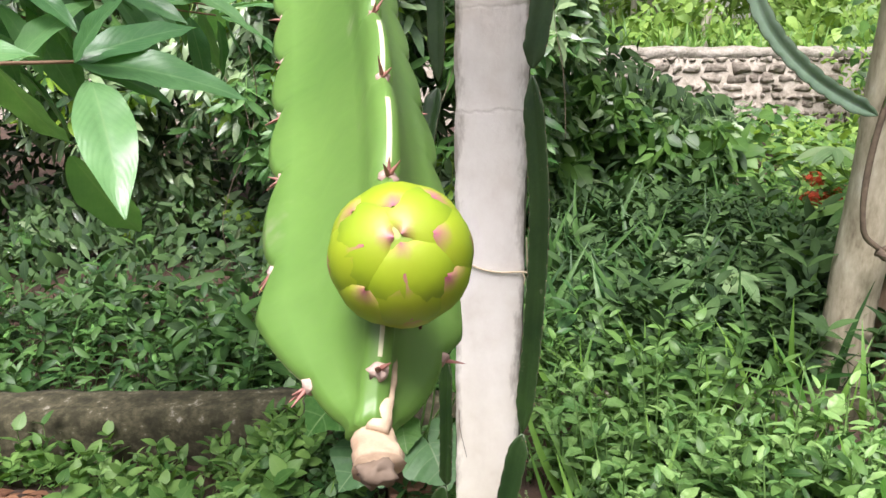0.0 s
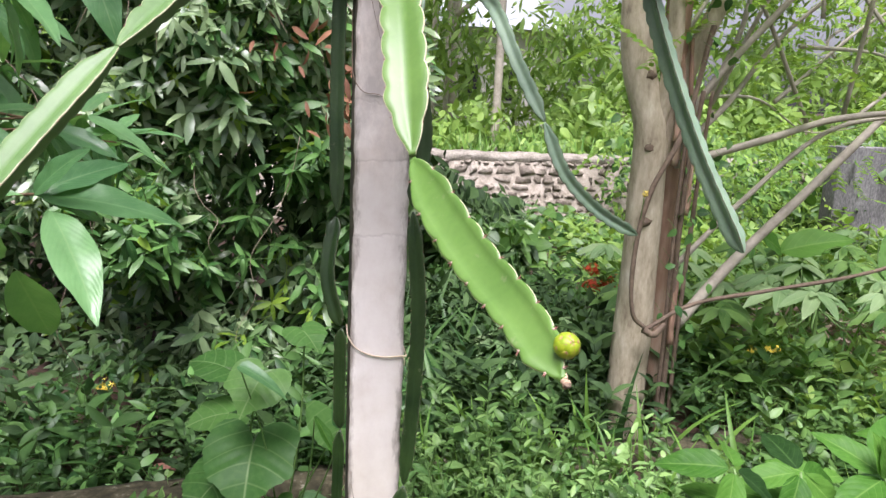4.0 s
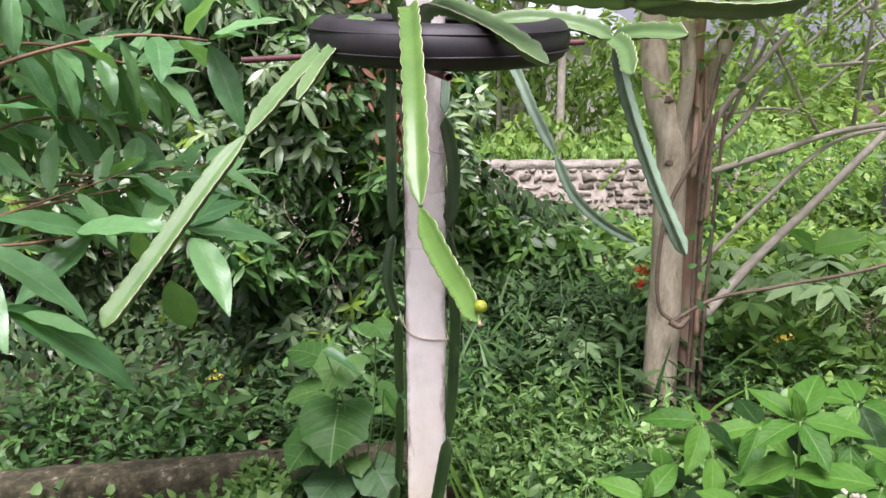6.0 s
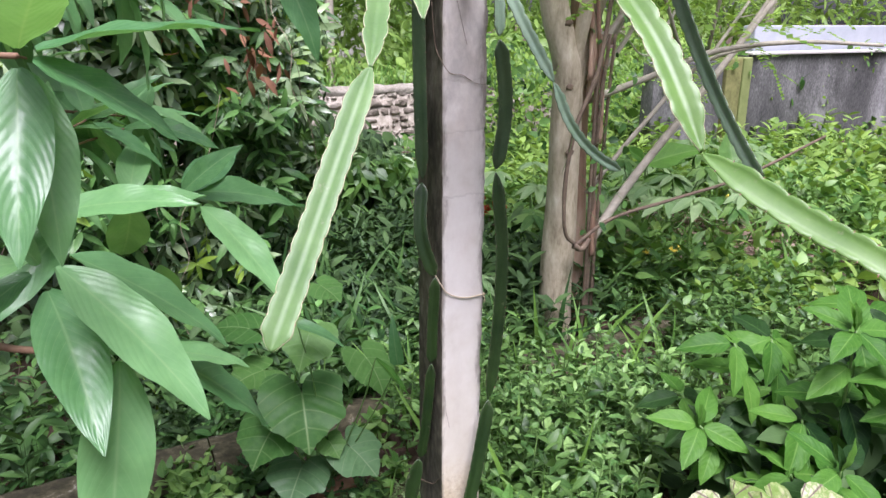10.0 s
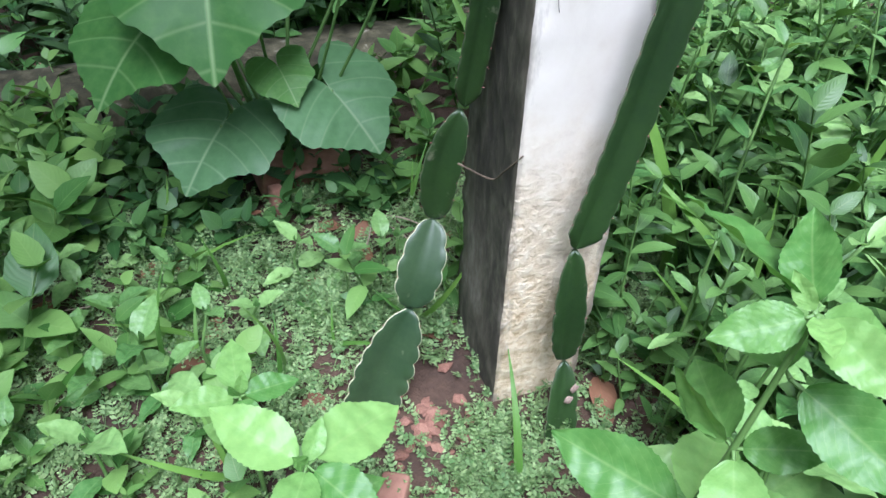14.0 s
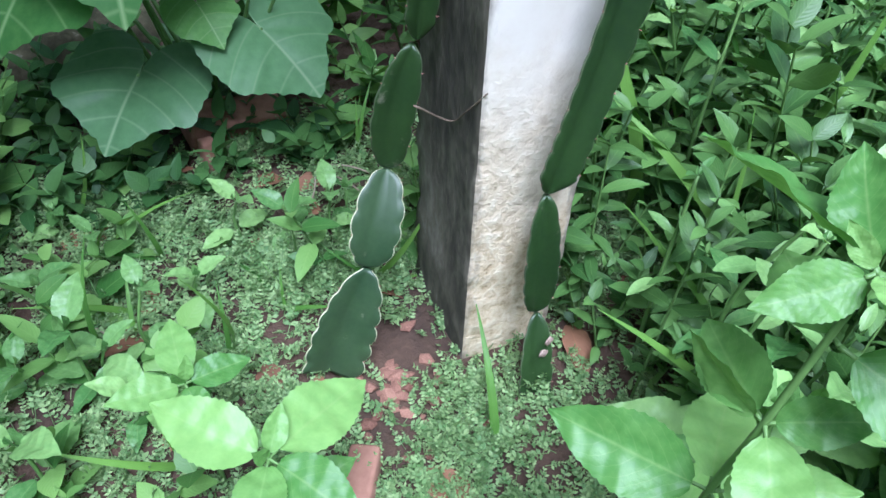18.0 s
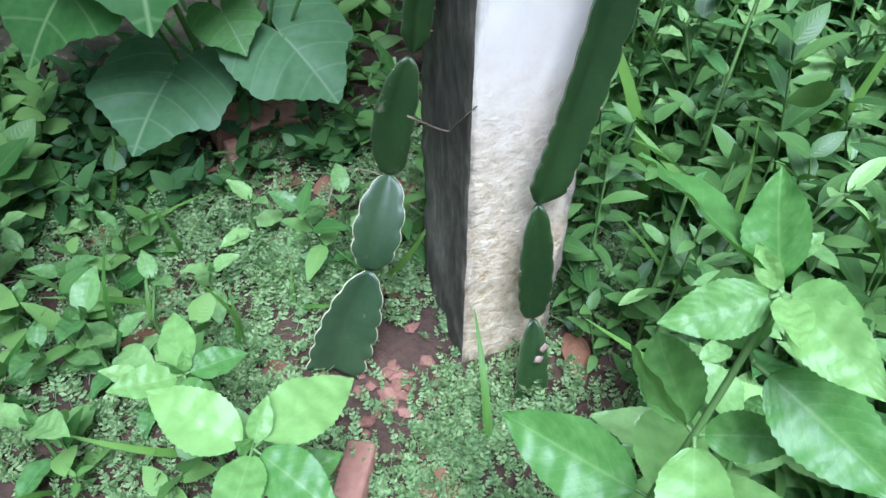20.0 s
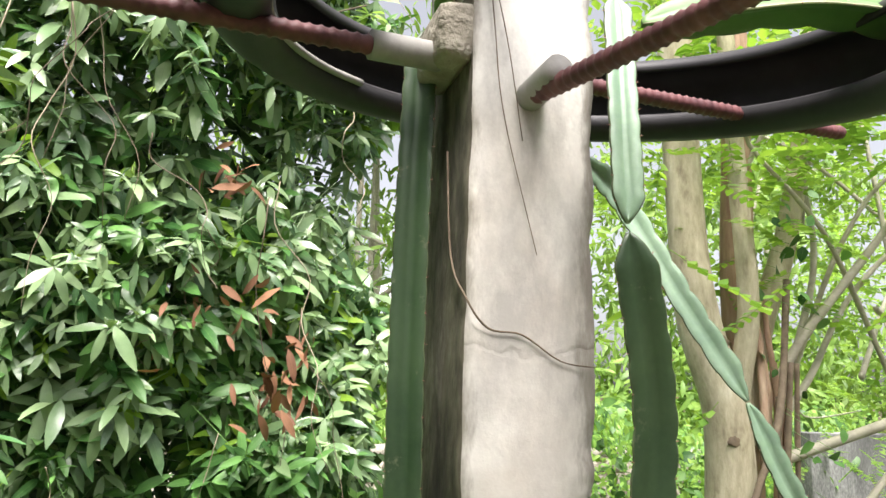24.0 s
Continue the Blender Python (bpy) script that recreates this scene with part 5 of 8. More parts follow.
def build_far():
    e = thing("mouldy_wall", "grey plastered garden wall blackened by mould", "wall", kind="structure")
    bm = bmesh.new()
    box(bm, (5.0, 5.0, -0.3), (6.04, 5.2, 1.12), bevel=0.01)
    box(bm, (6.42, 5.02, -0.3), (10.5, 5.2, 1.18), bevel=0.01)
    part("wall_panel", bm, MOULD_WALL, e, smooth=False)
    # One pillar as two boxes: shaded left face, lit right edge, by colour.
    bm = bmesh.new()
    box(bm, (6.04, 4.95, -0.3), (6.28, 5.22, 1.15), bevel=0.012)
    part("pillar", bm, PILLAR_SHADED, e, "left face of the pillar, coloured olive for shade", smooth=False)
    bm = bmesh.new()
    box(bm, (6.28, 4.93, -0.3), (6.42, 5.22, 1.16), bevel=0.012)
    part("pillar", bm, PILLAR_LIT, e, "right edge of the painted pillar, coloured yellow-green as lit", smooth=False)
    bm = bmesh.new()
    box(bm, (6.44, 4.97, 1.182), (10.5, 5.2, 1.215), bevel=0.008)
    part("coping", bm, HOUSE_WALL, e, "pale coping on the wall", smooth=False)
    bm = bmesh.new()
    box(bm, (6.8, 5.3, -0.3), (10.5, 5.5, 1.52), bevel=0.012)
    part("wall_panel", bm, SHEET, e, "taller light grey wall panel behind", smooth=False)
    # pale house far behind the wall
    h = thing("house", "pale house half hidden by greenery", "house", at=(0, 0, 0))
    bm = bmesh.new()
    box(bm, (1.6, 15.0, 0.6), (5.4, 18.0, 3.0))
    part("house_wall", bm, HOUSE_WALL, h, smooth=False)
    bm = bmesh.new()
    vs = [bm.verts.new(c) for c in ((1.3, 14.7, 2.95), (5.7, 14.7, 2.95), (5.7, 18.3, 2.95), (1.3, 18.3, 2.95), (1.9, 16.5, 3.9), (5.1, 16.5, 3.9))]
    for f in ((0, 1, 5, 4), (2, 3, 4, 5), (1, 2, 5), (3, 0, 4), (3, 2, 1, 0)):
        bm.faces.new([vs[k] for k in f])
    part("roof", bm, SHEET, h, smooth=False)
    for x in (2.1, 2.95, 3.8):
        bm = bmesh.new()
        box(bm, (x, 14.95, 1.35), (x + 0.5, 15.02, 2.2))
        w = part("window", bm, HOUSE_WALL, h, "white framed window", smooth=False)
        bm = bmesh.new()
        box(bm, (x + 0.05, 14.93, 1.4), (x + 0.45, 14.96, 2.15))
        part("pane", bm, GLASS_DARK, w, smooth=False)
    for k in range(9):
        bm = bmesh.new()
        box(bm, (1.7 + k * 0.2, 14.4, 0.75), (1.75 + k * 0.2, 14.45, 1.35))
        part("baluster", bm, HOUSE_WALL, h, smooth=False)
    bm = bmesh.new()
    box(bm, (1.6, 14.38, 1.35), (3.5, 14.47, 1.42))
    part("handrail", bm, HOUSE_WALL, h, smooth=False)
    r = thing("house", "far house with a red tiled roof among trees", "house", at=(0, 0, 0))
    bm = bmesh.new()
    box(bm, (-8.4, 11.5, 0.5), (-5.6, 14.0, 1.7))
    part("house_wall", bm, HOUSE_WALL, r, smooth=False)
    for k in range(9):
        bm = bmesh.new()
        y0_, z0_ = 11.2 + k * 0.19, 1.62 + k * 0.13
        box(bm, (-8.7, y0_, z0_), (-5.3, y0_ + 0.24, z0_ + 0.05))
        part("tile_course", bm, ROOF_RED, r, smooth=False)
    for i, (x, y, rr, ht) in enumerate(((2.314, 8.5, 0.062, 5.0), (1.72, 10.6, 0.05, 6.0), (2.05, 11.2, 0.05, 6.0))):
        p = thing("areca_palm", "slender palm with a grey ringed trunk behind the wall", "palm", "palms behind the wall")
        tube("trunk", [(x, y, 0.6), (x + 0.02, y, 2.0), (x + 0.01, y, ht)], rr, rr * 0.8, BRANCH, p, sides=10, n=60, wobble=0.05, seed=i)
        fo = Foliage()
        for q in range(9):
            an = q * 0.7
            pts = curve_points([(x, y, ht), (x + 0.6 * math.cos(an), y + 0.6 * math.sin(an), ht + 0.55), (x + 1.3 * math.cos(an), y + 1.3 * math.sin(an), ht + 0.1)], 24)
            d = np.gradient(pts, axis=0)
            for sgn in (1, -1):
                side = np.cross(d, [0, 0, 1]) * sgn
                side /= np.linalg.norm(side, axis=1)[:, None] + 1e-6
                fo.leaves(T_NARROW[0], pts, side + d * 8 - np.array([0, 0, 0.35]), np.tile([0, 0, 1.0], (len(pts), 1)), np.full(len(pts), 0.45))
        fo.make("fronds", LEAF_FAR, p)


build_stone_wall()
build_far()


# ---- leafy masses ----
def leaf_wall(name, label, category, mat, n, area, tpls, size, droop, seed, depth, lumps=0.35):
    """A mass of leaves on a lumpy upright front: area(rng, n) gives x, z and the front's y."""
    rng = np.random.default_rng(seed)
    x, z, y = area(rng, n)
    wob = np.array([noise.noise(Vector((a * 1.3, c * 1.3, seed))) + 0.5 * noise.noise(Vector((a * 3, c * 3, seed + 5))) for a, c in zip(x, z)])
    y = y - lumps * wob + depth * rng.random(n) ** 1.6
    base = np.stack([x, y, z], 1)
    clump = np.array([[noise.noise(Vector((a * 2.2, c * 2.2, seed + 20))), 0.0, noise.noise(Vector((a * 2.2, c * 2.2, seed + 40)))] for a, c in zip(x, z)])
    d = nrand(rng, n, 3) * 0.42 + np.array([0.0, -0.45, -droop]) + 1.3 * clump
    nr = nrand(rng, n, 3) * 0.4 + np.array([0.0, -0.75, 0.65])
    ln = size * rng.uniform(0.55, 1.25, n)
    fo = Foliage()
    pick = rng.integers(0, len(tpls), n)
    for k, t in enumerate(tpls):
        q = pick == k
        fo.leaves(t, base[q], d[q], nr[q], ln[q])
    ob = fo.make(name, mat)
    return tagged(ob, label, category, kind="stuff")


def hedge_edge(z):
    return 0.02 + 0.42 * np.clip((z - 0.25) / 0.8, 0, 1) + 0.07 * np.sin(z * 5.0)


def hedge_front(x, z):
    low = np.clip((0.7 - z) / 1.0, 0, 1) * np.clip((x + 1.25) / 0.5, 0, 1)
    return 2.62 - 0.08 * np.clip(z - 0.2, 0, 2.4) + 0.3 * np.clip(0.9 - z, 0, 1) + 0.25 * np.sin(x * 2.1) + 0.25 * np.clip(x + 0.4, 0, 1) - 0.6 * low


def hedge_area(rng, n):
    z = -0.45 + 4.9 * rng.random(n)
    x = hedge_edge(z) - 5.2 * rng.random(n)
    return x, z, hedge_front(x, z)


def hedge_core(rng, n):
    x, z, y = hedge_area(rng, n)
    return x, z, y + 0.42


# Inner leaves coloured dark to stand for the shade inside the hedge.
leaf_wall("creeper_hedge", "dense inner leaves of the tall creeper hedge, coloured dark as shade", "hedge", LEAF_SHADE_COLOUR, 14000, hedge_core, T_HEDGE, 0.17, 0.4, 11, 1.2)


def whorl_hedge(name, label, mat, count, seed, size, per=8, pick=None, out=0.0, tpls=T_HEDGE, area=hedge_area):
    """Shoots with tufts of drooping leaves, bunched in lumps over the hedge face."""
    rng = np.random.default_rng(seed)
    x, z, y = area(rng, count * 3)
    lum = np.array([noise.noise(Vector((a * 1.5, c * 1.5, 3.0))) + 0.6 * noise.noise(Vector((a * 4.0, c * 4.0, 9.0))) for a, c in zip(x, z)])
    keep = np.argsort(-(lum * (pick or 0.0) + rng.random(count * 3) * 0.8))[:count]
    x, z, y, lum = x[keep], z[keep], y[keep], lum[keep]
    c = np.stack([x, y - 0.42 * lum - out + 0.25 * rng.random(count), z], 1)
    axis = nrand(rng, count, 3) * 0.4 + np.array([0.0, -0.8, -0.15])
    axis /= np.linalg.norm(axis, axis=1)[:, None]
    u, _, w = bases(axis, np.tile([0.1, 0.2, 1.0], (count, 1)))
    s = size * rng.uniform(0.6, 1.3, count)
    fo = Foliage()
    fo.stalks(c - axis * 0.3, c, 0.003)
    for k in range(per):
        a = k * 2.4 + rng.random(count) * 0.9
        f = k / per
        d = u * np.cos(a)[:, None] + w * np.sin(a)[:, None] + axis * (0.25 + 0.5 * f) + np.array([0, 0, -0.55]) * rng.uniform(0.4, 1.5, (count, 1))
        nr = axis * 0.6 + np.array([0, -0.25, 0.75]) + nrand(rng, count, 3) * 0.3
        p = c - axis * (0.12 * (1 - f)) * (s / 0.15)[:, None]
        fo.leaves(tpls[k % len(tpls)], p, d, nr, s * rng.uniform(0.65, 1.15, count))
    return tagged(fo.make(name, mat), label, "hedge", kind="stuff")


whorl_hedge("creeper_hedge", "tall hedge of glossy drooping dark green creeper leaves", LEAF_HEDGE, 2700, 12, 0.145, 8, 0.35)
whorl_hedge("creeper_hedge", "lighter leaf tufts on the lumps of the hedge", LEAF_WEED_MASS, 1000, 13, 0.13, 7, 0.7, 0.05)
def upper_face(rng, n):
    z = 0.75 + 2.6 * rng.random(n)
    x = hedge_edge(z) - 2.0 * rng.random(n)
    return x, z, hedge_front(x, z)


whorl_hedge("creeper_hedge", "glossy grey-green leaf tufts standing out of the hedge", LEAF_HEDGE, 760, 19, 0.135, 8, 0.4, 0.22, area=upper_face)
# Lighter leaf colours up here stand for missing light, beyond the real pale shoots.
whorl_hedge("creeper_hedge", "green leaf tufts high on the hedge, coloured lighter to stand for light", LEAF_WEED_MASS, 640, 17, 0.15, 7, 0.6, 0.12, area=upper_face)
whorl_hedge("young_shoots", "yellow-green shoots high on the hedge, partly standing for light", LEAF_BRIGHT, 130, 18, 0.12, 7, 0.9, 0.16, area=upper_face)
def foot_face(rng, n):
    z = 0.55 + 0.6 * rng.random(n)
    x = hedge_edge(z) - 1.5 * rng.random(n)
    return x, z, hedge_front(x, z)


whorl_hedge("creeper_hedge", "fresh green leaf tufts at the foot of the hedge", LEAF_WEED_MASS, 150, 21, 0.12, 7, 0.5, 0.3, area=foot_face)
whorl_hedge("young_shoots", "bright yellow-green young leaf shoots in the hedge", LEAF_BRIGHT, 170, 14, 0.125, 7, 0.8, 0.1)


def build_hedge_stems():
    e = thing("creeper_stems", "bare brown creeper stems trailing in the hedge", "vine", at=(0, 0, 0))
    rng = random.Random(3)
    for i in range(34):
        x, z = (rng.uniform(-4.0, 0.3), rng.uniform(0.6, 4.0)) if i < 20 else (rng.uniform(-1.0, 0.35), rng.uniform(1.9, 3.4))
        y = 2.3 - 0.08 * max(0, min(2.4, z - 0.2)) + 0.25 * math.sin(x * 2.1) + 0.25 * max(0, min(1, x + 0.4)) - rng.uniform(0, 0.25)
        l = rng.uniform(0.4, 1.4)
        s = rng.uniform(-0.35, 0.35)
        way = [(x + s * k / 6 + rng.uniform(-0.07, 0.07), y + rng.uniform(-0.06, 0.1), z - l * k / 6) for k in range(7)]
        tube("trailing_stem", way, rng.uniform(0.0015, 0.0032), 0.001, rng.choice((VINE, VINE, STRAW)), e, sides=5, n=26, seed=i)
    dry = Foliage()
    rg = np.random.default_rng(9)
    c = np.array([(-0.3, 2.15, 1.62), (-0.1, 2.1, 1.7), (0.05, 2.2, 1.5), (-0.2, 2.2, 2.1), (0.0, 2.2, 1.35)])
    b = c[rg.integers(0, 5, 70)] + nrand(rg, 70, 3) * 0.07
    dry.leaves(T_HEDGE[0], b, nrand(rg, 70, 3) + np.array([0, -0.3, -0.8]), nrand(rg, 70, 3) + np.array([0, -1, 0.3]), rg.uniform(0.06, 0.14, 70))
    tagged(dry.make("dry_leaves", LEAF_DRY), "withered brown leaves hanging in the hedge", "leaves", kind="stuff")


build_hedge_stems()


def low_sky_screen():
    """Unseen tall shrubs, added behind and beside the path to block low sky light."""
    for name, x0, y0, x1, y1, seed in (("behind the path", -9, -6.5, 9, -6.5, 61), ("on one side of the garden", -9, -6.5, -9, 2.5, 62), ("on the other side of the garden", 10.5, -6.5, 10.5, 5, 63)):
        rng = np.random.default_rng(seed)
        n = 5200
        f = rng.random(n)
        z = 4.6 * rng.random(n) * (0.8 + 0.2 * np.sin(f * 21))
        b = np.stack([x0 + (x1 - x0) * f + 0.35 * rng.standard_normal(n), y0 + (y1 - y0) * f + 0.35 * rng.standard_normal(n), z], 1)
        fo = Foliage()
        fo.leaves(T_HEDGE[0], b, nrand(rng, n, 3) * 0.6 + np.array([0, 0, -0.4]), nrand(rng, n, 3) + np.array([0, 0, 0.7]), rng.uniform(0.3, 0.6, n))
        tagged(fo.make("sky_screen_shrubs", LEAF_SHADE_COLOUR), "unseen dark tall shrubs added to block low sky light " + name, "shrubs", kind="stuff")


low_sky_screen()


def bank_area(rng, n):
    x = -0.4 + 9.5 * rng.random(n)
    z = rng.random(n) ** 1.2 * (0.62 + 0.2 * np.sin(x * 3)) - 0.15
    y = 6.4 - 3.6 * rng.random(n) ** 1.3 - 0.4 * np.exp(-(x - 0.6) ** 2)
    return x, z, y


def bank_left(rng, n):
    x, z, y = bank_area(rng, n)
    return -0.4 + (x + 0.4) * 0.21, -0.15 + (z + 0.15) * 0.5, y


def bank_right(rng, n):
    x, z, y = bank_area(rng, n)
    return 1.6 + (x + 0.4) * 0.79, -0.15 + (z + 0.15) * 0.62, y


leaf_wall("bank_bushes", "tangled low bushes in front of the stone wall", "bush", LEAF_BANK, 3600, bank_left, T_ROUND + T_HEDGE, 0.15, 0.25, 14, 0.5, lumps=0.3)
leaf_wall("bank_bushes", "mid green bushes before the far end of the wall", "bush", LEAF_BANK, 8500, bank_right, T_ROUND + T_HEDGE, 0.13, 0.25, 24, 0.5, lumps=0.3)
leaf_wall("bank_bushes", "lighter green shoots among the bushes before the wall", "bush", LEAF_FAR, 6000, bank_right, T_HEDGE + T_ROUND, 0.1, 0.1, 25, 0.4, lumps=0.5)


def veil_area(rng, n):
    """Feathery growth that hides the wall beside the tree."""
    x = 3.1 + 5.6 * rng.random(n) ** 0.9
    z = -0.1 + rng.random(n) ** 0.9 * (1.25 + 0.25 * np.sin(x * 2.3))
    return x, z, 6.6 - 1.6 * rng.random(n)


leaf_wall("veil_bushes", "fine-leaved light green growth hanging over the wall", "bush", LEAF_FEATHER, 6500, veil_area, [T_TINY, T_LEAFLET] + T_NARROW, 0.085, 0.3, 26, 0.5, lumps=0.5)
leaf_wall("veil_bushes", "mid green leaves within the growth over the wall", "bush", LEAF_BANK, 3200, veil_area, T_HEDGE + T_ROUND, 0.13, 0.3, 27, 0.6, lumps=0.4)


def tuft_bush(rng, n):
    x, z, y = shade_bush(rng, n)
    return x, np.where(z > 0.45, z - 0.3 * np.clip(x * 1.5, 0, 1), z), y


def shade_bush(rng, n):
    x = 0.0 + 1.6 * rng.random(n)
    z = -0.3 + 1.75 * rng.random(n)
    y = 3.3 + 0.5 * x + 1.2 * np.clip(z - 1.0, 0, 1)
    keep = z < 1.55 - 0.75 * np.clip(x - 0.1, 0, 1.2)
    return x, np.where(keep, z, z * 0.4), y


# Back leaves of the bush, their colour darkened to stand for shade.
leaf_wall("shaded_bush", "leafy bush between post and tree, coloured dark as shade", "bush", LEAF_SHADE_COLOUR, 2600, shade_bush, T_HEDGE + T_ROUND, 0.12, 0.45, 15, 0.9)
whorl_hedge("shaded_bush", "glossy mid green leaf tufts of the bush between post and tree", LEAF_HEDGE, 240, 28, 0.15, 7, 0.3, 0.1, area=tuft_bush)
whorl_hedge("shaded_bush", "broad mid green leaves of the bush between post and tree", LEAF_BANK, 420, 29, 0.15, 6, 0.3, 0.18, tpls=T_ROUND + T_HEDGE, area=tuft_bush)


def left_low(rng, n):
    """Low growth behind the kerb, thin where a bare spot lets the ground show."""
    x = -4.2 + 3.3 * rng.random(n) + 0.9 * rng.random(n) ** 4
    z = -0.4 + 0.75 * rng.random(n) ** 1.3
    y = 1.15 + 1.4 * rng.random(n)
    z = np.where((x > -0.95) & (x < -0.6) & (y < 1.9), -0.42, z)
    return x, z, y


# Undergrowth darkened in its colour for the shade under the hedge.
leaf_wall("shaded_undergrowth", "small-leaved undergrowth behind the kerb, coloured dark as shade", "undergrowth", LEAF_SHADE_COLOUR, 2800, left_low, T_WEED + T_HEDGE, 0.085, 0.1, 16, 0.5)


def far_trees():
    rng = np.random.default_rng(21)
    n = 46000
    c = []
    for i in range(330):
        a = rng.random()
        x = rng.uniform(-11, 15)
        y = rng.uniform(8.2, 15)
        z = rng.uniform(0.6, 2.4) if a < 0.4 else rng.uniform(2.0, 7.5)
        c.append((x, y, z, rng.uniform(0.45, 1.1)))
    c = np.array(c)
    k = rng.integers(0, len(c), n)
    v = nrand(rng, n, 3)
    v /= np.linalg.norm(v, axis=1)[:, None]
    b = c[k, :3] + v * c[k, 3:4] * (0.55 + 0.45 * rng.random((n, 1)) ** 0.5)
    b[:, 2] = np.maximum(b[:, 2], 0.72)
    d = nrand(rng, n, 3) * 0.6 + np.array([0, -0.2, -0.4])
    fo = Foliage()
    pick = rng.integers(0, 3, n)
    for q in range(3):
        s = pick == q
        fo.leaves(T_HEDGE[q], b[s], d[s], nrand(rng, int(s.sum()), 3) * 0.6 + np.array([0, -0.5, 0.8]), rng.uniform(0.13, 0.34, int(s.sum())))
    tagged(fo.make("far_trees", LEAF_FAR), "light green trees and bushes beyond the wall", "trees", kind="stuff")
    # limbs that carry them
    rr = random.Random(4)
    for i in range(9):
        x, y = rr.uniform(-9, 13), rr.uniform(9.5, 14)
        t = thing("far_tree_trunk", "pale tree trunk beyond the wall", "tree trunk", "far tree trunks")
        tube("trunk", [(x, y, 0.6), (x + rr.uniform(-0.2, 0.2), y, 2.5), (x + rr.uniform(-0.6, 0.6), y, 5.5)], rr.uniform(0.08, 0.15), 0.05, BRANCH, t, sides=9, n=16, wobble=0.06, seed=i)
        for q in range(3):
            z = rr.uniform(2.0, 4.5)
            tube("limb", [(x, y, z), (x + rr.uniform(-0.8, 0.8), y + rr.uniform(-0.5, 0.5), z + 0.7), (x + rr.uniform(-1.6, 1.6), y + rr.uniform(-0.8, 0.8), z + 1.5)], 0.05, 0.02, BRANCH, t, sides=7, n=10, seed=i * 5 + q)


far_trees()


def grass_behind_wall():
    rng = np.random.default_rng(31)
    n = 2500
    b = np.stack([rng.uniform(-4, 8, n), 7.3 + 5 * rng.random(n) ** 1.5, np.full(n, 0.69)], 1)
    fo = Foliage()
    fo.leaves(T_BLADE[0], b, nrand(rng, n, 3) * 0.35 + np.array([0, 0, 1.0]), nrand(rng, n, 3) + np.array([0, -1, 0.2]), rng.uniform(0.2, 0.5, n))
    tagged(fo.make("tall_grass", GRASS), "bright tall grass beyond the wall", "grass", kind="stuff")


grass_behind_wall()


def over_wall(rng, n):
    x = -4 + 13 * rng.random(n)
    z = 0.72 + 0.75 * rng.random(n) ** 1.5 * (0.6 + 0.4 * np.sin(x * 4))
    return x, z, 7.5 + 2.2 * rng.random(n)


leaf_wall("wall_top_bushes", "bright bushes growing along the far side of the wall", "bush", LEAF_FAR, 6500, over_wall, T_HEDGE + T_ROUND, 0.16, 0.2, 17, 0.6)


def feathery_crown():
    """Fine compound leaves hanging from the tree's upper twigs."""
    rng = np.random.default_rng(41)
    fo = Foliage()
    m = 900
    cen = np.array([(2.1, 1.6, 2.7), (2.8, 1.6, 2.6), (3.4, 2.2, 2.1), (2.6, 2.6, 2.6), (1.7, 2.1, 2.7), (3.4, 1.2, 2.6), (4.0, 3.0, 2.2), (4.6, 3.6, 1.6), (3.3, 3.2, 1.3), (1.6, 1.1, 2.9), (2.0, 0.9, 2.7), (5.2, 3.2, 2.4), (1.2, 1.1, 2.15), (1.5, 1.15, 2.3), (1.9, 1.2, 2.15), (1.35, 1.05, 2.6)])
    k = rng.integers(0, len(cen), m)
    b = cen[k] + nrand(rng, m, 3) * np.array([0.36, 0.36, 0.3])
    d = nrand(rng, m, 3) * np.array([0.7, 0.7, 0.35]) + np.array([0.1, -0.2, -0.35])
    d /= np.linalg.norm(d, axis=1)[:, None]
    ln = rng.uniform(0.14, 0.3, m)
    fo.stalks(b, b + d * ln[:, None], 0.0012)
    side = np.cross(d, [0, 0, 1.0])
    side /= np.linalg.norm(side, axis=1)[:, None] + 1e-6
    for q in range(9):
        s = (q + 1.0) / 9.5
        p = b + d * (ln * s)[:, None]
        for sg in (1, -1):
            fo.leaves(T_TINY, p, side * sg + d * 0.5, np.tile([0, 0, 1.0], (m, 1)) + nrand(rng, m, 3) * 0.3, ln * 0.17)
    tagged(fo.make("feathery_foliage", LEAF_FEATHER, ), "fine feathery light green leaflets of the tree crown", "foliage", kind="stuff")
    tw_ = thing("crown_twigs", "thin brown twigs of the tree crown", "twigs", at=(0, 0, 0))
    rr = random.Random(5)
    for i, c in enumerate(cen):
        a = (1.6 + rr.uniform(-0.3, 0.8), 1.35, rr.uniform(1.3, 2.0))
        tube("twig", [a, tuple((np.array(a) + c) / 2 + [0, 0, 0.12]), tuple(c), tuple(c + [0.35, -0.1, 0.05])], 0.01, 0.004, BRANCH, tw_, sides=6, n=20, wobble=0.1, seed=i)


feathery_crown()


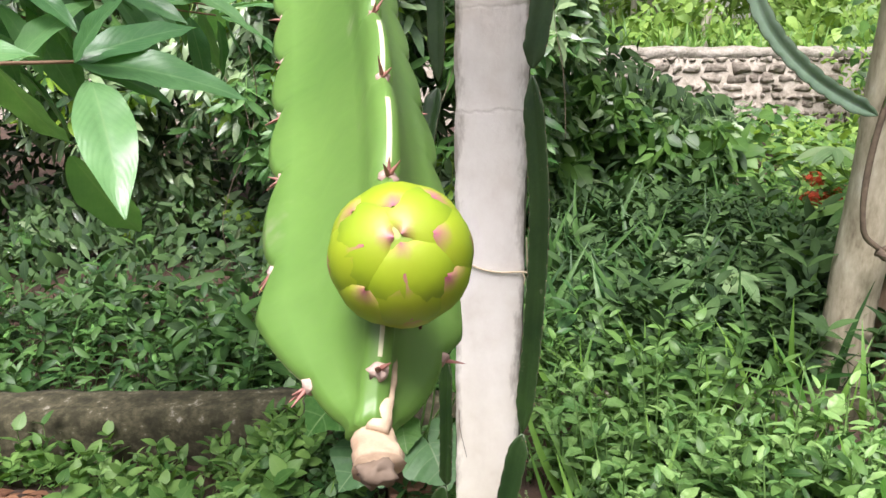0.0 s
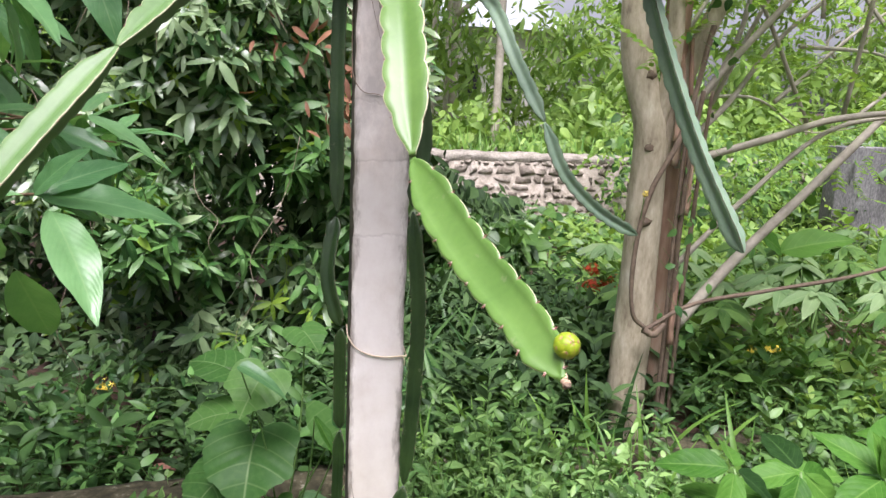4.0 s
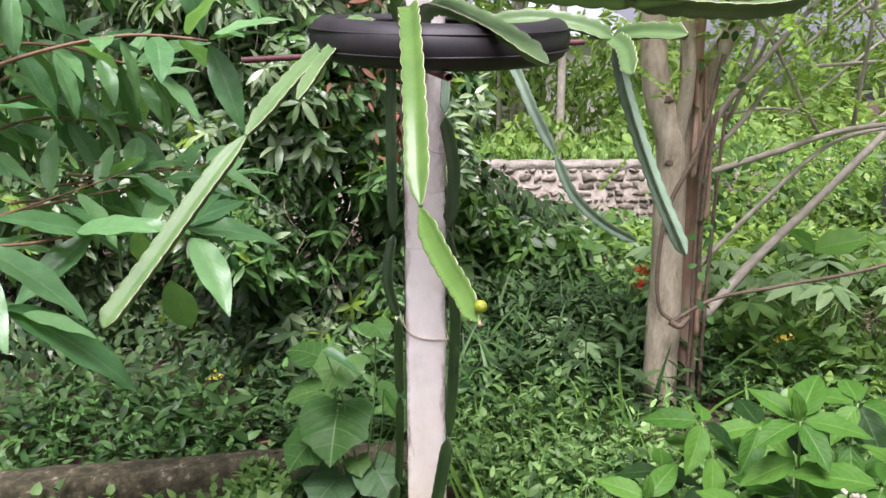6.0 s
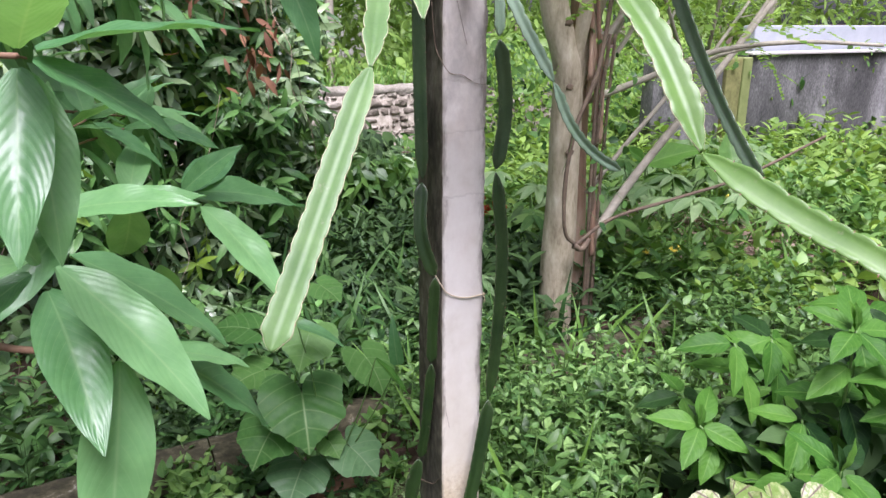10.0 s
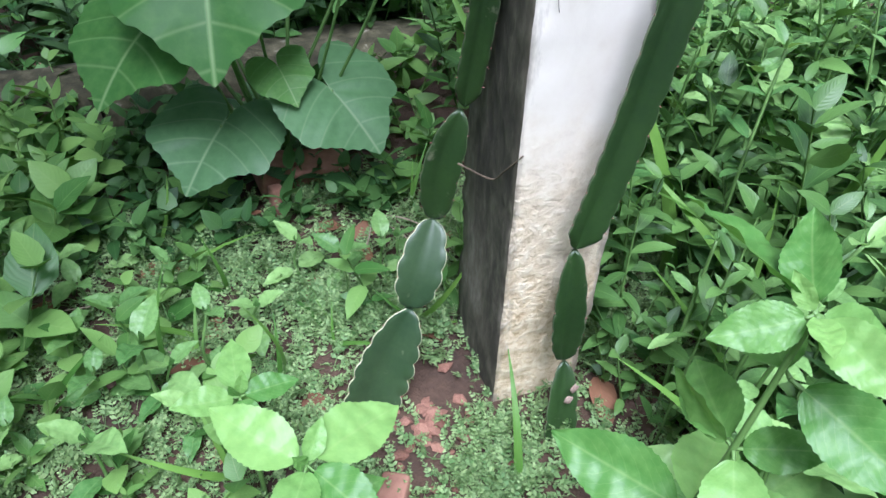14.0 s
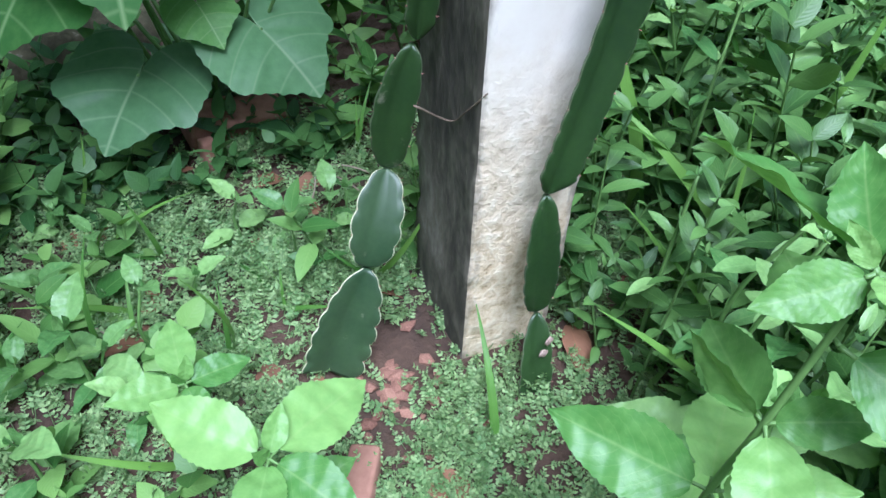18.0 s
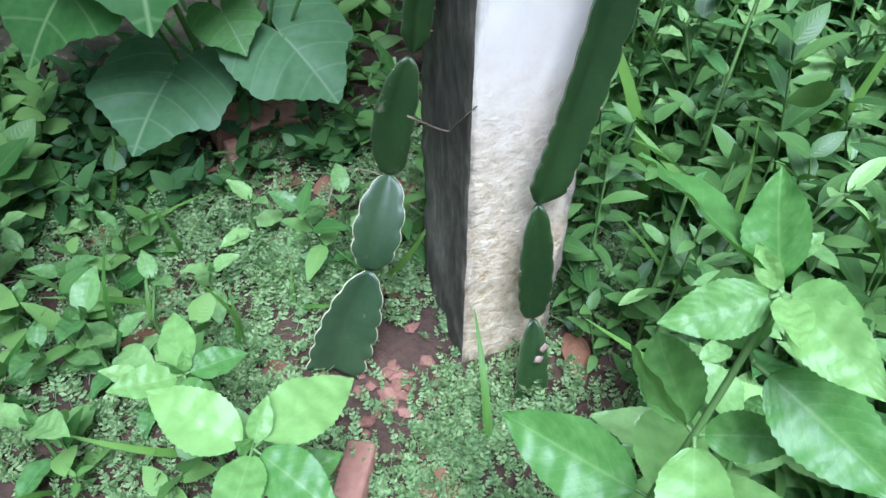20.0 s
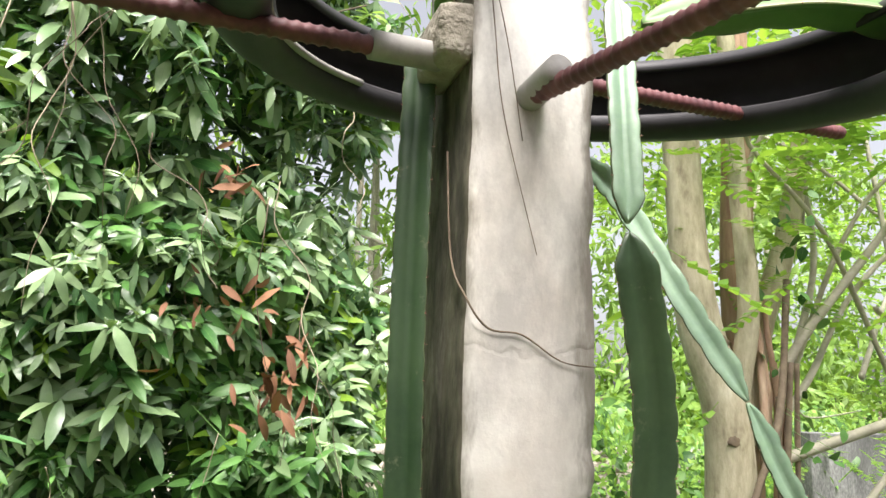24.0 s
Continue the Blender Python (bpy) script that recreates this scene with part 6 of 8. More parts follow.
# ---- weeds ----
def weed_field(name, label, mat, spots, height, leaf, tpls, seed, nodes=5, spread=0.25):
    """Upright weeds with opposite leaves, one mesh."""
    rng = np.random.default_rng(seed)
    n = len(spots)
    spots = np.asarray(spots, float)
    lean = nrand(rng, n, 3) * np.array([spread, spread, 0]) + np.array([0, 0, 1.0])
    patch = np.array([noise.noise(Vector((a * 2.6, c * 2.6, seed))) for a, c in spots[:, :2]])
    grown = rng.uniform(0.55, 1.45, n) * (1 + 0.5 * patch)
    h = height * (0.35 + 0.65 * grown) * rng.uniform(0.75, 1.2, n)
    fo = Foliage()
    top = spots + lean * h[:, None]
    fo.stalks(spots, top, 0.0022)
    az = rng.random(n) * 6.28
    kind = rng.integers(0, len(tpls), n)
    for k in range(nodes):
        f = 0.3 + 0.7 * k / (nodes - 1)
        p = spots + lean * (h * f)[:, None]
        for s in range(2):
            a = az + k * 1.57 + s * 3.14 + nrand(rng, n) * 0.3
            up = 0.25 + 0.75 * (k / (nodes - 1)) ** 2 + 0.2 * nrand(rng, n)
            d = np.stack([np.cos(a), np.sin(a), up], 1)
            ln = leaf * grown * (0.55 + 0.6 * math.sin(math.pi * (0.2 + 0.62 * k / (nodes - 1)))) * rng.uniform(0.75, 1.2, n)
            pick = kind
            for q in range(len(tpls)):
                w = pick == q
                fo.leaves(tpls[q], p[w], d[w], np.tile([0, 0, 1.0], (int(w.sum()), 1)) + nrand(rng, int(w.sum()), 3) * 0.35, ln[w])
    return tagged(fo.make(name, mat), label, "weeds", kind="stuff")


def scatter(seed, n, inside, xr, yr):
    rr = random.Random(seed)
    out = []
    while len(out) < n:
        x, y = rr.uniform(*xr), rr.uniform(*yr)
        p = inside(x, y)
        if p and rr.random() < p:
            out.append((x, y, ground_z(x, y) - 0.005))
    return out


def clear_bed(x, y):
    """How densely weeds grow: none in the post, thin in the low herb patch by its foot."""
    if -0.03 < x < 0.15 and -0.06 < y < 0.19:
        return 0
    if (x + 1.3) ** 2 + (y - 0.33) ** 2 < 0.05:
        return 0.04
    if -0.55 < x < 0.12 and -0.32 < y < 0.42:
        return 0.03
    return 1


def bare_spot(x, y):
    return -0.9 < x < -0.64 and 1.0 < y < 1.8


def right_bed(x, y):
    if x < 0.15 + 0.1 * math.sin(y * 5):
        return 0
    if (x - 1.0) ** 2 / 0.25 + (y + 0.38) ** 2 / 0.16 < 1:
        return 0.0
    if 0.85 < x < 1.65 and 0.7 < y < 1.6:
        return 0.1
    if (x - 3.1) ** 2 / 0.6 + (y - 2.2) ** 2 / 0.8 < 1:
        return 0.2
    return clear_bed(x, y) * (0.25 if kerb_front(x) < y < kerb_front(x) + 0.2 else 1)


weed_field("weed_bed", "tall leafy green weeds beside the post", LEAF_BED, scatter(1, 900, right_bed, (0.15, 2.4), (-0.35, 1.5)), 0.25, 0.046, T_NARROW + T_NARROW + T_WEED, 51, nodes=7, spread=0.22)
weed_field("weed_bed", "low seedlings under the taller weeds", LEAF_BED, scatter(7, 900, right_bed, (0.15, 2.4), (-0.35, 1.5)), 0.1, 0.036, T_WEED + T_ROUND, 57, nodes=3, spread=0.4)
# Weeds round the tree foot get a dimmer green in place of tree shade.
weed_field("weed_bed", "dense green weeds round the tree foot", LEAF_HALF_SHADE, scatter(2, 520, right_bed, (0.2, 1.75), (1.1, 3.4)), 0.2, 0.06, T_NARROW + T_WEED, 52)
weed_field("weed_bed", "leafy weeds on the open ground by the tree", LEAF_LOW, scatter(10, 800, right_bed, (1.75, 5.0), (1.0, 3.4)), 0.3, 0.07, T_NARROW + T_WEED + T_ROUND, 60)
weed_field("low_weeds", "low round-leaved weeds before the kerb", LEAF_LOW, scatter(3, 640, lambda x, y: (1 if y < kerb_front(x) - 0.03 else 0) * clear_bed(x, y) * (0 if -0.5 < x < 0 and y > 0.27 else 1) * (0.35 + 0.65 * smooth(-0.2, -0.9, x) if y < 0.1 else 1), (-1.9, 0.1), (-0.7, 0.85)), 0.1, 0.042, T_WEED + T_ROUND, 53, nodes=4, spread=0.4)
weed_field("low_weeds", "low weeds at the front of the bed", LEAF_LOW, scatter(4, 420, clear_bed, (-1.4, 0.45), (-1.3, -0.3)), 0.11, 0.046, T_WEED + T_ROUND, 54, nodes=4, spread=0.4)
# The dark and dim leaf colours below stand for shade on this ground.
weed_field("shaded_weeds", "weeds between post and tree, coloured dark for shade", LEAF_SHADE_COLOUR, scatter(6, 800, lambda x, y: 0 if bare_spot(x, y) else 1, (-0.9, 1.5), (1.15, 3.2)), 0.28, 0.085, T_NARROW, 56, nodes=6)
weed_field("shaded_weeds", "narrow-leaved weeds behind the kerb, coloured dim for shade", LEAF_HALF_SHADE, scatter(8, 400, lambda x, y: 0 if bare_spot(x, y) else 0.4 + 0.6 * smooth(-0.1, 0.3, noise.noise(Vector((x * 2, y * 2, 7)))), (-3.2, 0.1), (1.08, 2.2)), 0.32, 0.085, T_NARROW, 58, nodes=5, spread=0.35)
weed_field("shaded_weeds", "lighter seedlings behind the kerb", LEAF_WEED_MASS, scatter(9, 190, lambda x, y: 0 if bare_spot(x, y) else 1, (-3.0, 0.3), (1.08, 1.9)), 0.3, 0.06, T_NARROW + T_WEED, 59, nodes=4, spread=0.35)
weed_field("shaded_weeds", "short sparse weeds on the bare spot behind the kerb", LEAF_HALF_SHADE, scatter(11, 170, lambda x, y: 0 if -0.86 < x < -0.68 and y > 1.6 else 1, (-1.05, -0.55), (1.05, 1.85)), 0.1, 0.05, T_WEED + T_ROUND, 61, nodes=3, spread=0.5)
weed_field("shaded_weeds", "small seedlings on the soil under the heart-leaved vine, coloured dim for shade", LEAF_HALF_SHADE, scatter(12, 170, lambda x, y: 1, (-0.58, 0.0), (0.4, 0.82)), 0.06, 0.04, T_WEED + T_ROUND, 62, nodes=3, spread=0.5)
weed_field("low_weeds", "leafy weeds crowding over the kerb", LEAF_LOW, scatter(13, 55, lambda x, y: 1, (-0.72, -0.52), (0.6, 0.92)), 0.11, 0.042, T_WEED + T_ROUND, 63, nodes=4, spread=0.4)
weed_field("low_weeds", "bright seedlings scattered in the creeping herb", LEAF_LOW, scatter(14, 34, lambda x, y: 1, (-0.7, -0.3), (-0.12, 0.5)), 0.07, 0.04, T_WEED + T_ROUND, 64, nodes=3, spread=0.5)
weed_field("far_weeds", "weeds and seedlings on open ground", LEAF_FAR, scatter(5, 900, lambda x, y: 0.15 if (x - 3.1) ** 2 / 0.6 + (y - 2.2) ** 2 / 0.8 < 1 else 1, (2.0, 8.0), (0.6, 5.2)), 0.28, 0.11, T_NARROW + T_WEED, 55, nodes=4)


def herb_patch():
    """Fine creeping herb round the post foot: short sprigs packed with tiny leaves."""
    rng = np.random.default_rng(61)
    rr = random.Random(61)
    pts = []
    while len(pts) < 17500:
        x, y = rr.uniform(-0.75, 0.45), rr.uniform(-0.45, 0.5)
        if 0 < x < PW and 0 < y < PD:
            continue
        if rr.random() < 0.14 + 1.0 * max(0.0, noise.noise(Vector((x * 7, y * 7, 2))) + 0.5 * noise.noise(Vector((x * 25, y * 25, 4))) + 0.2) - (0.5 if (x + 0.09) ** 2 + (y + 0.0) ** 2 < 0.006 else 0):
            pts.append((x, y, ground_z(x, y)))
    b = np.array(pts)
    n = len(b)
    d = nrand(rng, n, 3) * np.array([0.8, 0.8, 0.15]) + np.array([0, 0, 0.75])
    d /= np.linalg.norm(d, axis=1)[:, None]
    ln = rng.uniform(0.014, 0.048, n)
    fo = Foliage()
    fo.stalks(b, b + d * ln[:, None], 0.0006)
    side = np.cross(d, np.array([0.05, 0.02, 1.0]))
    side /= np.linalg.norm(side, axis=1)[:, None] + 1e-6
    face = np.cross(side, d)
    for q in range(6):
        s = 0.3 + 0.7 * q / 5
        p = b + d * (ln * s)[:, None]
        sz = ln * (0.23 - 0.025 * q) * rng.uniform(0.7, 1.2, n)
        for sg in (1, -1):
            fo.leaves(T_LEAFLET, p, side * sg + d * (0.5 + 0.1 * q) + nrand(rng, n, 3) * 0.15, face + nrand(rng, n, 3) * 0.35, sz)
    tagged(fo.make("creeping_herb", LEAF_TINY), "low creeping herb with tiny pale green leaves", "herb", kind="stuff")


herb_patch()


def grass_tufts():
    rng = np.random.default_rng(71)
    rr = random.Random(71)
    fo = Foliage()
    b = []
    for i in range(60):
        x, y = rr.uniform(-0.8, 0.6), rr.uniform(-0.4, 0.5)
        if -0.02 < x < 0.14 and -0.02 < y < 0.17:
            continue
        b += [(x + rr.uniform(-0.01, 0.01), y + rr.uniform(-0.01, 0.01), ground_z(x, y))] * rr.randint(1, 3)
    b = np.array(b)
    n = len(b)
    fo.leaves(T_BLADE[1], b, nrand(rng, n, 3) * 0.5 + np.array([0, 0, 1.0]), nrand(rng, n, 3) + np.array([0, -1, 0.3]), rng.uniform(0.05, 0.16, n))
    # long grass between post and tree, its shade put into the colour, and far right
    m = 700
    dim = Foliage()
    q = np.stack([rng.uniform(0.1, 1.6, m), rng.uniform(1.2, 3.0, m), np.full(m, -0.15)], 1)
    dim.leaves(T_BLADE[2], q, nrand(rng, m, 3) * 0.45 + np.array([0, -0.1, 1.0]), nrand(rng, m, 3) + np.array([0, -1, 0.3]), rng.uniform(0.25, 0.6, m))
    tagged(dim.make("grass", LEAF_HALF_SHADE), "long grass between post and tree, coloured dark for shade", "grass", kind="stuff")
    m = 900
    q = np.stack([rng.uniform(2.2, 5.0, m), rng.uniform(1.0, 4.0, m), np.full(m, 0.0)], 1)
    fo.leaves(T_BLADE[0], q, nrand(rng, m, 3) * 0.5 + np.array([0, -0.1, 1.0]), nrand(rng, m, 3) + np.array([0, -1, 0.3]), rng.uniform(0.15, 0.45, m))
    m = 260
    q = np.stack([rng.uniform(0.2, 1.6, m), rng.uniform(-0.4, 1.2, m), np.full(m, 0.0)], 1)
    fo.leaves(T_BLADE[1], q, nrand(rng, m, 3) * 0.4 + np.array([0, -0.1, 1.0]), nrand(rng, m, 3) + np.array([0, -1, 0.3]), rng.uniform(0.15, 0.4, m))
    tagged(fo.make("grass", GRASS), "scattered long grass blades", "grass", kind="stuff")


grass_tufts()


def make_weed(x, y, height, leaf, nodes, kind, mat, seed, label, name="weed", lean=(0, 0), group="weeds in the bed", stem_mat=STEM_GREEN, flare=0.35):
    """One weed with opposite leaf pairs, each leaf a part."""
    rr = random.Random(seed)
    z = ground_z(x, y) - 0.004
    e = thing(name, label, "weed", group, at=(x, y, z))
    t = Vector((x + lean[0], y + lean[1], z + height))
    bend = Vector((rr.uniform(-0.15, 0.15), rr.uniform(-0.15, 0.15), 0)) * height
    P = curve_points([(x, y, z), tuple((Vector((x, y, z)) + t) / 2 + bend), tuple(t)], 20)
    tube("stalk", [tuple(p - np.array([x, y, z])) for p in P[::4]], 0.0035 * (0.6 + height), 0.0018, stem_mat, e, sides=6, n=16)
    az = rr.uniform(0, 6.28)
    for k in range(nodes):
        f = 0.35 + 0.65 * k / max(1, nodes - 1)
        p = Vector(P[min(20, int(f * 20))])
        grow = 0.55 + 0.6 * math.sin(math.pi * (0.25 + 0.58 * k / max(1, nodes - 1)))
        for q in range(2):
            a = az + k * 1.57 + q * 3.14 + rr.uniform(-0.3, 0.3)
            ln = leaf * grow * rr.uniform(0.8, 1.15)
            up = flare * rr.uniform(0.3, 1.2) + 0.7 * (k / max(1, nodes - 1)) ** 3
            d = Vector((math.cos(a), math.sin(a), up)).normalized()
            b = p + d * ln * 0.12
            add_leaf(kind, b, b + d * ln, (rr.uniform(-0.2, 0.2), rr.uniform(-0.2, 0.2), 1), mat, e, rr)
    for q in range(2):
        a = az + nodes * 1.57 + q * 3.14
        d = Vector((math.cos(a) * 0.5, math.sin(a) * 0.5, 1)).normalized()
        add_leaf(kind, tuple(t), t + d * leaf * 0.35, (math.cos(a), math.sin(a), 0.2), mat, e, rr)
    return e


def bed_weeds():
    rr = random.Random(77)
    # the two that stand nearest, before the post
    def placed(label, at, stem, leaves, mat=LEAF_LOW_ONE):
        e = thing("weed", label, "weed", "weeds before the post", at=at)
        o = e.location
        tube("stalk", [tuple(Vector(p) - o) for p in [at] + stem], 0.0032, 0.0018, STEM_GREEN, e, sides=7, n=18)
        for a, c, nr in leaves:
            foot = Vector(a).lerp(Vector(c), 0.1)
            tube("leaf_stalk", [tuple(Vector(a) - o), tuple(foot - o)], 0.0016, 0.0011, STEM_GREEN, e, sides=5, n=4)
            add_leaf("weed_flat", foot, c, nr, mat, e, rr)
        return e

    up = (0, -0.35, 0.95)
    p1, p2 = (-0.296, -0.055, 0.165), (-0.245, -0.166, 0.189)
    placed("bright green broad-leaved weed in front of the post", (-0.24, -0.15, -0.02), [(-0.243, -0.158, 0.1), p2],
           [(p2, (-0.325, -0.1, 0.212), up), (p2, (-0.148, -0.105, 0.175), up), (p2, (-0.275, -0.24, 0.2), up), (p2, (-0.188, -0.24, 0.18), up), (p2, (-0.225, -0.135, 0.212), (0, -0.9, 0.4)), (p2, (-0.255, -0.175, 0.215), (0.4, -0.8, 0.3)),
            ((-0.243, -0.158, 0.1), (-0.32, -0.19, 0.11), up), ((-0.243, -0.158, 0.1), (-0.17, -0.14, 0.1), up), ((-0.241, -0.154, 0.05), (-0.22, -0.22, 0.05), up)])
    placed("young bright green broad-leaved weed", (-0.295, -0.05, -0.02), [(-0.294, -0.052, 0.08), p1],
           [(p1, (-0.3, 0.015, 0.18), up), (p1, (-0.236, -0.043, 0.163), up), (p1, (-0.358, -0.07, 0.185), up), (p1, (-0.282, -0.105, 0.16), up), (p1, (-0.288, -0.045, 0.19), (0.2, -0.9, 0.3)), (p1, (-0.304, -0.06, 0.188), (-0.4, -0.8, 0.3)),
            ((-0.294, -0.052, 0.09), (-0.24, -0.09, 0.09), up), ((-0.294, -0.052, 0.09), (-0.345, -0.02, 0.09), up)])
    n1, n2, n3, n4 = (0.004, -0.355, 0.492), (-0.008, -0.355, 0.385), (-0.018, -0.354, 0.318), (-0.03, -0.358, 0.22)
    near = (-0.5, -0.45, 0.7)
    placed("tall hairy-stemmed weed with broad toothed leaves", (-0.04, -0.36, -0.02), [n4, n3, n2, n1],
           [(n1, (-0.003, -0.248, 0.5), (0.5, -0.3, 0.75)), (n1, (0.025, -0.305, 0.52), (-0.7, -0.5, 0.25)), (n1, (-0.046, -0.345, 0.476), near), (n1, (0.013, -0.412, 0.49), near), (n1, (0.045, -0.37, 0.48), near), (n1, (-0.01, -0.385, 0.5), (-0.3, -0.5, 0.8)), (n1, (0.0, -0.335, 0.506), (-0.8, -0.3, 0.4)),
            ((0.002, -0.36, 0.45), (0.035, -0.435, 0.435), near), ((0.002, -0.36, 0.45), (0.03, -0.29, 0.44), near), (n2, (-0.024, -0.3, 0.4), (-0.9, -0.1, -0.1)), (n2, (0.01, -0.28, 0.38), near), (n2, (0.03, -0.385, 0.41), near), (n2, (-0.045, -0.42, 0.37), near),
            (n3, (-0.085, -0.278, 0.328), near), (n3, (0.05, -0.29, 0.31), near), (n3, (0.045, -0.395, 0.345), near), (n3, (-0.035, -0.45, 0.31), near),
            (n4, (-0.1, -0.29, 0.22), near), (n4, (0.055, -0.3, 0.22), near), (n4, (0.04, -0.43, 0.22), near), (n4, (-0.1, -0.42, 0.22), near)], LEAF_WEED)
    make_weed(0.16, -0.3, 0.24, 0.085, 4, "weed", LEAF_WEED, 8, "broad-leaved weed beside the tall one")
    make_weed(0.11, -0.3, 0.28, 0.085, 4, "weed", LEAF_WEED, 10, "broad-leaved weed beside the tall one")
    for k_, (x_, y_, h_, l_) in enumerate(((0.17, -0.42, 0.4, 0.085), (0.27, -0.36, 0.36, 0.085), (0.22, -0.5, 0.34, 0.08), (0.33, -0.46, 0.3, 0.08))):
        make_weed(x_, y_, h_, l_, 5, "weed", LEAF_WEED, 20 + k_, "tall pale green broad-leaved weed at the corner of the bed")
    make_weed(-0.403, 0.097, 0.13, 0.07, 2, "weed", LEAF_WEED, 11, "low broad-leaved weed seedling", flare=0.2)
    make_weed(-0.46, 0.0, 0.1, 0.07, 2, "weed", LEAF_WEED, 12, "low broad-leaved weed seedling", flare=0.2)
    make_weed(-0.36, 0.05, 0.06, 0.05, 2, "weed", LEAF_WEED, 13, "low broad-leaved weed seedling", flare=0.2)
    for i in range(165):
        for _ in range(50):
            x, y = rr.uniform(0.16, 1.1), rr.uniform(-0.45, 0.75)
            if right_bed(x, y) > 0.5:
                break
        broad = i % 5 == 0
        make_weed(x, y, rr.uniform(0.16, 0.27) if broad else rr.uniform(0.18, 0.4), rr.uniform(0.06, 0.085) if broad else rr.uniform(0.032, 0.058), rr.choice((3, 4)) if broad else rr.choice((4, 5, 6)), "weed" if broad else rr.choice(("weed", "weed_narrow", "weed_narrow")), LEAF_WEED, 100 + i, "broad-leaved green weed in the bed" if broad else "slender leafy green weed in the bed")
    for i in range(75):
        x, y = rr.uniform(-1.3, -0.3), rr.uniform(-0.55, 0.42)
        if clear_bed(x, y) < 0.1 and x < -0.8:
            continue
        if -0.5 < x and -0.3 < y < 0.25 and rr.random() < 0.6 or -0.5 < x < 0 and y > 0.27:
            continue
        make_weed(x, y, rr.uniform(0.06, 0.15), rr.uniform(0.036, 0.06), rr.choice((2, 3)), "weed", LEAF_LOW_ONE, 200 + i, "low broad-leaved weed seedling", flare=0.2)
    for i, (x, y) in enumerate(((-0.2, 0.28), (-0.14, 0.27), (-0.08, 0.26), (-0.5, 0.2), (-0.55, 0.05), (-0.48, -0.15), (-0.62, -0.1), (-0.6, 0.25), (-0.42, -0.25), (-0.27, 0.2), (-0.5, 0.3), (-0.05, 0.3), (-0.1, -0.35), (-0.3, -0.38), (0.1, -0.45), (-0.58, 0.14), (-0.45, 0.25), (-0.53, 0.36), (-0.66, 0.16), (-0.38, 0.3), (-0.6, 0.4), (-0.7, 0.05), (-0.47, 0.12), (-0.43, 0.4))):
        make_weed(x, y, rr.uniform(0.05, 0.09), 0.05, 2, "weed", LEAF_LOW_ONE, 260 + i, "low broad-leaved weed seedling", flare=0.2)


bed_weeds()


def heart_plant():
    """A scrambling plant with large heart-shaped leaves behind the post."""
    rr = random.Random(12)
    e = thing("heart_leaved_vine", "scrambling vine with large heart-shaped green leaves", "vine", at=(-0.2, 0.5, 0.0))
    L = [((-0.265, 0.495, 0.42), (-0.278, 0.335, 0.31), (-0.1, -0.7, 0.7), 1.02),
         ((-0.288, 0.495, 0.158), (-0.364, 0.36, 0.11), (-0.15, -0.6, 0.78), 0.85),
         ((-0.117, 0.46, 0.215), (-0.035, 0.345, 0.14), (0.15, -0.55, 0.82), 0.88),
         ((-0.19, 0.47, 0.255), (-0.16, 0.4, 0.21), (0.0, -0.7, 0.7), 0.85),
         ((-0.242, 0.47, 0.64), (-0.293, 0.38, 0.555), (-0.15, -0.7, 0.7), 0.95),
         ((-0.36, 0.53, 0.315), (-0.455, 0.43, 0.25), (-0.05, -0.2, 1.0), 1.0),
         ((-0.36, 0.66, 0.46), (-0.49, 0.62, 0.45), (0.0, -0.15, 1.0), 0.9),
         ((-0.38, 0.75, 0.583), (-0.493, 0.792, 0.606), (0.0, -0.2, 1.0), 0.9),
         ((-0.017, 0.565, 0.47), (0.053, 0.431, 0.348), (0.4, -0.5, 0.75), 0.8),
         ((-0.12, 0.72, 0.7), (-0.05, 0.62, 0.66), (0.2, -0.6, 0.8), 0.8),
         ((-0.3, 0.7, 0.02), (-0.33, 0.6, -0.02), (0.0, -0.6, 0.8), 0.8)]
    root = Vector((-0.2, 0.56, -0.02))
    for k, (b, t, n, reach) in enumerate(L):
        b = (b[0] + 0.01, b[1], b[2] - 0.012)
        t = tuple(Vector(b).lerp(Vector(t), reach))
        # Four of the lower leaves get the greyer, darker green.
        old = k in (1, 2, 3, 5)
        add_leaf("heart", b, t, n, LEAF_HEART_GREY if old else LEAF_HEART, e, rr, label="grey-green heart-shaped leaf" if old else "large heart-shaped leaf")
        mid = (Vector(b) + root) / 2 + Vector((rr.uniform(-0.05, 0.05), 0.06, 0.05))
        tube("leaf_stalk", [tuple(root + Vector((rr.uniform(-0.05, 0.05), 0.02, 0)) - e.location), tuple(mid - e.location), tuple(Vector(b) - e.location)], 0.004, 0.0025, STEM_GREEN, e, sides=6, n=12)
    g = thing("strap_leaved_plant", "plant with a few long strap leaves behind the post", "plant", at=(-0.02, 0.3, 0.0))
    for b, t, n in (((-0.075, 0.301, 0.595), (-0.003, 0.192, 0.52), (0.5, -0.6, 0.6)), ((-0.005, 0.3, 0.56), (-0.029, 0.3, 0.715), (-0.4, -0.85, 0.2)), ((-0.278, 0.407, 0.7), (-0.136, 0.334, 0.66), (0, -0.35, 0.95))):
        # The first leaf takes a darker green that stands for its unlit underside.
        add_leaf("long_narrow" if b[0] == -0.075 else "strap", b, t, n, LEAF_YOUNG if b[0] == -0.075 else LEAF_LONG, g, rr)
        tube("stalk", [(-0.15, 0.3, -0.02), tuple((Vector(b) - g.location) * 0.6 + Vector((-0.04, 0.12, 0))), tuple(Vector(b) - g.location)], 0.003, 0.002, STEM_GREEN, g, sides=5, n=10)


heart_plant()


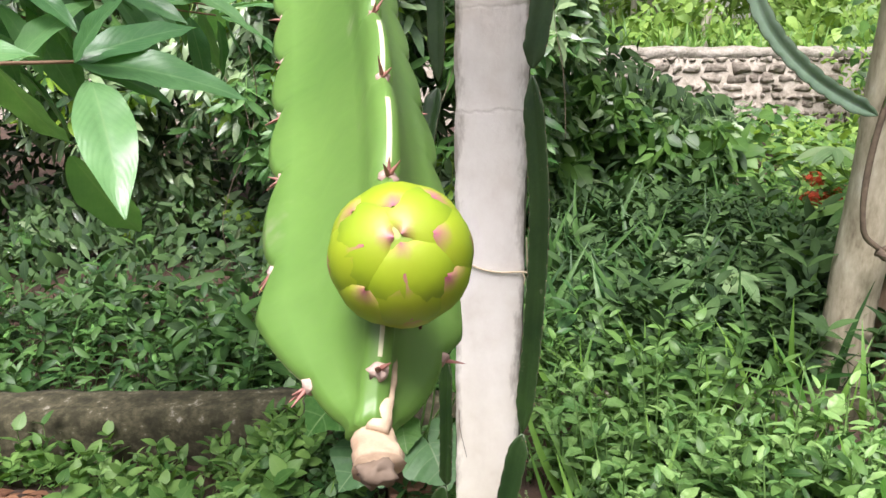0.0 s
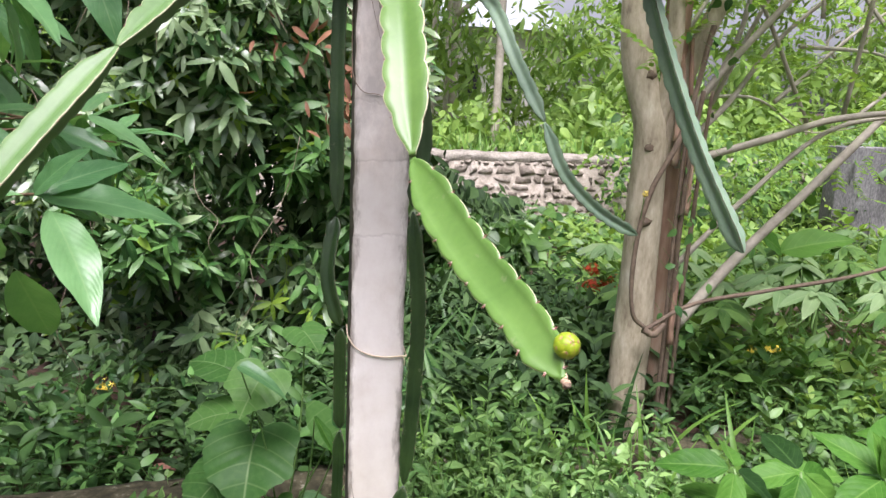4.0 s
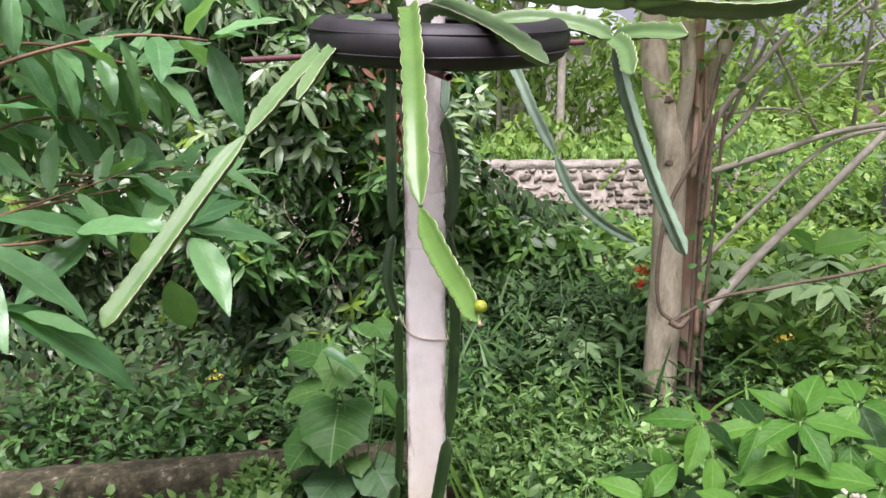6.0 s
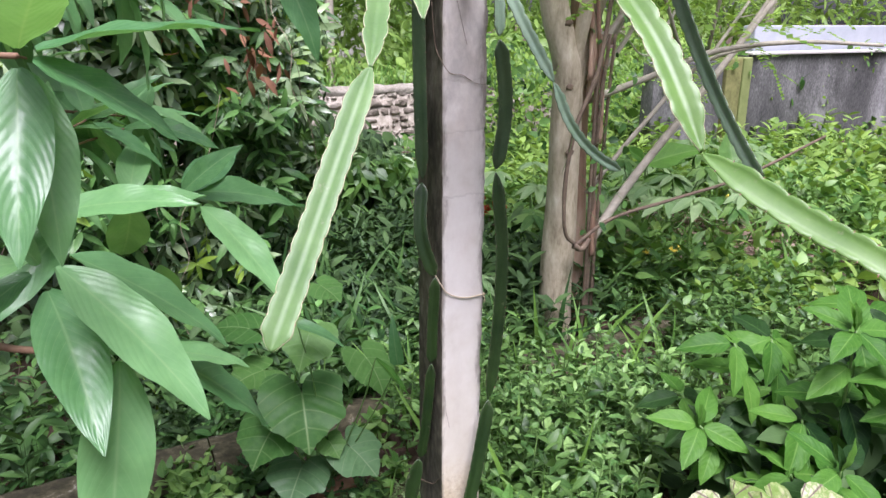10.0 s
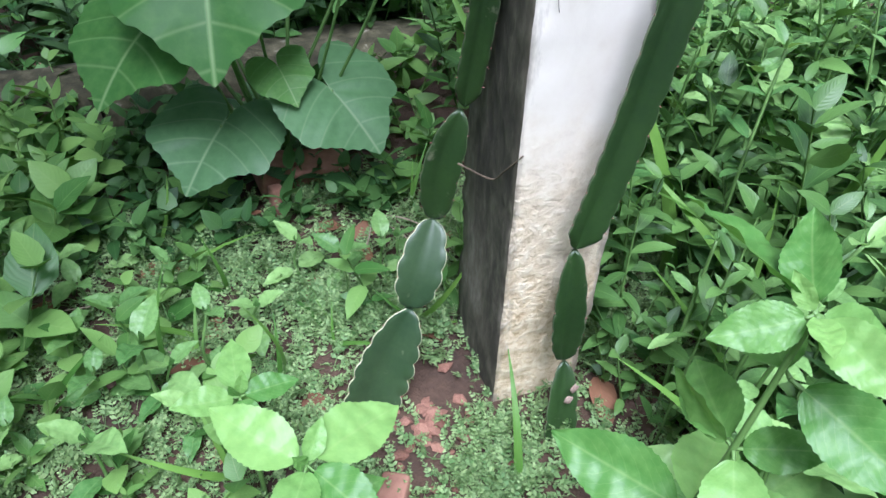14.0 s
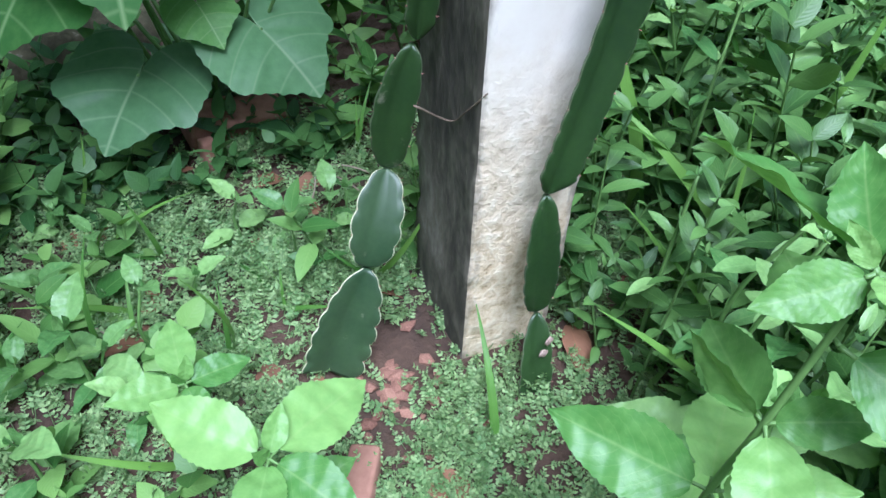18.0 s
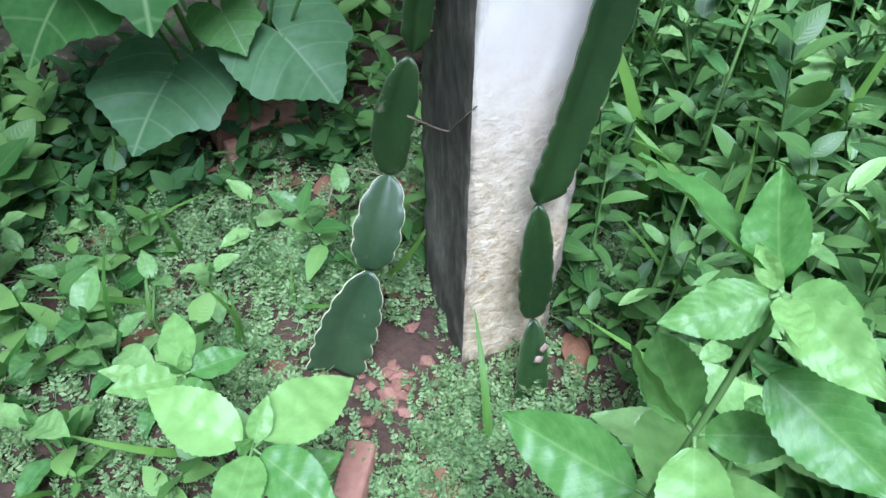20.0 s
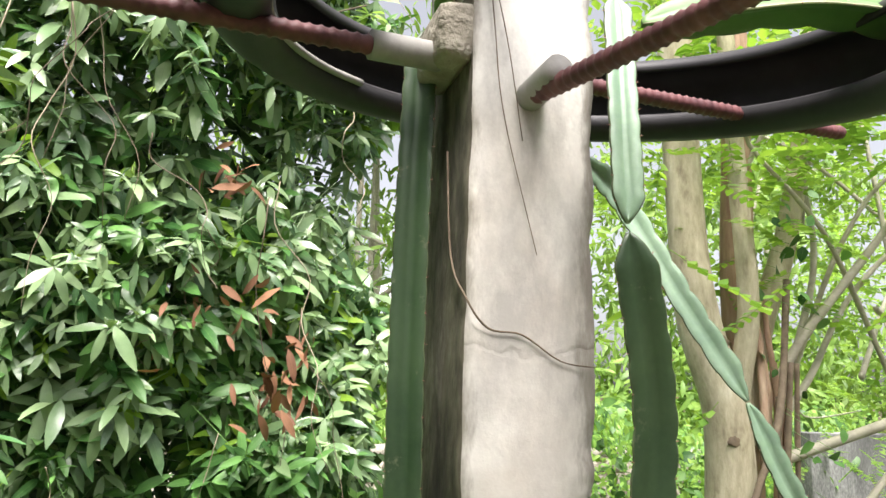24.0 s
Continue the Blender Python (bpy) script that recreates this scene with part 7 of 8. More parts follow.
def twig_leaves(e, rr, path, r, leaf, kind, mat, count, droop=0.3, twig_mat=TWIG, end_whorl=5):
    """A twig with alternate leaves and a tuft at its end."""
    C = curve_points(path, 24)
    o = np.array(e.location)
    tube("twig", [tuple(p - o) for p in C[::4]], r, r * 0.5, twig_mat, e, sides=7, n=24)
    for k in range(count + end_whorl):
        f = 0.25 + 0.75 * min(1.0, k / max(1, count))
        p = Vector(C[min(24, int(f * 24))])
        t = Vector(C[min(24, int(f * 24))] - C[max(0, int(f * 24) - 2)]).normalized()
        a = k * 2.4 + rr.uniform(-0.4, 0.4)
        u = t.orthogonal().normalized()
        w = t.cross(u)
        d = (u * math.cos(a) + w * math.sin(a) + t * (0.35 if k < count else 0.7) + Vector((0, 0, -droop)) * rr.uniform(0.5, 1.6)).normalized()
        ln = leaf * rr.uniform(0.7, 1.15)
        b = p + d * ln * 0.08
        add_leaf(kind, b, b + d * ln, (rr.uniform(-0.4, 0.4), rr.uniform(-0.7, 0.1), 1), mat, e, rr)


def left_shrub():
    """The long-leaved shrub that reaches in beside the path."""
    rr = random.Random(15)
    e = thing("long_leaved_shrub", "shrub with long pointed glossy green leaves on thin brown twigs", "shrub", at=(-1.25, -0.35, 0.0))
    o = e.location
    tube("main_stem", [(0, 0, -0.05), (0.03, 0.02, 0.5), (0.06, 0.0, 1.0), (0.05, 0.05, 1.6), (0.0, 0.1, 2.2)], 0.03, 0.014, TWIG, e, sides=9, n=30, wobble=0.06)
    node = Vector((-0.775, -0.735, 1.195))
    tube("twig", [tuple(Vector(p) - o) for p in ((-1.2, -0.35, 1.0), (-1.0, -0.55, 1.18), (-0.85, -0.7, 1.2), tuple(node))], 0.006, 0.0035, TWIG, e, sides=7, n=20)
    for b, t, n in ((Vector((-0.752, -0.755, 1.19)), (-0.786, -0.862, 0.966), (0.05, -0.9, 0.4)), (Vector((-0.8, -0.73, 1.3)), (-0.65, -0.855, 1.17), (0.35, -0.6, 0.7)),
                    (Vector((-0.71, -0.7, 1.17)), (-0.585, -0.66, 1.13), (0.2, -0.3, 0.95)), (Vector((-0.735, -0.7, 1.18)), (-0.514, -0.568, 0.995), (0.1, -0.45, 0.9)),
                    (Vector((-0.817, -0.673, 1.255)), (-0.765, -0.87, 1.165), (0.1, -0.6, 0.8)), (Vector((-0.79, -0.66, 1.29)), (-0.589, -0.643, 1.165), (0.1, -0.3, 0.95)),
                    (Vector((-0.83, -0.68, 1.28)), (-0.93, -0.76, 1.24), (-0.1, -0.5, 0.8)), (Vector((-0.83, -0.7, 1.3)), (-0.97, -0.8, 1.33), (-0.1, -0.5, 0.8)), (Vector((-0.82, -0.68, 1.29)), (-0.85, -0.72, 1.36), (0.3, -0.8, 0.3)),
                    (node, (-0.665, -0.62, 1.16), (0.0, -0.3, 1.0))):
        add_leaf("long", b, t, n, LEAF_LONG, e, rr)
    # twig that reaches further back towards the post
    n2 = Vector((-0.6, -0.04, 1.22))
    tube("twig", [tuple(Vector(p) - o) for p in ((-1.2, -0.3, 1.22), (-0.95, -0.22, 1.21), (-0.82, -0.18, 1.224), tuple(n2))], 0.005, 0.003, TWIG, e, sides=7, n=20, label="reddish brown twig")
    for b, t, n in ((Vector((-0.568, -0.053, 1.19)), (-0.423, -0.25, 1.058), (0.5, -0.8, 0.4)), (n2, (-0.335, 0.028, 1.2), (0, -0.5, 0.8)), (Vector((-0.8, -0.18, 1.23)), (-0.57, -0.19, 1.275), (0, -0.5, 0.9)), (Vector((-0.82, -0.18, 1.235)), (-0.6, -0.27, 1.29), (0, -0.5, 0.9)),
                    (Vector((-0.66, 0.0, 1.06)), (-0.646, 0.18, 0.82), (0.1, -0.9, 0.35)), (n2, (-0.45, 0.1, 1.3), (0, -0.7, 0.6)), (n2, (-0.5, -0.1, 1.33), (0, -0.7, 0.6)), (n2, (-0.48, 0.08, 1.16), (0.1, -0.6, 0.8)), (n2 + Vector((-0.1, 0, 0)), (-0.66, 0.12, 1.35), (0, -0.6, 0.7)),
                    (n2 + Vector((-0.2, -0.1, 0)), (-0.9, -0.05, 1.3), (0, -0.7, 0.7)), (n2 + Vector((-0.1, -0.05, 0)), (-0.72, 0.08, 1.02), (0, -0.9, 0.3)), (n2 + Vector((-0.2, -0.1, 0)), (-0.95, -0.3, 1.08), (0, -0.7, 0.6)), (n2 + Vector((-0.2, -0.1, 0)), (-0.9, -0.35, 1.32), (0, -0.7, 0.6))):
        add_leaf("long", b, t, n, LEAF_LONG, e, rr)
    for q in range(6):
        a = (-1.1 + 0.05 * q, -0.25 + 0.06 * q, 1.24 + 0.03 * q)
        c = (-0.75 + rr.uniform(-0.1, 0.2), 0.05 + 0.12 * q, 1.26 + rr.uniform(-0.05, 0.16))
        twig_leaves(e, rr, [a, tuple((Vector(a) + Vector(c)) / 2), c], 0.004, 0.17, "long", LEAF_LONG, 7, 0.4, end_whorl=4)
    # Upper and rear twigs use the dark leaf copy for their backlit, shaded look.
    twig_leaves(e, rr, [(-1.22, -0.3, 1.45), (-0.95, -0.28, 1.62), (-0.65, -0.26, 1.7), (-0.45, -0.25, 1.69)], 0.006, 0.19, "long", LEAF_LONG_BACKLIT, 12, 0.35)
    twig_leaves(e, rr, [(-1.22, -0.35, 1.3), (-1.0, -0.6, 1.5), (-0.8, -0.8, 1.52)], 0.006, 0.2, "long", LEAF_LONG_BACKLIT, 8, 0.4)
    twig_leaves(e, rr, [(-1.2, -0.3, 1.7), (-1.0, -0.2, 1.85), (-0.7, -0.1, 1.95), (-0.5, 0.0, 1.95)], 0.006, 0.2, "long", LEAF_LONG_BACKLIT, 14, 0.4)
    twig_leaves(e, rr, [(-1.2, -0.3, 1.4), (-1.1, 0.1, 1.55), (-0.9, 0.4, 1.6)], 0.006, 0.2, "long", LEAF_LONG_BACKLIT, 14, 0.4)
    twig_leaves(e, rr, [(-1.2, -0.3, 1.1), (-1.15, 0.1, 1.15), (-1.0, 0.35, 1.2)], 0.006, 0.18, "long", LEAF_LONG_BACKLIT, 10, 0.4)
    twig_leaves(e, rr, [(-1.2, -0.3, 1.7), (-1.3, 0.1, 2.0), (-1.1, 0.3, 2.3)], 0.006, 0.2, "long", LEAF_LONG_BACKLIT, 12, 0.4)
    twig_leaves(e, rr, [(-1.22, -0.3, 1.9), (-1.0, 0.05, 2.05), (-0.75, 0.25, 2.1)], 0.006, 0.2, "long", LEAF_LONG_BACKLIT, 14, 0.4)
    twig_leaves(e, rr, [(-1.24, -0.3, 1.5), (-1.35, 0.2, 1.5), (-1.2, 0.5, 1.75)], 0.006, 0.2, "long", LEAF_LONG_BACKLIT, 16, 0.4)
    twig_leaves(e, rr, [(-1.25, -0.3, 1.2), (-1.5, 0.0, 1.3), (-1.45, 0.4, 1.5)], 0.006, 0.2, "long", LEAF_LONG_BACKLIT, 16, 0.4)
    # dense twigs above and behind, their leaves coloured dark as if backlit
    for q in range(9):
        a = (-1.22, -0.28, 1.35 + 0.1 * q)
        c = (rr.uniform(-1.05, -0.62), rr.uniform(-0.15, 0.7), 1.5 + 0.1 * q + rr.uniform(-0.1, 0.1))
        twig_leaves(e, rr, [a, tuple((Vector(a) + Vector(c)) / 2 + Vector((0, 0, 0.1))), c], 0.006, 0.2, "long", LEAF_LONG_BACKLIT, 12, 0.5)
    fan = Vector((-1.01, -0.85, 0.96))
    tube("twig", [tuple(Vector(p) - o) for p in ((-1.2, -0.4, 0.7), (-1.12, -0.66, 0.86), tuple(fan))], 0.006, 0.004, TWIG, e, sides=7, n=14)
    for t, n in (((-0.737, -0.691, 0.766), (0.3, -0.5, 0.8)), ((-0.817, -0.641, 0.874), (0.2, -0.5, 0.85)), ((-0.852, -0.514, 0.848), (0.2, -0.4, 0.9)), ((-0.723, -0.813, 0.777), (0.3, -0.6, 0.7)), ((-0.919, -0.665, 0.966), (0.1, -0.4, 0.9))):
        add_leaf("long_narrow", fan + Vector((rr.uniform(-0.015, 0.015), 0, rr.uniform(-0.02, 0.02))), t, n, LEAF_LONG, e, rr)


left_shrub()


def red_cluster(name, at, size, mat, parent, seed, count=26):
    """A dome of small four-petalled flowers on thin tubes."""
    rg = np.random.default_rng(seed)
    fo = Foliage()
    v = nrand(rg, count, 3)
    v[:, 2] = np.abs(v[:, 2]) * 0.8 + 0.05
    v /= np.linalg.norm(v, axis=1)[:, None]
    c = np.array(at) + v * size * rg.uniform(0.75, 1.05, (count, 1))
    fo.stalks(np.tile(np.array(at), (count, 1)) - np.array([0, 0, size * 0.4]), c, 0.0012)
    x, _, z = bases(v, nrand(rg, count, 3))
    for q in range(4):
        a = q * 1.571
        fo.leaves(T_PETAL, c, x * math.cos(a) + z * math.sin(a) + v * 0.15, v, np.full(count, size * 0.3))
    return tagged(fo.make(name, mat, parent), kind="stuff")


WEED = [(0.82, -0.68, -0.02), (0.835, -0.7, 0.3), (0.845, -0.715, 0.52), (0.885, -0.7, 0.64), (0.925, -0.69, 0.72)]


def right_shrub():
    rr = random.Random(18)
    e = thing("ixora_shrub", "leafy shrub with red flower clusters and broad green leaves", "shrub", at=(1.0, -0.45, 0.0))
    o = e.location
    # node, leaf length, number of leaves, fresh or dark
    whorls = (((0.921, -0.488, 0.81), 0.155, 5, True), ((0.638, -0.289, 0.505), 0.135, 4, True), ((0.615, -0.71, 0.625), 0.13, 4, True), ((0.802, -0.224, 0.69), 0.15, 4, False), ((0.826, -0.45, 0.56), 0.16, 4, False), ((1.151, -0.354, 0.79), 0.16, 5, False), ((1.031, -0.64, 0.72), 0.17, 4, False),
              ((0.95, -0.885, 0.86), 0.17, 3, False), ((0.98, -0.2, 0.66), 0.15, 5, False), ((0.72, -0.52, 0.47), 0.15, 4, False), ((0.75, -0.1, 0.48), 0.14, 4, False), ((1.3, -0.5, 0.7), 0.16, 5, False), ((1.35, -0.25, 0.6), 0.15, 4, False), ((1.2, -0.62, 0.5), 0.16, 4, False), ((0.6, -0.5, 0.36), 0.13, 4, False), ((1.2, 0.0, 0.52), 0.14, 4, False))
    for i, (node, size, cnt, fresh) in enumerate(whorls):
        node = Vector(node)
        foot = Vector((1.0 + (node.x - 1.0) * 0.25, -0.45 + (node.y + 0.45) * 0.25, 0.0))
        C = curve_points([tuple(foot), tuple(foot.lerp(node, 0.5) + Vector((0, 0, 0.06))), tuple(node)], 20)
        tube("stem", [tuple(Vector(p) - o) for p in C[::4]], 0.006, 0.003, STEM_GREEN, e, sides=7, n=16)
        face = Vector((rr.uniform(-0.15, 0.15), -0.5, 0.85)).normalized()
        side = Vector((1, 0, 0)).cross(face).normalized()
        ax = face.cross(side)
        az = rr.uniform(0, 6.28)
        for k in range(5 if fresh else 4):
            p = Vector(C[20 - k * 3])
            for q in range(cnt if k == 0 else 3):
                a = az + k * 0.9 + q * 6.283 / (cnt if k == 0 else 3) + rr.uniform(-0.25, 0.25)
                d = (ax * math.cos(a) + side * math.sin(a) + face * (0.12 if k == 0 and fresh else -0.05) + Vector((0, 0, -0.12 * (k + (0 if fresh else 2))))).normalized()
                ln = size * rr.uniform(0.75, 1.1)
                young = fresh and k == 0
                add_leaf("shrub", p + d * 0.012, p + d * (ln + 0.012), face + Vector((rr.uniform(-0.25, 0.25), rr.uniform(-0.2, 0.2), 0)), LEAF_YOUNG if young else LEAF_IXORA, e, rr, label="fresh light green leaf" if young else "")
        if fresh:
            for q in range(2):
                d = Vector((rr.uniform(-0.35, 0.35), rr.uniform(-0.3, 0.1), 1)).normalized()
                add_leaf("shrub", node, node + d * rr.uniform(0.05, 0.1), (0.2, -1, 0.2), LEAF_YOUNG, e, rr, label="fresh light green leaf")
    # Added inner leaves, dark in colour, stand for deep shade in the shrub.
    inner = Foliage()
    rg = np.random.default_rng(44)
    v = nrand(rg, 420, 3)
    v = v / np.linalg.norm(v, axis=1)[:, None] * rg.random((420, 1)) ** 0.4
    b = np.array([0.02, 0.06, 0.28]) + v * np.array([0.42, 0.36, 0.27])
    inner.leaves(leaf_template("acute", 0.62, 0.2, 0.35, 6, 4), b, nrand(rg, 420, 3) * np.array([0.6, 0.6, 0.3]) + np.array([0, -0.1, -0.15]), nrand(rg, 420, 3) * 0.35 + np.array([0, -0.4, 0.9]), rg.uniform(0.08, 0.15, 420))
    tagged(inner.make("inner_leaves", LEAF_SHADE_COLOUR, e, "leaves deep inside the shrub, coloured dark as shade"), kind="stuff")
    red_cluster("flower_head", tuple(Vector((0.955, -0.89, 0.985)) - o), 0.06, PETAL_RED, e, 1, 60)["label"] = "scarlet red flower cluster"
    red_cluster("flower_head", tuple(Vector((0.965, -0.885, 0.89)) - o), 0.056, PETAL_RED, e, 2, 60)["label"] = "scarlet red flower cluster"
    red_cluster("flower_head", tuple(Vector((1.1, -0.2, 0.35)) - o), 0.03, PETAL_RED, e, 3, 20)
    w = thing("white_flowered_weed", "thin yellow-green weed with tiny white flower heads", "weed", at=WEED[0])
    o = w.location
    tube("stalk", [tuple(Vector(p) - o) for p in WEED], 0.003, 0.0015, STEM_GREEN, w, sides=6, n=24)
    C = curve_points(WEED[2:], 12)
    for i in range(13):
        p = Vector(C[min(12, i)])
        a = i * 2.4
        d = Vector((math.cos(a), 0.5 * math.sin(a), rr.uniform(-0.3, 0.4))).normalized()
        add_leaf("weed", p, p + d * rr.uniform(0.035, 0.065), (0, -0.6, 0.8), LEAF_BRIGHT, w, rr)
    top = Vector(WEED[-1])
    for i in range(9):
        bm = bmesh.new()
        h = top + Vector((rr.uniform(-0.02, 0.05), rr.uniform(-0.02, 0.02), rr.uniform(-0.02, 0.03)))
        lump(bm, 0.0055, h - o, 0.25, i, 2)
        part("floret", bm, PETAL_WHITE, w)
        tube("flower_stalk", [tuple(top - o), tuple((top + h) / 2 - o + Vector((0, 0, -0.004))), tuple(h - o)], 0.0009, 0.0007, STEM_GREEN, w, sides=4, n=5)


right_shrub()


def caladium():
    rr = random.Random(22)
    px, py = 0.2, -0.86
    pot = thing("plant_pot", "dark plastic plant pot holding the caladium", "plant pot", at=(px, py, -0.02))
    prof = [(0.0, 0.0), (0.1, 0.0), (0.105, 0.01), (0.14, 0.36), (0.152, 0.365), (0.154, 0.39), (0.14, 0.392), (0.13, 0.35), (0.0, 0.35)]
    V, F = [], []
    n = 32
    for i in range(n):
        t = 2 * math.pi * i / n
        for r, z in prof:
            V.append((r * math.cos(t), r * math.sin(t), z))
    k = len(prof)
    for i in range(n):
        for j in range(k - 1):
            F.append((i * k + j, ((i + 1) % n) * k + j, ((i + 1) % n) * k + j + 1, i * k + j + 1))
    obj("pot_body", mesh_from("pot_body", V, F), POT, pot)
    bm = bmesh.new()
    bmesh.ops.create_circle(bm, cap_ends=True, segments=24, radius=0.128, matrix=Matrix.Translation((0, 0, 0.345)))
    part("potting_soil", bm, SOIL, pot)
    e = thing("caladium", "caladium with cream leaves veined green and purple", "caladium", at=(px, py, 0.32))
    spots = ((0.03, -0.86, 0.73), (0.11, -0.815, 0.725), (0.14, -0.93, 0.7), (0.24, -0.84, 0.72), (0.185, -0.79, 0.715), (0.357, -0.89, 0.712), (0.3, -0.95, 0.66), (0.07, -0.95, 0.64), (0.2, -1.0, 0.63), (0.29, -0.77, 0.68), (0.06, -0.77, 0.68), (0.38, -0.79, 0.66), (0.02, -1.0, 0.56), (0.34, -1.03, 0.58))
    for k, q in enumerate(spots):
        q = Vector(q)
        out = Vector((q.x - px, q.y - py - 0.05, 0)).normalized() + Vector((rr.uniform(-0.25, 0.25), -0.15, -0.45))
        out.normalize()
        size = rr.uniform(0.078, 0.1)
        q.z -= 0.015
        foot = q - out * 0.03
        add_leaf("caladium", foot, foot + out * size, Vector((0, -0.45, 0.85)) + out * 0.3 + Vector((rr.uniform(-0.25, 0.25), 0, 0)), LEAF_CALADIUM, e, rr)
        base = Vector((0.03 * math.cos(k * 2.4), 0.03 * math.sin(k * 2.4), 0))
        tube("leaf_stalk", [tuple(base), tuple(base.lerp(foot - e.location, 0.6) + Vector((0, 0, 0.03))), tuple(foot - e.location)], 0.004, 0.003, TWIG, e, sides=6, n=10)
    for q in ((0.17, -1.04, 0.55), (0.26, -1.05, 0.53)):
        add_leaf("caladium", q, (q[0] + 0.03, q[1] - 0.08, q[2] - 0.06), (0, -0.7, 0.7), LEAF_DRY, e, rr, label="withered reddish brown leaf")
    c = thing("croton", "small croton with yellow and red blotched leaves", "croton", at=(-0.44, -0.86, 0.0))
    tube("stem", [(0, 0, -0.03), (0.01, 0.0, 0.3), (0.0, 0.01, 0.6)], 0.006, 0.004, TWIG, c, sides=7, n=10)
    for i in range(9):
        a = i * 2.4
        b = Vector((-0.44 + 0.01 * math.cos(a), -0.86 + 0.01 * math.sin(a), 0.5 + 0.012 * i))
        d = Vector((math.cos(a), math.sin(a), 0.35)).normalized()
        add_leaf("caladium", b, b + d * rr.uniform(0.07, 0.1), (0.2 * math.cos(a), -0.4, 1), LEAF_CROTON, c, rr)


caladium()


def back_plants():
    rr = random.Random(25)
    # big lobed leaves right of the tree
    for i, (x, y, h) in enumerate(((2.45, 1.95, 0.75), (2.75, 2.2, 0.6), (2.2, 2.3, 0.55), (3.0, 1.6, 0.5), (1.1, 1.95, 0.3), (2.2, 1.42, 0.72), (1.75, 1.9, 0.5), (3.4, 2.4, 0.7), (1.95, 2.7, 0.6))):
        e = thing("papaya_seedling", "papaya seedling with deeply lobed leaves", "plant", "papaya seedlings", at=(x, y, ground_z(x, y)))
        tube("stalk", [(0, 0, -0.02), (0.02, 0, h * 0.5), (0.0, -0.02, h * 0.85)], 0.012, 0.007, STEM_GREEN, e, sides=7, n=10)
        for k in range(6):
            a = k * 1.05 + rr.uniform(-0.3, 0.3)
            c = Vector((x + 0.26 * math.cos(a), y - 0.02 + 0.26 * math.sin(a), e.location.z + h * (0.9 + 0.12 * rr.random())))
            tube("leaf_stalk", [(0, -0.02, h * 0.8), tuple((c - e.location) * 0.6 + Vector((0, 0, 0.12 * h))), tuple(c - e.location)], 0.004, 0.003, STEM_GREEN, e, sides=5, n=8)
            fo = Foliage()
            m = 7
            an = np.linspace(-2.2, 2.2, m) + a
            d = np.stack([np.cos(an), np.sin(an), np.full(m, -0.12)], 1)
            fo.leaves(T_NARROW[k % 3], np.tile(np.array(c - e.location), (m, 1)), d, np.tile([0, -0.4, 1.0], (m, 1)), 0.17 * (1.2 - 0.14 * np.abs(np.linspace(-3, 3, m))))
            fo.leaves(T_NARROW[(k + 1) % 3], np.tile(np.array(c - e.location), (m, 1)), d + 0.25 * nrand(np.random.default_rng(k), m, 3), np.tile([0, -0.4, 1.0], (m, 1)), 0.1 * np.ones(m))
            fo.make("lobed_leaf", LEAF_PALE if i % 3 else LEAF_LOW, e)
    for i, (x, y, z0, L) in enumerate(((3.15, 1.95, 0.46, 0.44), (2.5, 2.15, 0.66, 0.36))):
        e = thing("young_banana_leaf", "young plant with one broad upright yellow-green leaf", "plant", at=(x, y, ground_z(x, y)))
        tube("stalk", [(0, 0, -0.02), (0.01, 0, z0 * 0.5), (0.0, 0.0, z0 + 0.02)], 0.012, 0.006, STEM_GREEN, e, sides=7, n=10)
        add_leaf("weed_flat" if i == 0 else "shrub", (x, y, z0), (x + (0.06 if i == 0 else 0.34), y + (0.22 if i == 0 else -0.15), z0 + (L * 0.9 if i == 0 else 0.16)), (-0.3, -0.8, 0.6 if i == 0 else 1.0), LEAF_BRIGHT, e, rr)
        if i:
            add_leaf("shrub", (x, y, z0), (x - 0.2, y - 0.1, z0 + 0.15), (0.2, -0.8, 0.6), LEAF_BRIGHT, e, rr)
            add_leaf("shrub", (x, y, z0 - 0.1), (x + 0.15, y - 0.2, z0 - 0.05), (0.2, -0.8, 0.6), LEAF_BRIGHT, e, rr)
    fl = thing("flowering_bush", "bush with fading orange-red flower heads", "bush", at=(1.89, 3.12, 0.1))
    for i in range(5):
        red_cluster("flower_head", (rr.uniform(-0.13, 0.13), rr.uniform(-0.1, 0.05), 0.15 + rr.uniform(-0.06, 0.08)), 0.065, PETAL_ORANGE, fl, 30 + i, 26)
    tube("stem", [(0, 0.05, -0.45), (0, 0.03, -0.1), (0, 0, 0.12)], 0.01, 0.006, TWIG, fl, sides=6, n=6)
    for i, (x, y, z, s) in enumerate(((-1.04, 1.9, 0.03, 0.05), (1.72, 1.0, 0.5, 0.03), (1.9, 1.4, 0.35, 0.025), (1.15, 1.08, 1.1, 0.02), (2.8, 1.7, 0.5, 0.03))):
        y_ = thing("yellow_flower", "small yellow flower among the leaves", "flower", "yellow flowers", at=(x, y, z))
        red_cluster("petals", (0, 0, 0), s, PETAL_YELLOW, y_, 50 + i, 9)
        tube("stalk", [(0, 0, -s * 0.4), (0.02, 0.06, -0.12), (0.03, 0.12, -0.22)], 0.002, 0.0015, STEM_GREEN, y_, sides=5, n=6)
    pile = thing("dry_leaf_pile", "heap of dry brown straw and fallen leaves", "leaf pile", at=(3.15, 2.4, 0.0))
    fo = Foliage()
    rg = np.random.default_rng(5)
    m = 1300
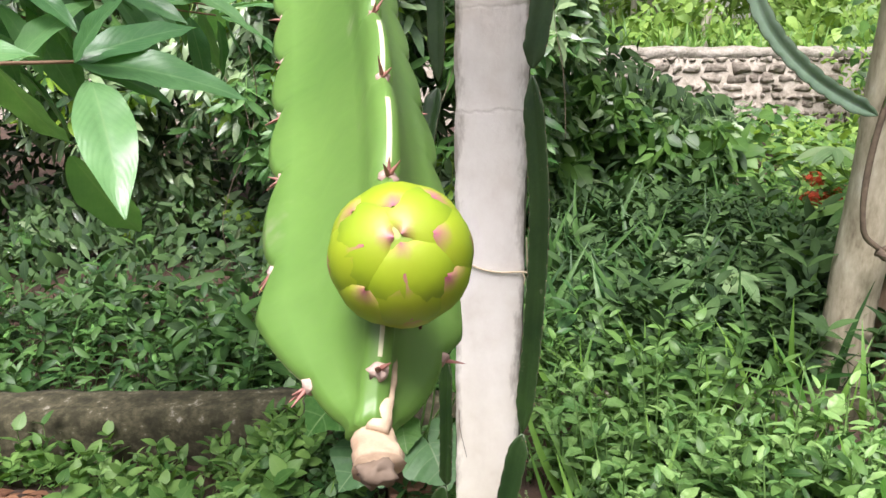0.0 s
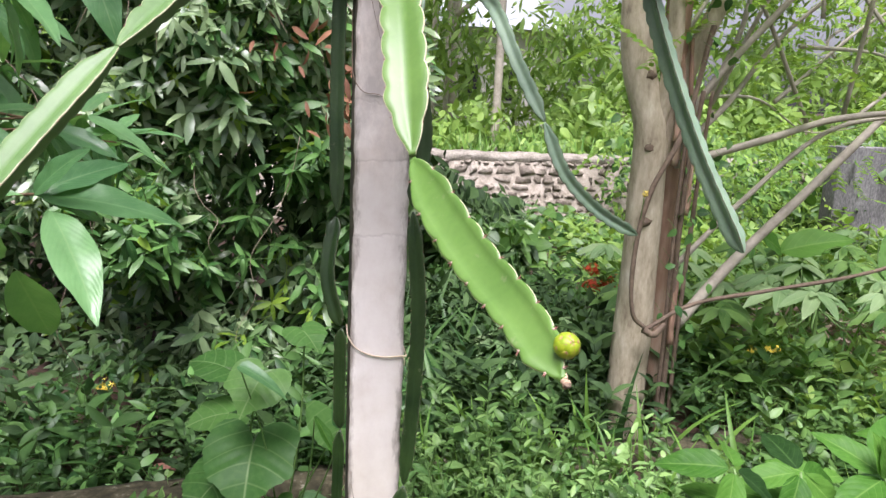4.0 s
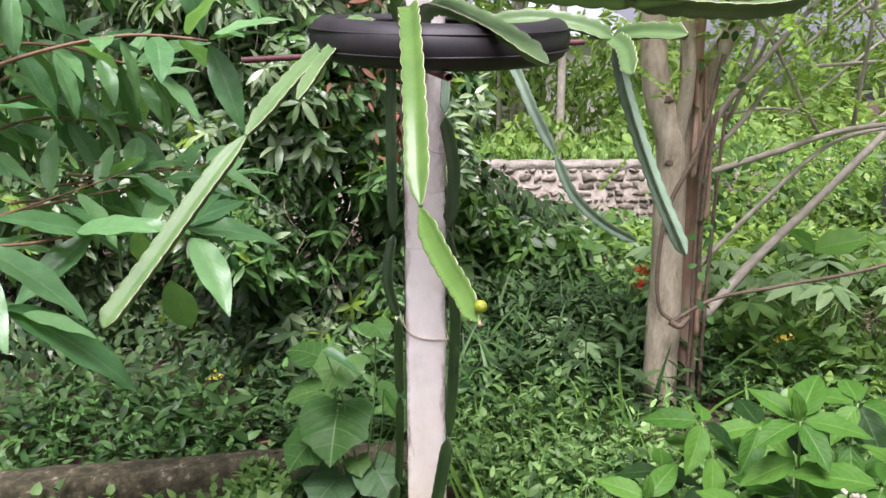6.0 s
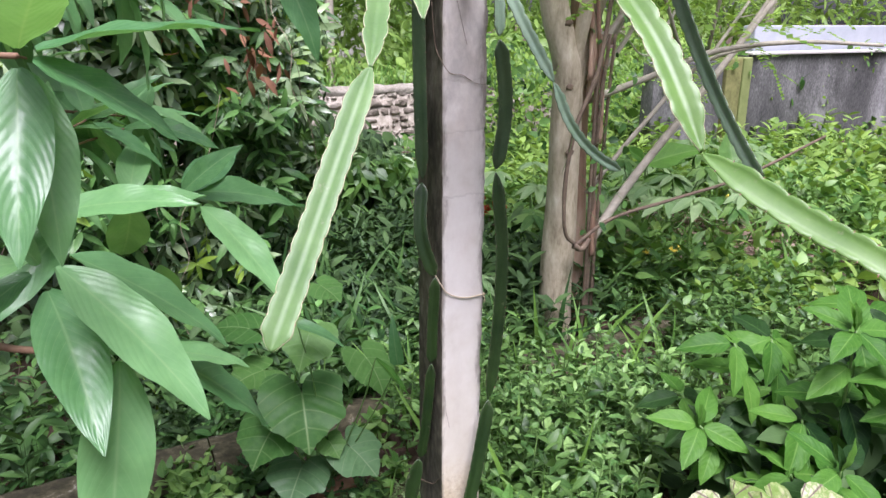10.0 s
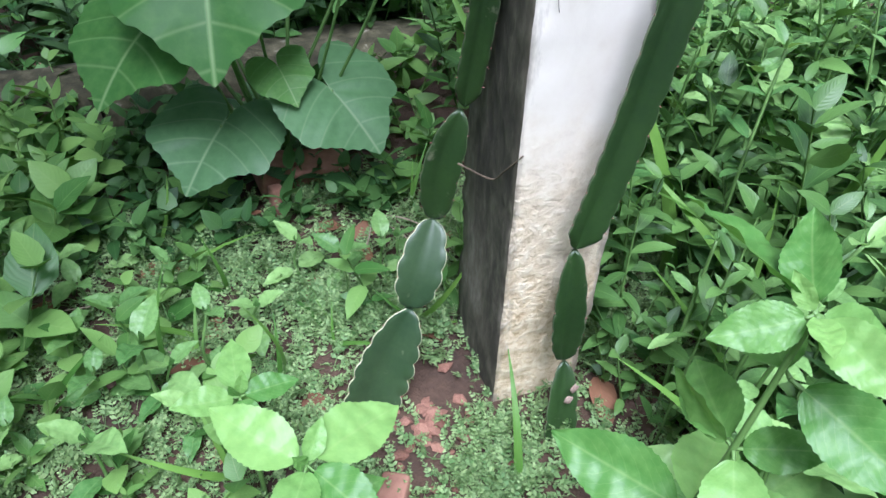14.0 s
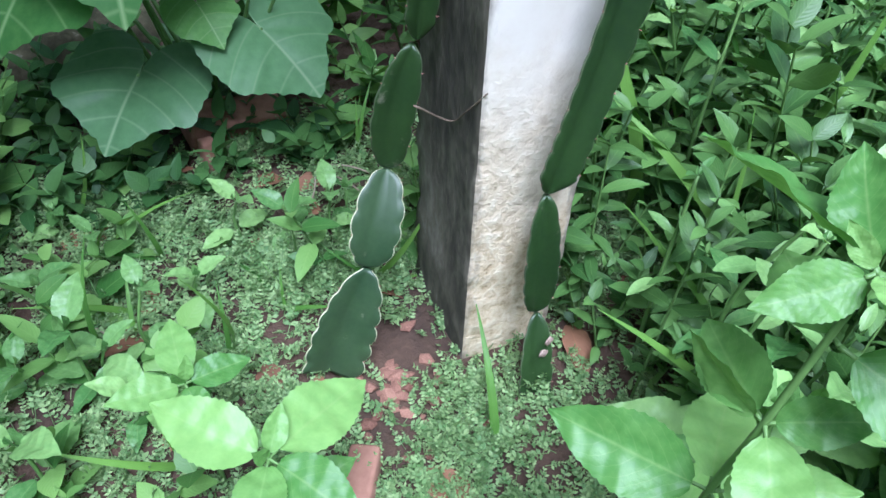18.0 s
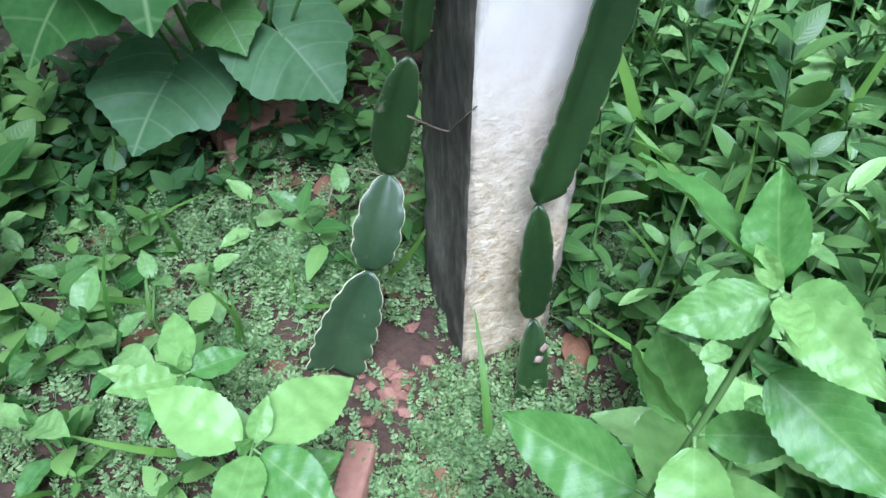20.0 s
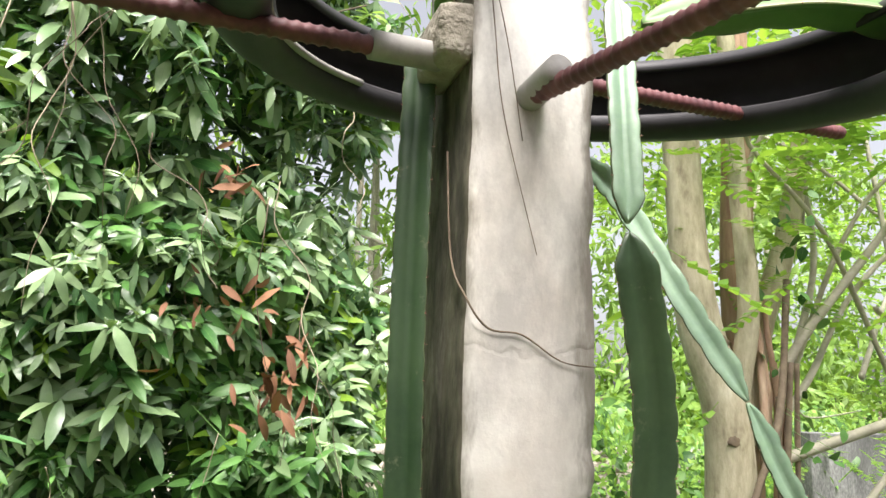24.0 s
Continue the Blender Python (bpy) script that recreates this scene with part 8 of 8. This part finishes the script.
    b = np.stack([rg.standard_normal(m) * 0.42, rg.standard_normal(m) * 0.36, np.abs(rg.standard_normal(m)) * 0.07], 1)
    fo.leaves(T_BLADE[0], b, nrand(rg, m, 3) * np.array([1, 1, 0.25]), nrand(rg, m, 3) * 0.3 + np.array([0, 0, 1.0]), rg.uniform(0.1, 0.4, m))
    tagged(fo.make("dry_straw", LEAF_STRAW, pile))


back_plants()


def trunk_vine_leaves():
    rng = np.random.default_rng(91)
    m = 60
    z = rng.uniform(0.3, 2.0, m)
    b = np.stack([1.41 + 0.05 * rng.standard_normal(m), 1.16 + 0.06 * rng.standard_normal(m), z], 1)
    fo = Foliage()
    fo.stalks(b + np.array([0.0, 0.08, 0.03]), b, 0.0012)
    fo.leaves(T_ROUND[0], b, nrand(rng, m, 3) * 0.5 + np.array([0, -0.3, -0.5]), nrand(rng, m, 3) * 0.5 + np.array([0, -0.8, 0.5]), rng.uniform(0.025, 0.06, m))
    tagged(fo.make("vine_leaves", LEAF_WEED_MASS), "small fresh vine leaves on the tree trunk", "leaves", kind="stuff")


trunk_vine_leaves()


# ---- litter ----
def litter():
    rr = random.Random(33)
    shards = []
    for s in range(5):
        bm = bmesh.new()
        lump(bm, 0.5, (0, 0, 0), 0.25, s, 1, (1, 0.8, 0.4))
        me = bpy.data.meshes.new("shard")
        bm.to_mesh(me)
        bm.free()
        shards.append(me)
    for i in range(48):
        a, r = rr.uniform(0, 6.28), abs(rr.gauss(0, 0.05))
        x, y = -0.085 + r * math.cos(a), -0.005 + r * math.sin(a)
        if x > -0.012 and -0.012 < y < PD:
            continue
        s = rr.uniform(0.008, 0.026)
        ob = obj("terracotta_shard", rr.choice(shards), TERRACOTTA)
        ob.matrix_world = pose(x, y, ground_z(x, y) + s * 0.15, rr.uniform(-25, 25), rr.uniform(-25, 25), rr.uniform(0, 360)) @ Matrix.Scale(s, 4)
        tagged(ob, "small broken terracotta shard on the soil", "shard", "terracotta shards")
    for i, (x, y, sx, sy, sz, rz) in enumerate(((-0.16, -0.1, 0.07, 0.035, 0.03, 60), (-0.16, 0.54, 0.16, 0.07, 0.05, 8), (-0.212, 0.47, 0.025, 0.025, 0.055, 20), (-0.33, -0.16, 0.05, 0.04, 0.03, 0), (-0.764, 1.758, 0.11, 0.06, 0.075, 25), (-0.78, 0.35, 0.06, 0.05, 0.05, 30))):
        bm = bmesh.new()
        box(bm, (-sx / 2, -sy / 2, -sz / 2), (sx / 2, sy / 2, sz / 2), bevel=min(sx, sy, sz) * (0.42 if i == 4 else 0.18))
        for v in bm.verts:
            v.co += noise.noise_vector(v.co * 30 + Vector((i * 7, 0, 0))) * min(sx, sy, sz) * 0.16
        ob = part("brick_piece", bm, TERRACOTTA)
        ob.matrix_world = pose(x, y, ground_z(x, y) + sz * 0.35, rr.uniform(-12, 12), rr.uniform(-10, 10), rz)
        tagged(ob, "weathered broken brick lying in the soil", "brick", "broken bricks")
    for i in range(16):
        x, y, a, l = rr.uniform(-0.8, 0.3), rr.uniform(-0.35, 0.4), rr.uniform(0, 3.14), rr.uniform(0.05, 0.16)
        if -0.1 < x < 0.2 and -0.1 < y < 0.25:
            continue
        z = ground_z(x, y) + 0.012
        ob = tube("dry_stick", [(x, y, z), (x + l * 0.5 * math.cos(a), y + l * 0.5 * math.sin(a), z + 0.006), (x + l * math.cos(a + 0.1), y + l * math.sin(a + 0.1), z)], 0.0017, 0.001, STRAW, sides=5, n=8, seed=i)
        tagged(ob, "thin dry stick lying on the ground", "stick", "dry sticks")
    fo = Foliage()
    rg = np.random.default_rng(8)
    m = 420
    x, y = rg.uniform(-1.9, 1.8, m), rg.uniform(-1.0, 0.55, m)
    x[:150], y[:150] = -1.3 + 0.13 * rg.standard_normal(150), 0.32 + 0.1 * rg.standard_normal(150)
    b = np.stack([x, y, np.array([ground_z(p, q) + 0.006 for p, q in zip(x, y)])], 1)
    fo.leaves(T_WEED[0], b, nrand(rg, m, 3) * np.array([1, 1, 0.1]), nrand(rg, m, 3) * 0.2 + np.array([0, 0, 1.0]), rg.uniform(0.03, 0.1, m))
    tagged(fo.make("leaf_litter", LEAF_DRY), "fallen dry brown leaves on the soil", "leaf litter", kind="stuff")


litter()
